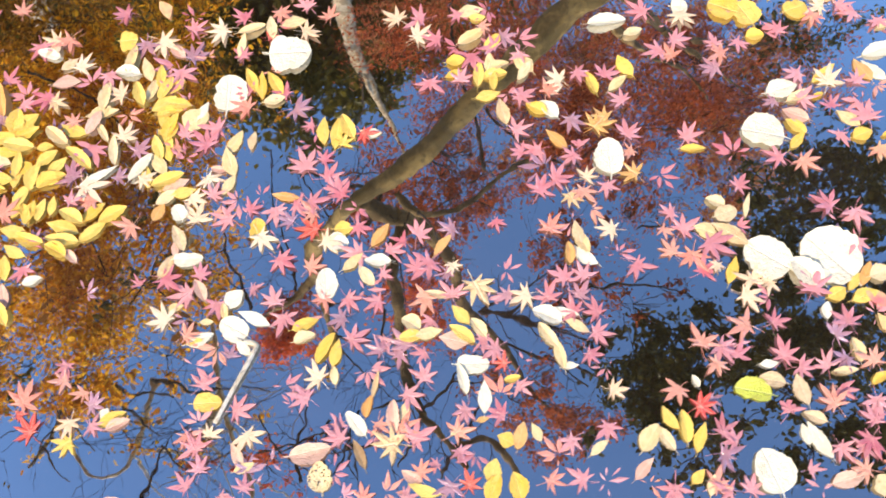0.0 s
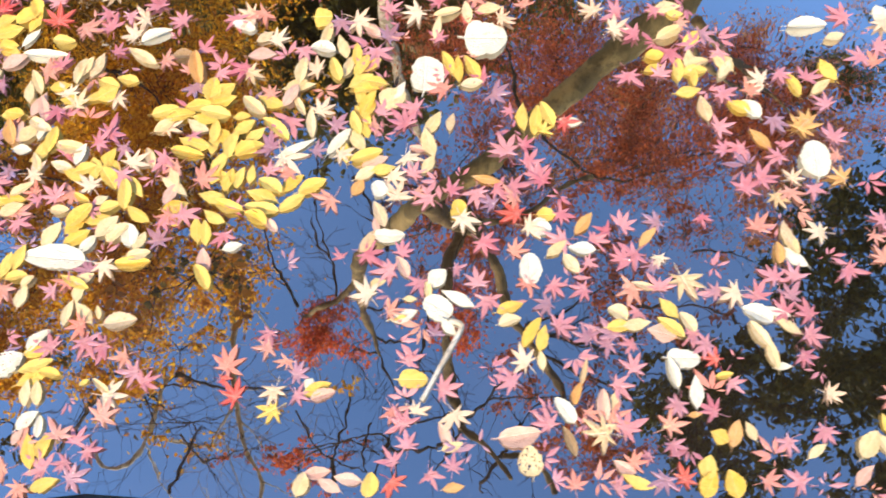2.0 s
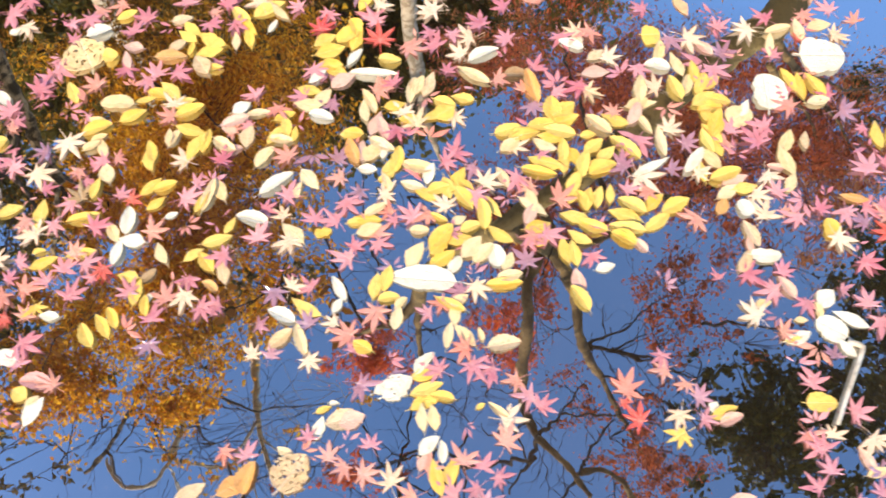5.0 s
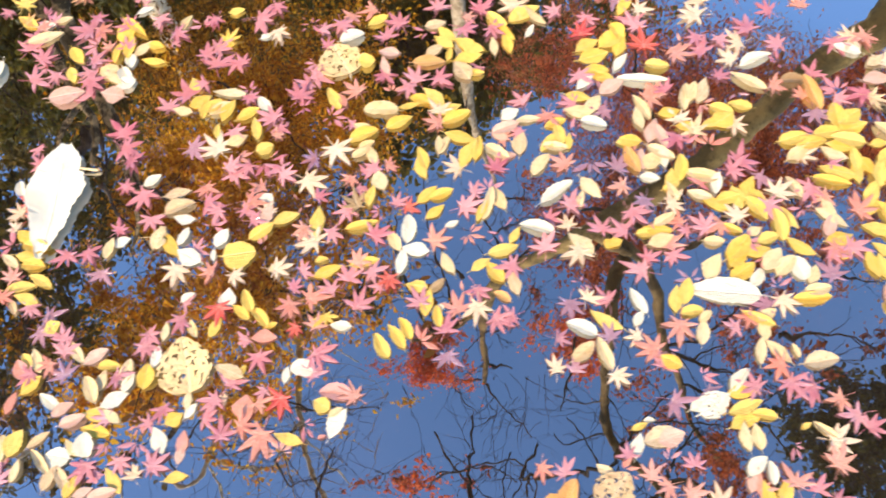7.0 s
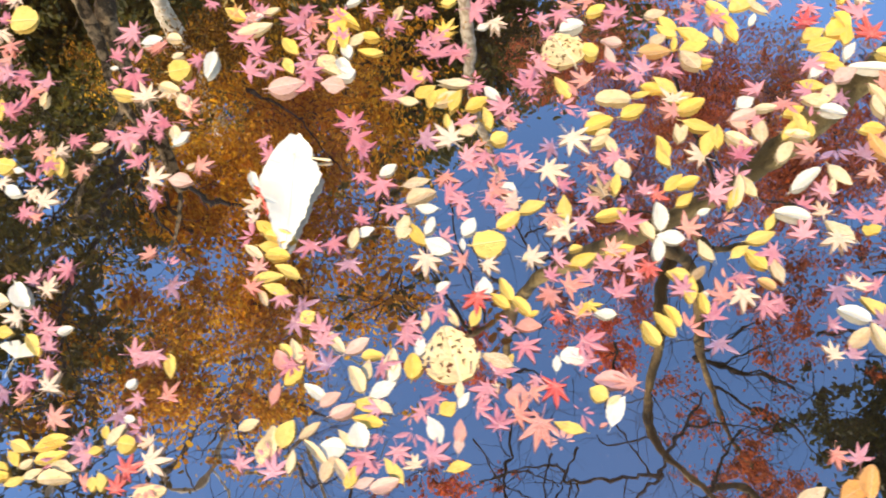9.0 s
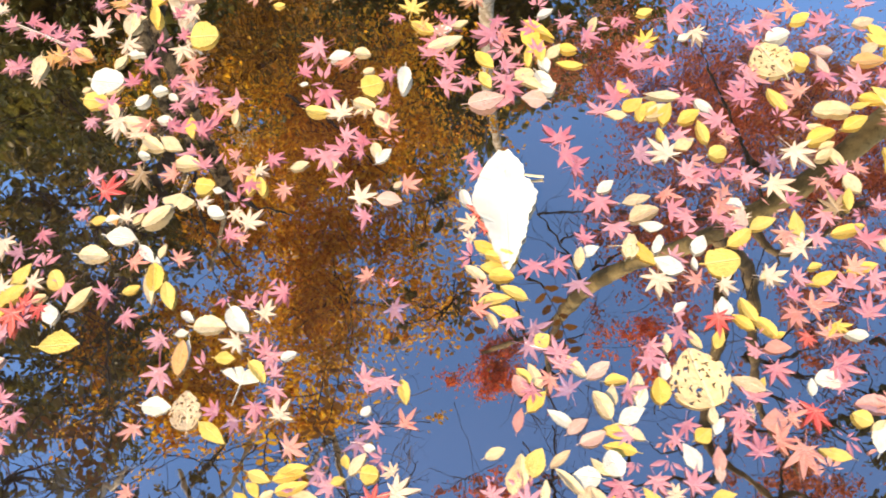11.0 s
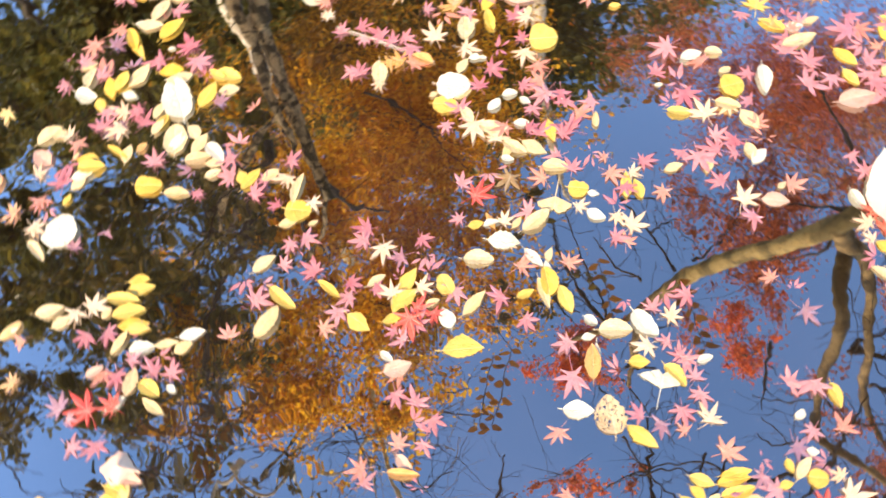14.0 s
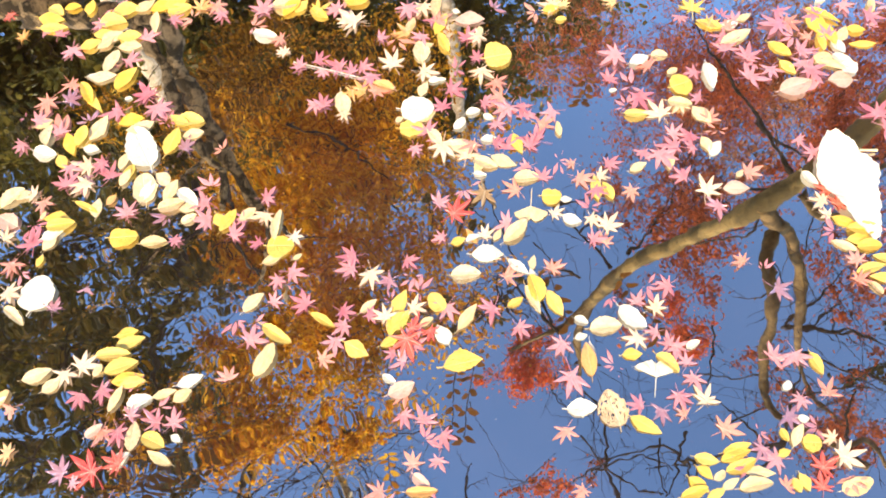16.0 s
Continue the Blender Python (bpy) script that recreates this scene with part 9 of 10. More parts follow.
limb(TREE, "twig", BARK, [(-0.17, 4.80, 7.96, 0.024), (-0.21, 5.28, 8.11, 0.018), (-0.39, 6.03, 8.27, 0.013), (-0.37, 6.20, 8.42, 0.009)])
limb(TREE, "twig", BARK, [(-0.43, 6.04, 8.19, 0.022), (0.11, 6.07, 8.42, 0.015), (0.84, 6.01, 8.66, 0.009)])
limb(TREE, "twig", BARK, [(-0.22, 5.48, 8.19, 0.018), (0.17, 5.70, 8.42, 0.012), (0.53, 5.75, 8.66, 0.007)])
limb(TREE, "twig", BARK, [(-0.96, 4.68, 8.89, 0.026), (-0.94, 5.24, 9.05, 0.020), (-1.04, 6.14, 9.20, 0.014), (-0.91, 7.39, 9.36, 0.010)])
limb(TREE, "twig", BARK, [(0.15, 3.33, 6.55, 0.021), (-0.00, 2.99, 6.73, 0.013), (-0.12, 2.76, 6.90, 0.007)])
limb(TREE, "twig", BARK, [(-0.41, 2.51, 7.25, 0.018), (-0.58, 2.34, 7.33, 0.015), (-0.71, 2.15, 7.41, 0.012), (-0.87, 2.00, 7.49, 0.009)])
limb(TREE, "twig", BARK, [(-0.71, 2.53, 7.25, 0.015), (-0.86, 2.25, 7.31, 0.012), (-0.88, 2.01, 7.37, 0.009)])
limb(TREE, "twig", BARK, [(-1.47, 2.85, 7.25, 0.012), (-1.33, 2.42, 7.29, 0.011), (-1.12, 2.17, 7.33, 0.010), (-0.90, 2.02, 7.37, 0.009)])
limb(TREE, "twig", BARK, [(-1.53, 2.42, 7.25, 0.012), (-1.13, 2.44, 7.29, 0.011), (-0.92, 2.39, 7.33, 0.010), (-0.71, 2.19, 7.37, 0.009)])
limb(TREE, "twig", BARK, [(1.23, 3.27, 7.49, 0.030), (1.81, 3.45, 7.72, 0.018), (2.53, 3.75, 7.96, 0.009)])
limb(TREE, "twig", BARK, [(1.24, 3.21, 7.49, 0.030), (1.83, 2.98, 7.72, 0.018), (2.38, 2.67, 7.96, 0.008)])
clump(TREE, (-1.38, 4.60, 9.83), (0.62, 0.47, 0.47), 2320, 0.046, MAPLE_CROWN_LIT)
clump(TREE, (-1.39, 4.53, 9.83), (0.69, 0.58, 0.47), 1804, 0.046, MAPLE_CROWN_LIT)
clump(TREE, (1.04, 4.75, 8.89), (0.55, 0.82, 0.58), 2505, 0.046, MAPLE_CROWN)
clump(TREE, (0.58, 4.12, 8.89), (0.62, 0.57, 0.58), 2320, 0.046, MAPLE_CROWN_LIT)
clump(TREE, (1.87, 5.35, 8.66), (0.86, 0.52, 0.58), 2505, 0.046, MAPLE_CROWN)
clump(TREE, (1.32, 5.57, 8.42), (0.83, 0.70, 0.58), 1948, 0.046, MAPLE_CROWN)
clump(TREE, (2.30, 8.36, 9.36), (0.81, 0.65, 0.58), 1948, 0.046, MAPLE_CROWN)
clump(TREE, (5.37, 6.15, 8.19), (0.93, 0.75, 0.58), 2505, 0.046, MAPLE_CROWN)
clump(TREE, (3.61, 4.98, 7.37), (1.24, 0.59, 0.58), 4008, 0.046, MAPLE_CROWN)
clump(TREE, (5.47, 6.35, 8.42), (1.52, 1.04, 0.82), 5790, 0.046, MAPLE_CROWN)
clump(TREE, (3.31, 5.61, 7.37), (0.78, 0.74, 0.47), 2226, 0.046, MAPLE_CROWN)
clump(TREE, (-1.76, 2.60, 8.77), (0.57, 0.27, 0.35), 286, 0.046, MAPLE_CROWN_LIT)
clump(TREE, (-2.73, 2.66, 8.19), (0.07, 0.06, 0.23), 10, 0.046, MAPLE_CROWN)
clump(TREE, (3.17, 3.73, 7.02), (0.45, 0.42, 0.35), 263, 0.046, MAPLE_CROWN)
clump(TREE, (2.77, 2.72, 7.02), (0.43, 0.26, 0.35), 263, 0.046, MAPLE_CROWN)
clump(TREE, (2.36, 3.55, 7.02), (0.57, 0.47, 0.47), 707, 0.046, MAPLE_CROWN)
clump(TREE, (0.41, 3.67, 8.19), (0.28, 0.22, 0.35), 368, 0.046, MAPLE_CROWN_LIT)
clump(TREE, (-1.92, 2.64, 9.36), (0.63, 0.32, 0.35), 411, 0.046, MAPLE_CROWN_LIT)
clump(TREE, (-1.17, 2.65, 9.36), (0.44, 0.29, 0.35), 174, 0.046, MAPLE_CROWN)
clump(TREE, (2.37, 2.29, 10.53), (0.72, 0.47, 0.58), 976, 0.046, MAPLE_CROWN)
clump(TREE, (1.97, 1.86, 9.36), (0.65, 0.42, 0.58), 1333, 0.046, MAPLE_CROWN)
clump(TREE, (2.87, 7.44, 8.42), (1.34, 1.16, 0.82), 4455, 0.046, MAPLE_CROWN)
clump(TREE, (1.32, 8.58, 9.36), (0.72, 0.55, 0.47), 886, 0.046, MAPLE_CROWN)
clump(TREE, (2.81, 8.52, 9.95), (1.78, 1.50, 1.05), 5343, 0.046, MAPLE_CROWN)
clump(TREE, (2.35, 10.75, 11.70), (1.24, 1.26, 0.94), 1865, 0.046, MAPLE_CROWN)
clump(TREE, (0.58, 4.62, 7.02), (0.70, 0.79, 0.58), 2312, 0.046, MAPLE_CROWN)
clump(TREE, (4.37, 7.47, 9.36), (1.47, 1.21, 0.82), 6532, 0.050, AMBER_CROWN)
clump(TREE, (6.00, 5.77, 9.36), (1.44, 1.27, 0.82), 6532, 0.050, AMBER_CROWN)
clump(TREE, (2.48, 3.63, 8.19), (0.61, 0.83, 0.58), 753, 0.046, MAPLE_CROWN)
clump(TREE, (1.26, 2.61, 8.19), (0.71, 0.48, 0.58), 576, 0.046, MAPLE_CROWN)
clump(TREE, (-2.16, 2.76, 8.19), (0.59, 0.26, 0.47), 174, 0.046, MAPLE_CROWN)
clump(TREE, (5.40, 6.93, 9.83), (1.99, 0.95, 0.82), 3427, 0.046, MAPLE_CROWN)
clump(TREE, (7.73, 6.19, 10.30), (1.11, 0.97, 0.82), 1926, 0.046, MAPLE_CROWN)
clump(TREE, (3.48, 7.13, 9.83), (1.29, 1.03, 0.82), 2570, 0.046, MAPLE_CROWN)
clump(TREE, (3.16, 7.03, 9.83), (1.15, 0.96, 0.82), 3139, 0.050, AMBER_CROWN)
clump(TREE, (4.31, 5.40, 9.83), (0.84, 1.09, 0.7), 854, 0.046, MAPLE_CROWN)
spray(TREE, (-0.57, 3.93, 10.53), (0.95, 0.77, 0.3), 15, 0.0061, TWIG)
spray(TREE, (-1.24, 5.43, 9.36), (0.99, 0.69, 0.3), 12, 0.0058, TWIG)
spray(TREE, (-0.17, 3.93, 10.53), (0.76, 0.76, 0.3), 12, 0.0061, TWIG)
spray(TREE, (-0.01, 4.46, 9.36), (0.80, 0.98, 0.3), 12, 0.0056, TWIG)
spray(TREE, (0.67, 2.48, 7.02), (0.87, 0.46, 0.3), 12, 0.0043, TWIG)
spray(TREE, (-0.03, 5.83, 8.42), (0.83, 0.67, 0.3), 12, 0.0055, TWIG)
spray(TREE, (2.16, 3.54, 7.72), (0.71, 0.86, 0.3), 16, 0.0053, TWIG)
spray(TREE, (3.37, 7.66, 9.36), (1.75, 1.30, 0.3), 21, 0.0069, TWIG)
spray(TREE, (3.90, 4.59, 7.60), (1.04, 0.85, 0.3), 21, 0.0052, TWIG)
spray(TREE, (1.11, 3.83, 4.91), (0.50, 0.28, 0.3), 12, 0.0035, TWIG)
clump(TREE, (2.78, 7.99, 10.06), (1.49, 1.24, 0.7), 3213, 0.046, MAPLE_CROWN)
clump(TREE, (4.57, 7.27, 10.30), (1.47, 1.25, 0.7), 5236, 0.050, AMBER_CROWN)
clump(TREE, (0.82, 6.16, 8.89), (0.73, 0.83, 0.58), 1285, 0.046, MAPLE_CROWN)
clump(TREE, (2.18, 3.16, 7.96), (0.58, 0.78, 0.58), 962, 0.046, MAPLE_CROWN)
clump(TREE, (1.26, 2.26, 7.96), (0.68, 0.52, 0.58), 641, 0.046, MAPLE_CROWN)
clump(TREE, (2.22, 11.05, 11.70), (1.37, 1.27, 0.7), 2441, 0.050, AMBER_CROWN)
clump(TREE, (4.26, 9.24, 10.53), (1.55, 1.34, 0.7), 2783, 0.046, MAPLE_CROWN)
clump(TREE, (2.06, 10.35, 11.00), (1.15, 0.92, 0.7), 1285, 0.046, MAPLE_CROWN)
clump(TREE, (3.65, 5.53, 8.77), (0.96, 0.50, 0.47), 1711, 0.046, MAPLE_CROWN)
clump(TREE, (5.03, 4.95, 8.77), (0.86, 0.71, 0.47), 1285, 0.046, MAPLE_CROWN)
clump(TREE, (7.22, 7.56, 10.06), (1.51, 1.03, 0.7), 3840, 0.050, AMBER_CROWN)
clump(TREE, (5.40, 4.63, 9.36), (0.98, 0.82, 0.58), 1745, 0.050, AMBER_CROWN)
clump(TREE, (4.53, 6.14, 8.77), (0.95, 1.02, 0.58), 1498, 0.046, MAPLE_CROWN)
clump(TREE, (2.77, 5.83, 8.77), (0.86, 0.80, 0.58), 1070, 0.046, MAPLE_CROWN)
limb(TREE, "twig", BARK, [(-1.25, 3.92, 7.02, 0.027), (-1.40, 4.50, 7.25, 0.021), (-1.52, 5.21, 7.49, 0.015), (-1.44, 5.78, 7.72, 0.010)])
limb(TREE, "twig", BARK, [(-0.79, 4.45, 7.02, 0.022), (-0.92, 4.83, 7.37, 0.014), (-0.98, 5.38, 7.72, 0.008)])
limb(TREE, "twig", BARK, [(-1.26, 2.07, 7.72, 0.026), (-1.26, 2.43, 7.88, 0.023), (-1.09, 2.82, 8.03, 0.017), (-0.99, 3.18, 8.19, 0.011)])
limb(TREE, "twig", BARK, [(-3.04, 2.33, 7.72, 0.025), (-2.84, 2.86, 7.96, 0.015), (-2.71, 3.14, 8.19, 0.008)])
limb(TREE, "branch", BARK, [(3.07, 4.80, 4.50, 0.050), (4.06, 5.25, 6.00, 0.035), (5.22, 5.45, 7.50, 0.022), (5.88, 5.47, 8.40, 0.012)])
limb(TREE, "branch", BARK, [(2.73, 4.33, 4.20, 0.040), (3.54, 4.78, 5.50, 0.030), (4.44, 5.21, 6.80, 0.020), (4.90, 5.16, 7.60, 0.010)])
limb(TREE, "branch", BARK, [(3.74, 4.98, 5.50, 0.030), (4.65, 5.38, 6.50, 0.022), (5.60, 5.76, 7.50, 0.016), (6.64, 6.15, 8.30, 0.009)])
# golden tree, tall and far
TREE = tree("golden_tree", (-8.07, 23.40), "tall slender tree with sparse golden leaves behind the pond", "tree")
BARK = BARK_PALE
limb(TREE, "trunk", BARK, [(-8.07, 23.40, 0.00, 0.44), (-7.84, 21.53, 10.53, 0.35), (-7.49, 18.49, 21.06, 0.27), (-6.97, 15.45, 28.08, 0.152), (-6.98, 14.32, 28.41, 0.140), (-7.04, 12.24, 28.75, 0.127), (-7.24, 10.25, 29.08, 0.114), (-7.31, 8.74, 29.42, 0.103), (-7.14, 7.42, 29.75, 0.091), (-6.94, 6.32, 30.09, 0.080), (-7.25, 5.04, 30.42, 0.070)])
limb(TREE, "branch", BARK, [(-7.06, 9.06, 28.08, 0.075), (-8.07, 8.48, 28.86, 0.066), (-8.72, 8.05, 29.64, 0.056), (-10.21, 8.61, 30.42, 0.046)])
limb(TREE, "twig", BARK, [(-6.94, 8.38, 28.08, 0.040), (-6.45, 7.50, 29.25, 0.034), (-5.92, 6.90, 30.42, 0.028)])
limb(TREE, "twig", BARK, [(-6.47, 5.91, 28.08, 0.039), (-5.88, 5.59, 29.25, 0.033), (-5.45, 5.03, 30.42, 0.028)])
limb(TREE, "twig", BARK, [(-7.77, 8.15, 28.08, 0.034), (-7.66, 6.60, 29.25, 0.027), (-7.69, 5.46, 30.42, 0.021)])
limb(TREE, "branch", BARK, [(-9.42, 10.68, 28.08, 0.104), (-10.27, 9.43, 28.55, 0.096), (-11.05, 8.49, 29.02, 0.088), (-11.92, 8.07, 29.48, 0.081), (-12.96, 8.37, 29.95, 0.073), (-13.64, 9.56, 30.42, 0.066)])
limb(TREE, "twig", BARK, [(-10.71, 8.24, 28.08, 0.047), (-10.70, 7.89, 29.25, 0.039), (-10.86, 7.39, 30.42, 0.029)])
limb(TREE, "twig", BARK, [(-10.40, 8.51, 28.08, 0.041), (-9.60, 8.06, 28.66, 0.038), (-8.73, 7.93, 29.25, 0.035), (-8.34, 8.36, 29.83, 0.032), (-7.74, 9.79, 30.42, 0.029)])
limb(TREE, "twig", BARK, [(-5.87, 12.56, 28.08, 0.047), (-5.55, 12.03, 29.25, 0.042), (-4.91, 11.75, 30.42, 0.037)])
limb(TREE, "twig", BARK, [(-10.52, 7.96, 28.08, 0.041), (-10.50, 7.07, 29.25, 0.035), (-10.45, 6.34, 30.42, 0.029)])
clump(TREE, (-7.13, 13.24, 28.08), (1.57, 1.86, 1.87), 594, 0.187, GOLD_CROWN)
clump(TREE, (-8.88, 11.54, 28.08), (1.54, 1.12, 1.87), 414, 0.187, GOLD_CROWN)
clump(TREE, (-15.24, 17.01, 28.08), (2.10, 1.99, 1.87), 756, 0.187, GOLD_CROWN)
clump(TREE, (-11.60, 14.06, 28.08), (3.83, 2.29, 1.87), 1116, 0.187, GOLD_CROWN)
clump(TREE, (-7.57, 16.59, 28.08), (1.87, 1.13, 1.87), 468, 0.187, GOLD_CROWN)
clump(TREE, (-13.96, 12.66, 28.08), (1.99, 1.99, 1.87), 432, 0.187, GOLD_CROWN)
clump(TREE, (-12.85, 10.12, 28.08), (1.92, 1.27, 1.87), 72, 0.187, GOLD_CROWN)
clump(TREE, (-8.66, 8.62, 28.08), (3.59, 1.43, 1.87), 288, 0.187, GOLD_CROWN)
spray(TREE, (-5.86, 9.96, 29.25), (2.68, 3.28, 0.3), 15, 0.0161, BARK_PALE)
spray(TREE, (-8.44, 7.22, 29.25), (3.23, 1.65, 0.3), 15, 0.0160, BARK_PALE)
spray(TREE, (-5.62, 9.13, 29.25), (2.63, 2.11, 0.3), 18, 0.0159, BARK_PALE)
TREE = tree("golden_tree", (-6.32, 8.89), "broad tree full of golden brown leaves on the bank", "tree")
BARK = BARK_GREY
limb(TREE, "trunk", BARK, [(-6.32, 8.89, 0.00, 0.35), (-6.08, 8.54, 1.87, 0.26), (-5.67, 8.07, 3.74, 0.21), (-4.05, 6.97, 3.86, 0.101), (-4.02, 6.71, 4.24, 0.090), (-3.97, 6.40, 4.62, 0.080), (-3.91, 6.06, 5.00, 0.069), (-3.80, 5.45, 5.38, 0.057)])
limb(TREE, "branch", BARK, [(-4.18, 7.00, 3.86, 0.067), (-4.11, 6.61, 4.12, 0.058), (-4.11, 6.36, 4.38, 0.050), (-4.06, 6.09, 4.63, 0.042), (-4.00, 5.93, 4.89, 0.034), (-4.15, 5.68, 5.15, 0.026)])
limb(TREE, "twig", BARK, [(-4.06, 6.02, 4.91, 0.032), (-4.04, 5.84, 5.15, 0.019), (-4.13, 5.67, 5.38, 0.010)])
limb(TREE, "twig", BARK, [(-3.81, 5.52, 5.38, 0.038), (-3.60, 5.52, 5.73, 0.022), (-3.32, 5.56, 6.08, 0.010)])
limb(TREE, "twig", BARK, [(-4.20, 5.62, 5.38, 0.033), (-4.17, 5.47, 5.85, 0.019), (-4.05, 5.21, 6.32, 0.009)])
limb(TREE, "branch", BARK, [(-3.81, 5.55, 5.38, 0.022), (-4.08, 5.38, 5.97, 0.021), (-4.41, 5.38, 6.55, 0.019)])
limb(TREE, "branch", BARK, [(-3.99, 6.18, 4.68, 0.037), (-4.54, 6.18, 5.30, 0.036), (-5.05, 6.10, 5.93, 0.034), (-5.46, 5.93, 6.55, 0.031)])
limb(TREE, "twig", BARK, [(-4.46, 6.52, 5.73, 0.058), (-4.78, 6.05, 5.99, 0.048), (-5.13, 5.55, 6.25, 0.039), (-5.52, 5.12, 6.51, 0.031), (-5.70, 4.72, 6.76, 0.024), (-5.81, 4.42, 7.02, 0.018)])
limb(TREE, "twig", BARK, [(-4.68, 6.02, 5.85, 0.032), (-5.33, 6.01, 6.43, 0.021), (-6.09, 5.90, 7.02, 0.013)])
limb(TREE, "twig", BARK, [(-4.80, 5.69, 5.85, 0.016), (-5.40, 6.14, 6.43, 0.011), (-5.91, 6.44, 7.02, 0.006)])
limb(TREE, "twig", BARK, [(-4.56, 6.59, 7.02, 0.031), (-4.42, 6.28, 7.25, 0.022), (-4.36, 6.16, 7.49, 0.014), (-4.58, 6.06, 7.72, 0.008)])
limb(TREE, "twig", BARK, [(-4.91, 6.82, 7.02, 0.024), (-5.32, 6.36, 7.37, 0.015), (-5.66, 5.91, 7.72, 0.008)])
limb(TREE, "twig", BARK, [(-3.40, 7.95, 7.02, 0.025), (-2.86, 7.67, 7.41, 0.019), (-2.57, 7.28, 7.80, 0.013), (-2.14, 6.76, 8.19, 0.009)])
limb(TREE, "branch", BARK, [(-6.10, 6.33, 14.04, 0.059), (-6.70, 5.89, 14.43, 0.052), (-7.24, 5.48, 14.82, 0.045), (-7.85, 5.20, 15.21, 0.038)])
limb(TREE, "twig", BARK, [(-7.01, 5.21, 14.04, 0.033), (-7.09, 4.73, 15.21, 0.014)])
limb(TREE, "twig", BARK, [(-4.82, 5.82, 14.04, 0.044), (-4.02, 5.54, 14.62, 0.027), (-2.80, 5.37, 15.21, 0.013)])
limb(TREE, "twig", BARK, [(-5.41, 5.57, 14.04, 0.033), (-5.22, 5.17, 15.21, 0.013)])
limb(TREE, "twig", BARK, [(-4.83, 4.59, 14.04, 0.032), (-4.64, 4.17, 14.62, 0.022), (-3.89, 4.38, 15.21, 0.013)])
limb(TREE, "twig", BARK, [(-4.39, 4.77, 10.53, 0.034), (-3.94, 4.61, 10.82, 0.024), (-3.55, 4.52, 11.11, 0.015)])
limb(TREE, "twig", BARK, [(-4.79, 4.78, 10.53, 0.034), (-5.14, 4.61, 10.82, 0.022), (-5.62, 4.30, 11.11, 0.013)])
limb(TREE, "twig", BARK, [(-4.94, 4.57, 10.53, 0.025), (-4.83, 4.00, 11.11, 0.010)])
clump(TREE, (-2.83, 8.05, 8.19), (1.89, 1.56, 0.47), 12304, 0.066, GOLD_CROWN)
clump(TREE, (-4.22, 6.29, 7.60), (1.03, 1.00, 0.47), 6151, 0.066, GOLD_CROWN)
clump(TREE, (-3.16, 5.36, 8.19), (1.40, 1.05, 0.47), 8045, 0.066, GOLD_CROWN)
clump(TREE, (-5.07, 4.50, 8.19), (1.00, 0.82, 0.47), 4256, 0.066, GOLD_CROWN)
clump(TREE, (-4.09, 4.30, 8.89), (0.90, 0.65, 0.47), 1985, 0.066, GOLD_CROWN)
clump(TREE, (-3.38, 10.23, 8.77), (2.05, 1.22, 0.47), 6151, 0.066, GOLD_CROWN_SHADED)
clump(TREE, (-4.34, 7.97, 9.36), (1.53, 1.48, 0.47), 7096, 0.066, GOLD_CROWN)
clump(TREE, (-4.02, 5.96, 9.36), (1.42, 0.88, 0.47), 4732, 0.066, GOLD_CROWN)
clump(TREE, (-6.22, 5.04, 8.77), (1.09, 1.01, 0.47), 2934, 0.066, GOLD_CROWN)
clump(TREE, (-3.15, 10.00, 10.53), (1.55, 1.32, 0.47), 4256, 0.066, GOLD_CROWN_SHADED)
clump(TREE, (-5.66, 10.81, 11.70), (2.23, 1.76, 0.47), 6624, 0.066, GOLD_CROWN)
clump(TREE, (-2.16, 6.20, 8.19), (0.69, 1.61, 0.47), 2022, 0.066, GOLD_CROWN)
clump(TREE, (-2.51, 7.27, 8.66), (0.91, 1.29, 0.47), 2022, 0.066, GOLD_CROWN)
clump(TREE, (-5.37, 10.64, 9.95), (2.31, 1.54, 0.47), 2965, 0.066, GOLD_CROWN_SHADED)
clump(TREE, (-4.15, 11.65, 10.53), (2.13, 1.38, 0.47), 2022, 0.066, GOLD_CROWN_SHADED)
clump(TREE, (-3.55, 7.58, 10.53), (1.24, 0.72, 0.47), 943, 0.066, GOLD_CROWN)
sprig(TREE, [(-2.55, 2.58, 2.60), (-2.64, 2.40, 2.60), (-2.74, 2.21, 2.60)], 0.055, AMBER_BROWN)
sprig(TREE, [(-2.65, 2.57, 2.60), (-2.71, 2.44, 2.60), (-2.80, 2.24, 2.60)], 0.05, AMBER_BROWN)
sprig(TREE, [(-2.81, 2.54, 3.00), (-2.89, 2.54, 3.00), (-2.98, 2.55, 3.00)], 0.04, GOLD_CROWN)
sprig(TREE, [(-3.17, 2.43, 3.20), (-3.19, 2.34, 3.20), (-3.22, 2.21, 3.20)], 0.05, GOLD_CROWN)
sprig(TREE, [(-1.82, 3.28, 3.40), (-1.83, 3.08, 3.40), (-1.84, 2.86, 3.40)], 0.07, AMBER_BROWN)
sprig(TREE, [(-0.97, 4.61, 3.40), (-1.02, 4.49, 3.40), (-1.10, 4.40, 3.40)], 0.07, AMBER_BROWN)
sprig(TREE, [(-1.24, 3.24, 4.00), (-1.20, 3.01, 4.00), (-1.20, 2.75, 4.00)], 0.09, AMBER_BROWN)
limb(TREE, "twig", BARK, [(-2.55, 2.58, 2.60, 0.003), (-2.65, 3.45, 3.98, 0.003), (-2.80, 4.98, 6.08, 0.004), (-3.01, 6.04, 7.25, 0.004)])
spray(TREE, (-5.11, 5.20, 14.62), (2.29, 0.89, 0.3), 25, 0.0083, TWIG)
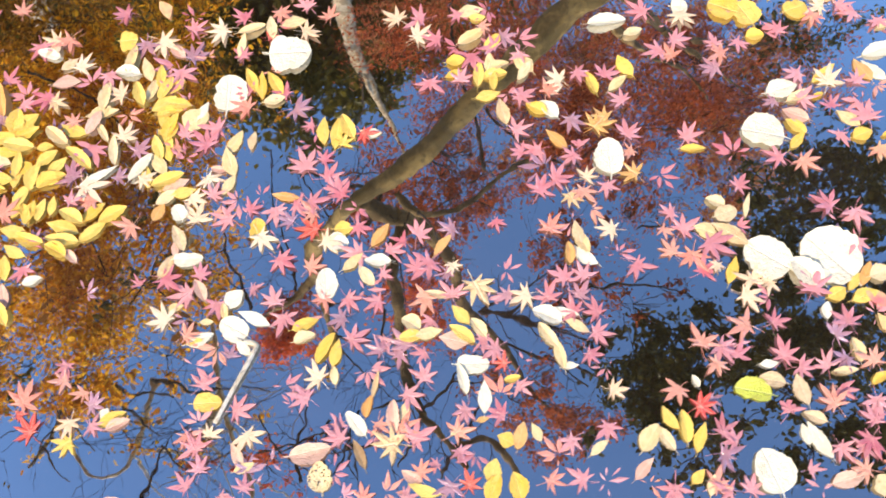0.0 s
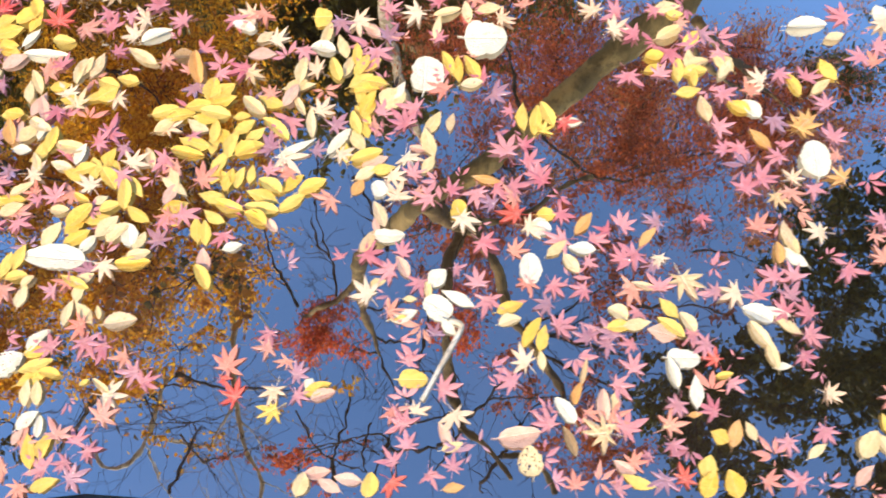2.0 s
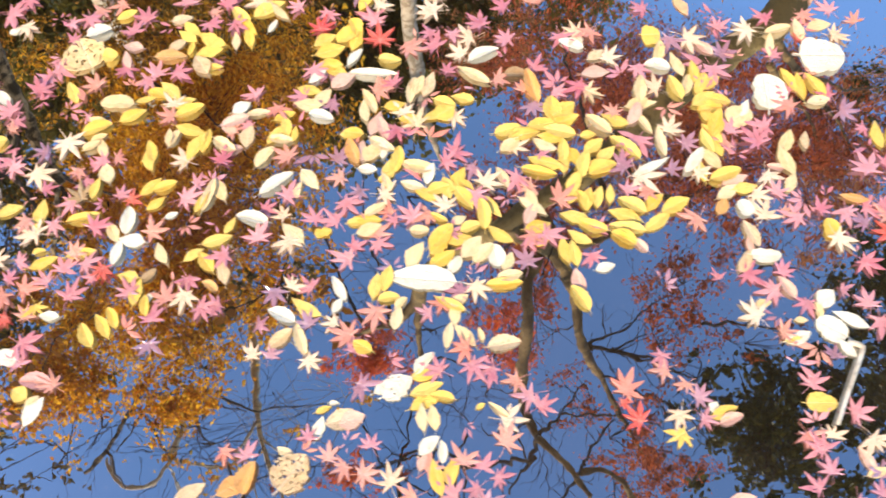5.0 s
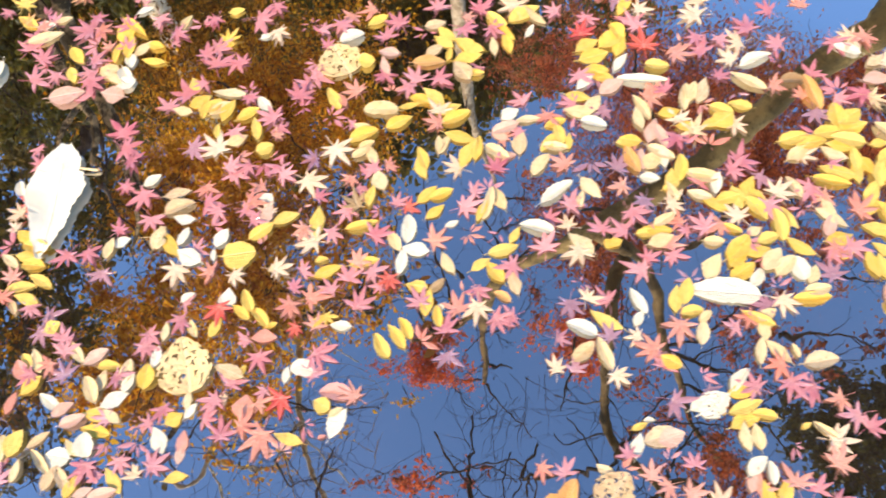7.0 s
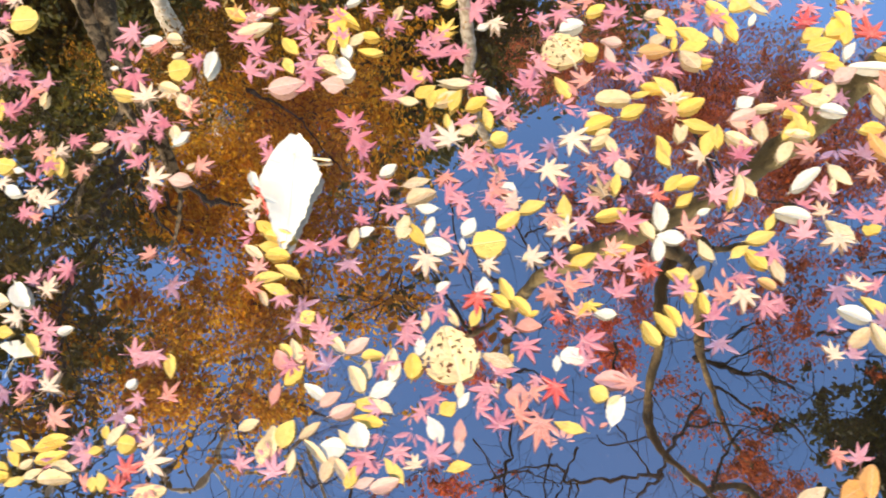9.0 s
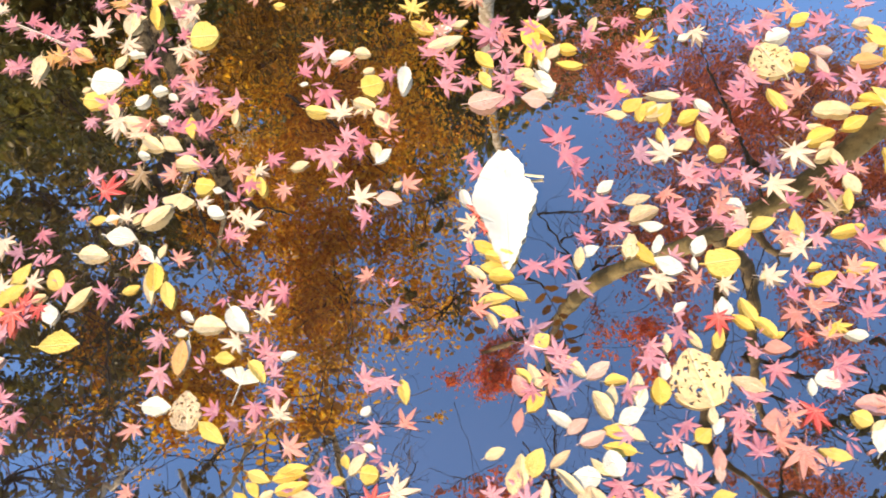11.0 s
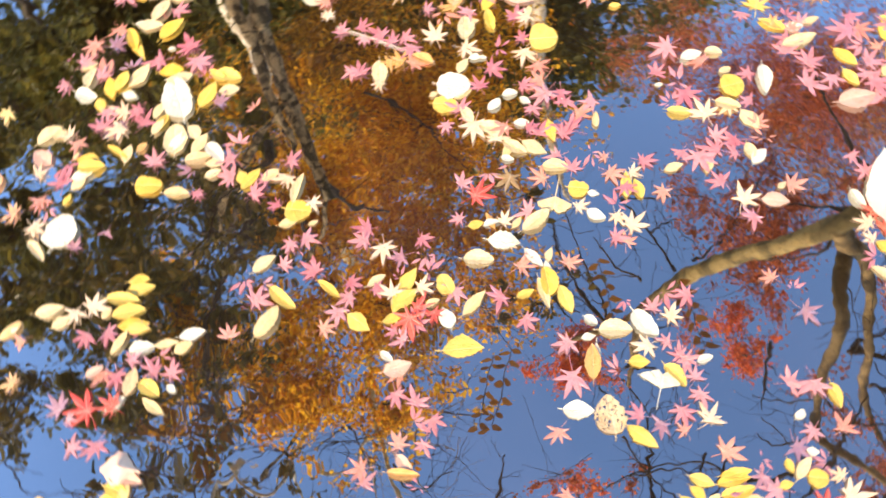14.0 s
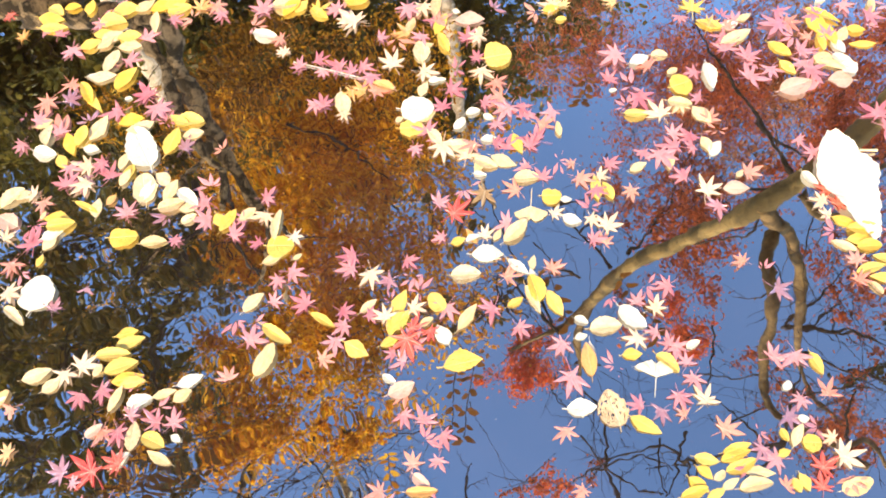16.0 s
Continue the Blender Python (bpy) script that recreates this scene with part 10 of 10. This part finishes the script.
spray(TREE, (-4.19, 4.20, 10.53), (1.19, 0.57, 0.3), 15, 0.0062, TWIG)
spray(TREE, (-5.70, 6.36, 7.02), (0.78, 1.36, 0.3), 17, 0.0054, TWIG)
spray(TREE, (-5.48, 6.02, 7.02), (1.06, 1.33, 0.3), 17, 0.0050, TWIG)
clump(TREE, (-4.08, 12.71, 10.53), (1.91, 1.22, 0.58), 1248, 0.066, GOLD_CROWN_SHADED)
TREE = tree("evergreen_tree", (-14.04, 6.55), "evergreen with dark glossy leaves and a crooked dark trunk", "tree")
BARK = BARK_DARK
limb(TREE, "trunk", BARK, [(-14.04, 6.55, 0.00, 0.30), (-13.45, 6.32, 2.81, 0.23), (-11.47, 5.73, 5.85, 0.14), (-9.36, 5.15, 7.72, 0.06)])
clump(TREE, (-5.93, 4.83, 5.38), (1.04, 0.78, 0.47), 953, 0.088, OLIVE_CROWN)
clump(TREE, (-5.10, 5.49, 5.38), (0.90, 0.60, 0.47), 664, 0.088, OLIVE_CROWN)
clump(TREE, (-6.36, 3.99, 5.38), (0.71, 0.45, 0.47), 120, 0.094, OLIVE_CROWN)
clump(TREE, (-5.21, 3.66, 5.62), (0.53, 0.34, 0.47), 83, 0.088, OLIVE_CROWN)
clump(TREE, (-5.92, 6.28, 5.62), (0.90, 0.59, 0.47), 487, 0.088, OLIVE_CROWN)
clump(TREE, (-6.22, 8.55, 7.02), (1.42, 1.15, 0.7), 797, 0.082, OLIVE_CROWN)
clump(TREE, (-5.68, 5.82, 7.02), (0.93, 0.91, 0.58), 324, 0.082, OLIVE_CROWN)
clump(TREE, (-5.69, 4.40, 7.02), (0.73, 0.94, 0.58), 167, 0.082, OLIVE_CROWN)
clump(TREE, (-5.79, 3.14, 5.15), (0.90, 0.43, 0.47), 18, 0.088, OLIVE_CROWN)
clump(TREE, (-2.18, 4.57, 7.02), (0.50, 0.38, 0.47), 110, 0.07, OLIVE_CROWN)
clump(TREE, (-7.16, 10.40, 8.77), (1.60, 1.32, 0.82), 765, 0.129, HEDGE_CROWN)
clump(TREE, (-5.90, 8.98, 8.77), (1.51, 1.22, 0.82), 765, 0.129, HEDGE_CROWN)
clump(TREE, (-7.25, 8.27, 8.77), (1.58, 1.14, 0.82), 765, 0.129, OLIVE_CROWN)
clump(TREE, (-7.93, 6.93, 8.77), (1.22, 1.12, 0.82), 2615, 0.110, HEDGE_CROWN)
clump(TREE, (-6.58, 6.58, 8.77), (1.38, 1.02, 0.82), 1453, 0.110, HEDGE_CROWN)
clump(TREE, (-6.15, 5.38, 8.77), (0.96, 0.93, 0.82), 610, 0.110, HEDGE_CROWN)
clump(TREE, (-7.39, 5.53, 8.77), (1.32, 0.76, 0.82), 610, 0.110, HEDGE_CROWN)
clump(TREE, (-5.53, 7.28, 8.77), (1.04, 1.18, 0.82), 1453, 0.110, HEDGE_CROWN)
clump(TREE, (-8.12, 5.24, 8.77), (0.96, 0.49, 0.82), 1098, 0.110, HEDGE_CROWN)
clump(TREE, (-1.86, 5.23, 5.85), (0.46, 0.34, 0.35), 64, 0.094, OLIVE_CROWN)
clump(TREE, (-1.90, 4.08, 5.85), (0.37, 0.39, 0.35), 43, 0.094, OLIVE_CROWN)
clump(TREE, (-6.82, 5.17, 9.36), (1.10, 1.19, 0.58), 610, 0.099, HEDGE_CROWN)
clump(TREE, (-7.00, 3.84, 9.36), (0.78, 0.67, 0.58), 96, 0.099, OLIVE_CROWN)
clump(TREE, (-6.63, 6.92, 9.36), (1.08, 1.14, 0.58), 484, 0.099, HEDGE_CROWN)
clump(TREE, (-7.23, 8.98, 9.36), (0.94, 1.41, 0.58), 510, 0.117, HEDGE_CROWN)
clump(TREE, (-8.38, 7.90, 9.36), (1.36, 1.33, 0.58), 2034, 0.099, HEDGE_CROWN)
clump(TREE, (-6.73, 6.24, 9.36), (1.16, 1.19, 0.58), 1130, 0.099, HEDGE_CROWN)
clump(TREE, (-6.63, 4.08, 9.36), (0.97, 0.77, 0.58), 87, 0.099, HEDGE_CROWN)
clump(TREE, (-7.28, 4.76, 9.36), (0.73, 0.99, 0.58), 87, 0.099, OLIVE_CROWN)
clump(TREE, (-6.01, 5.19, 9.36), (0.92, 0.83, 0.58), 271, 0.099, HEDGE_CROWN)
clump(TREE, (-7.26, 5.30, 9.36), (1.21, 1.03, 0.58), 338, 0.099, OLIVE_CROWN)
clump(TREE, (-7.64, 4.14, 9.36), (0.90, 0.52, 0.58), 69, 0.099, OLIVE_CROWN)
clump(TREE, (-10.20, 10.35, 9.36), (1.30, 1.21, 0.58), 935, 0.14, HEDGE_CROWN)
clump(TREE, (-9.99, 8.60, 9.36), (1.11, 1.09, 0.58), 2524, 0.14, HEDGE_CROWN)
clump(TREE, (-10.22, 12.27, 9.36), (1.50, 1.21, 0.58), 765, 0.14, HEDGE_CROWN)
clump(TREE, (-9.20, 10.53, 9.36), (1.40, 0.95, 0.58), 170, 0.117, OLIVE_CROWN)
clump(TREE, (-9.72, 7.12, 9.36), (1.05, 0.87, 0.58), 1147, 0.129, OLIVE_CROWN)
clump(TREE, (-9.39, 5.76, 9.36), (1.20, 0.80, 0.58), 1522, 0.099, OLIVE_CROWN)
clump(TREE, (-8.72, 4.16, 9.36), (1.30, 0.53, 0.58), 69, 0.099, OLIVE_CROWN)
clump(TREE, (-4.22, 4.29, 10.53), (1.06, 0.57, 0.58), 12, 0.105, OLIVE_CROWN)
clump(TREE, (-9.70, 11.37, 9.36), (1.57, 1.29, 0.58), 510, 0.14, HEDGE_CROWN)
clump(TREE, (-10.20, 9.53, 9.36), (0.92, 0.91, 0.58), 510, 0.14, HEDGE_CROWN)
clump(TREE, (-7.94, 14.43, 10.53), (2.00, 1.44, 0.7), 425, 0.14, HEDGE_CROWN)
clump(TREE, (-6.77, 3.88, 9.36), (1.13, 0.59, 0.58), 87, 0.099, OLIVE_CROWN)
clump(TREE, (-5.62, 3.98, 9.36), (0.96, 0.68, 0.58), 48, 0.099, OLIVE_CROWN)
clump(TREE, (-10.08, 10.90, 10.53), (1.66, 1.30, 0.58), 510, 0.14, HEDGE_CROWN)
sprig(TREE, [(-5.83, 3.76, 5.60), (-6.08, 3.60, 5.72), (-6.26, 3.49, 5.84), (-6.40, 3.31, 5.96)], 0.09, OLIVE_CROWN)
sprig(TREE, [(-5.71, 3.72, 5.60), (-5.85, 3.58, 5.72), (-5.99, 3.45, 5.84), (-6.09, 3.34, 5.96)], 0.09, AMBER_BROWN)
sprig(TREE, [(-6.45, 3.09, 5.60), (-6.32, 3.11, 5.72), (-6.23, 3.14, 5.84)], 0.09, OLIVE_CROWN)
sprig(TREE, [(-6.29, 3.05, 5.60), (-6.30, 3.00, 5.72), (-6.36, 2.93, 5.84)], 0.09, OLIVE_CROWN)
sprig(TREE, [(-6.36, 3.01, 5.60), (-6.28, 3.00, 5.72), (-6.19, 3.01, 5.84)], 0.09, OLIVE_CROWN)
sprig(TREE, [(-5.91, 2.91, 5.60), (-5.88, 3.00, 5.72), (-5.86, 2.97, 5.84)], 0.09, OLIVE_CROWN)
sprig(TREE, [(-5.84, 2.96, 5.60), (-5.89, 2.93, 5.72), (-5.95, 2.89, 5.84)], 0.09, OLIVE_CROWN)
sprig(TREE, [(-6.06, 2.83, 5.60), (-6.03, 2.83, 5.72), (-6.11, 2.81, 5.84)], 0.09, OLIVE_CROWN)
sprig(TREE, [(-5.66, 3.29, 5.60), (-5.73, 3.21, 5.72), (-5.73, 3.12, 5.84)], 0.09, OLIVE_CROWN)
sprig(TREE, [(-6.28, 3.67, 5.60), (-6.25, 3.71, 5.72), (-6.20, 3.74, 5.84)], 0.09, OLIVE_CROWN)
sprig(TREE, [(-5.45, 3.57, 5.60), (-5.57, 3.44, 5.72), (-5.54, 3.31, 5.84)], 0.09, AMBER_BROWN)
sprig(TREE, [(-5.29, 3.53, 5.60), (-5.39, 3.37, 5.72), (-5.50, 3.18, 5.84), (-5.47, 3.11, 5.96)], 0.09, AMBER_BROWN)
sprig(TREE, [(-5.16, 3.44, 5.60), (-5.28, 3.30, 5.72), (-5.47, 3.18, 5.84)], 0.09, AMBER_BROWN)
sprig(TREE, [(-6.09, 3.32, 5.60), (-6.11, 3.31, 5.72), (-6.15, 3.29, 5.84)], 0.09, AMBER_BROWN)
sprig(TREE, [(-5.18, 2.83, 5.60), (-5.24, 2.73, 5.72), (-5.24, 2.68, 5.84)], 0.09, OLIVE_CROWN)
sprig(TREE, [(-7.29, 3.87, 5.60), (-7.22, 3.80, 5.72), (-7.24, 3.66, 5.84), (-7.32, 3.59, 5.96)], 0.09, OLIVE_CROWN)
sprig(TREE, [(-7.31, 3.78, 5.60), (-7.27, 3.75, 5.72), (-7.21, 3.71, 5.84)], 0.09, OLIVE_CROWN)
sprig(TREE, [(-5.89, 3.67, 5.60), (-6.06, 3.67, 5.72), (-6.21, 3.57, 5.84)], 0.09, AMBER_BROWN)
sprig(TREE, [(-5.58, 3.62, 5.60), (-5.69, 3.71, 5.72), (-5.81, 3.65, 5.84)], 0.09, AMBER_BROWN)
sprig(TREE, [(-5.27, 3.65, 5.60), (-5.35, 3.55, 5.72), (-5.51, 3.57, 5.84)], 0.09, AMBER_BROWN)
sprig(TREE, [(-5.44, 3.90, 5.60), (-5.70, 3.79, 5.72), (-5.97, 3.65, 5.84)], 0.09, AMBER_BROWN)
sprig(TREE, [(-5.65, 3.92, 5.60), (-5.97, 3.73, 5.72), (-6.26, 3.56, 5.84)], 0.09, OLIVE_CROWN)
sprig(TREE, [(-6.03, 3.97, 5.60), (-6.25, 3.86, 5.72), (-6.58, 3.73, 5.84)], 0.09, OLIVE_CROWN)
sprig(TREE, [(-5.17, 3.82, 5.60), (-5.43, 3.66, 5.72), (-5.62, 3.56, 5.84)], 0.09, AMBER_BROWN)
sprig(TREE, [(-4.90, 3.67, 5.60), (-5.11, 3.52, 5.72), (-5.21, 3.41, 5.84)], 0.09, AMBER_BROWN)
sprig(TREE, [(-5.62, 3.26, 5.60), (-5.68, 3.22, 5.72), (-5.74, 3.18, 5.84)], 0.09, OLIVE_CROWN)
sprig(TREE, [(-4.80, 3.76, 5.60), (-4.92, 3.65, 5.72), (-4.99, 3.53, 5.84)], 0.09, AMBER_BROWN)
sprig(TREE, [(-6.36, 3.98, 5.60), (-6.52, 3.82, 5.72), (-6.74, 3.73, 5.84)], 0.09, OLIVE_CROWN)
sprig(TREE, [(-5.33, 4.02, 5.60), (-5.66, 4.01, 5.72), (-5.93, 3.92, 5.84)], 0.09, OLIVE_CROWN)
limb(TREE, "twig", BARK, [(-7.30, 3.67, 5.60, 0.012), (-7.24, 3.51, 5.75, 0.010), (-7.20, 3.35, 5.90, 0.007), (-7.13, 3.36, 6.05, 0.005)])
limb(TREE, "twig", BARK, [(-5.83, 3.76, 5.60, 0.009), (-6.09, 3.61, 5.75, 0.007), (-6.29, 3.50, 5.90, 0.006), (-6.46, 3.30, 6.05, 0.004)])
# sunlit twig: the sun on it is put into the pale bark colour
limb(TREE, "twig", BARK_PALE, [(-5.02, 3.12, 5.60, 0.026), (-5.21, 3.03, 5.75, 0.024), (-5.36, 3.02, 5.90, 0.021), (-5.52, 2.90, 6.05, 0.018), (-5.71, 2.76, 6.20, 0.016)])
TREE = tree("evergreen_tree", (10.06, 5.38), "small-leaved evergreen with dense dark green twigs by the water", "tree")
limb(TREE, "trunk", BARK, [(10.06, 5.38, 0.00, 0.26), (9.59, 5.03, 3.04, 0.20), (8.42, 4.33, 5.85, 0.13), (7.02, 3.51, 7.49, 0.07)])
limb(TREE, "branch", BARK, [(8.42, 4.33, 5.85, 0.08), (6.55, 2.57, 7.60, 0.05), (5.15, 1.87, 7.84, 0.02)])
clump(TREE, (5.25, 3.51, 7.60), (0.85, 0.94, 0.47), 1655, 0.08, GREEN_CROWN)
clump(TREE, (6.17, 3.70, 7.60), (0.78, 1.14, 0.47), 1870, 0.08, GREEN_CROWN)
clump(TREE, (3.69, 2.49, 7.60), (0.44, 0.47, 0.35), 545, 0.08, GREEN_CROWN)
clump(TREE, (2.87, 2.18, 7.60), (0.72, 0.45, 0.47), 801, 0.08, GREEN_CROWN)
clump(TREE, (4.86, 1.84, 7.60), (1.08, 0.75, 0.58), 3092, 0.08, GREEN_CROWN)
clump(TREE, (4.54, 0.68, 7.60), (0.75, 0.55, 0.47), 1603, 0.08, GREEN_CROWN)
clump(TREE, (3.04, 1.14, 7.60), (0.62, 0.41, 0.47), 496, 0.08, GREEN_CROWN)
clump(TREE, (2.90, 1.77, 7.60), (0.57, 0.36, 0.47), 496, 0.08, GREEN_CROWN)
clump(TREE, (7.96, 6.76, 9.48), (1.53, 1.12, 0.7), 1336, 0.08, GREEN_CROWN)
clump(TREE, (3.72, 2.58, 10.06), (0.96, 0.50, 0.58), 725, 0.08, GREEN_CROWN)
clump(TREE, (4.42, 2.84, 7.60), (0.59, 0.49, 0.58), 549, 0.08, GREEN_CROWN)
clump(TREE, (4.21, 1.36, 7.60), (0.86, 0.56, 0.58), 471, 0.08, GREEN_CROWN)
clump(TREE, (2.64, 1.45, 7.60), (0.55, 0.42, 0.58), 336, 0.08, GREEN_CROWN)
clump(TREE, (3.53, 2.15, 7.60), (0.82, 0.58, 0.58), 926, 0.08, GREEN_CROWN)
clump(TREE, (4.77, 2.68, 7.60), (0.65, 0.75, 0.58), 926, 0.08, GREEN_CROWN)
clump(TREE, (4.06, 1.50, 7.60), (0.74, 0.56, 0.58), 353, 0.08, GREEN_CROWN)
clump(TREE, (5.52, 3.38, 7.60), (0.47, 0.67, 0.58), 505, 0.08, GREEN_CROWN)
clump(TREE, (6.05, 3.27, 8.89), (0.98, 0.90, 0.58), 907, 0.105, GREEN_CROWN)
clump(TREE, (5.64, 1.66, 8.89), (0.85, 0.81, 0.58), 907, 0.105, GREEN_CROWN)
clump(TREE, (5.09, 2.47, 8.89), (0.80, 0.69, 0.58), 756, 0.105, GREEN_CROWN)
clump(TREE, (4.21, 1.95, 8.89), (0.79, 0.58, 0.58), 504, 0.105, GREEN_CROWN)
clump(TREE, (2.97, 1.82, 7.60), (0.36, 0.54, 0.58), 449, 0.08, GREEN_CROWN)
clump(TREE, (2.94, 2.03, 7.60), (0.69, 0.63, 0.58), 505, 0.08, GREEN_CROWN)
clump(TREE, (2.99, 1.13, 7.60), (0.66, 0.41, 0.58), 505, 0.08, GREEN_CROWN)
clump(TREE, (2.34, 2.58, 7.60), (0.38, 0.33, 0.47), 89, 0.08, GREEN_CROWN)
clump(TREE, (2.77, 1.80, 7.60), (0.47, 0.48, 0.58), 449, 0.08, GREEN_CROWN)
clump(TREE, (2.76, 1.68, 7.60), (0.52, 0.41, 0.58), 280, 0.08, GREEN_CROWN)
TREE = tree("pale_tree", (1.24, 17.00), "pale-barked straight young tree on the far bank", "tree")
BARK = BARK_STEM
limb(TREE, "trunk", BARK, [(1.24, 17.00, 0.00, 0.32), (1.20, 17.00, 8.00, 0.27), (1.22, 17.00, 16.00, 0.24), (1.25, 17.00, 20.00, 0.20), (1.50, 17.00, 23.00, 0.16), (1.95, 17.00, 26.00, 0.10), (2.30, 16.60, 28.00, 0.05)])
limb(TREE, "twig", BARK, [(1.30, 17.00, 20.50, 0.060), (1.10, 16.60, 22.00, 0.045), (0.80, 16.20, 23.50, 0.030)])
BARK = BARK_DARK
TREE = tree("cedar_tree", (-0.94, 38.61), "dense dark cedar standing behind the pond", "tree")
limb(TREE, "trunk", BARK, [(-0.94, 38.61, 0.00, 0.70), (-0.94, 38.14, 16.38, 0.47), (-1.05, 37.44, 30.42, 0.16)])
clump(TREE, (1.25, 27.96, 33.46), (5.72, 4.56, 2.81), 7207, 0.468, HEDGE_CROWN)
clump(TREE, (-3.35, 30.96, 34.75), (9.47, 4.12, 2.81), 7207, 0.468, HEDGE_CROWN)
clump(TREE, (-8.70, 31.09, 32.76), (9.07, 3.58, 2.81), 3639, 0.468, HEDGE_CROWN)
clump(TREE, (-13.07, 34.98, 36.04), (8.68, 5.15, 2.81), 1800, 0.468, HEDGE_CROWN)
clump(TREE, (-1.55, 31.53, 36.04), (8.48, 5.00, 2.81), 1800, 0.468, HEDGE_CROWN)
TREE = tree("cedar_tree", (-4.21, 37.44), "dense dark cedar in shade behind the pond", "tree")
limb(TREE, "trunk", BARK, [(-4.21, 37.44, 0.00, 0.70), (-4.21, 36.97, 16.38, 0.47), (-4.33, 36.27, 29.25, 0.16)])
clump(TREE, (-0.56, 31.55, 33.46), (7.18, 4.21, 2.81), 7207, 0.468, HEDGE_CROWN)
clump(TREE, (-15.11, 31.80, 30.65), (6.58, 4.00, 2.81), 6098, 0.468, HEDGE_CROWN)
clump(TREE, (-19.16, 37.79, 36.04), (8.44, 4.74, 2.81), 1800, 0.468, HEDGE_CROWN)
clump(TREE, (-8.84, 36.03, 36.04), (8.25, 4.63, 2.81), 1800, 0.468, HEDGE_CROWN)
clump(TREE, (1.19, 33.67, 36.04), (8.02, 4.52, 2.81), 1800, 0.468, HEDGE_CROWN)
clump(TREE, (7.60, 31.65, 36.04), (7.84, 4.43, 2.81), 1800, 0.468, HEDGE_CROWN)
TREE = tree("cedar_tree", (-19.89, 31.59), "broad dark cedar in shade at the pond's end", "tree")
limb(TREE, "trunk", BARK, [(-19.89, 31.59, 0.00, 0.70), (-19.42, 30.89, 14.04, 0.47), (-18.25, 29.25, 25.74, 0.16)])
clump(TREE, (-12.22, 29.18, 25.04), (6.72, 5.17, 2.81), 9979, 0.468, HEDGE_CROWN)
clump(TREE, (-6.05, 33.56, 30.65), (7.66, 5.20, 2.81), 7207, 0.468, HEDGE_CROWN)
clump(TREE, (7.45, 32.96, 33.46), (5.13, 3.69, 2.81), 4158, 0.468, HEDGE_CROWN)
clump(TREE, (-20.21, 29.86, 27.85), (6.43, 5.18, 2.81), 4989, 0.468, HEDGE_CROWN)
clump(TREE, (-14.43, 30.08, 29.48), (8.76, 4.26, 2.81), 3639, 0.468, HEDGE_CROWN)
clump(TREE, (-24.23, 37.16, 34.40), (8.65, 5.21, 2.81), 1800, 0.468, HEDGE_CROWN)
clump(TREE, (-13.69, 35.88, 34.40), (8.24, 5.03, 2.81), 1800, 0.468, HEDGE_CROWN)
clump(TREE, (-3.57, 34.64, 34.40), (7.86, 4.91, 2.81), 1800, 0.468, HEDGE_CROWN)
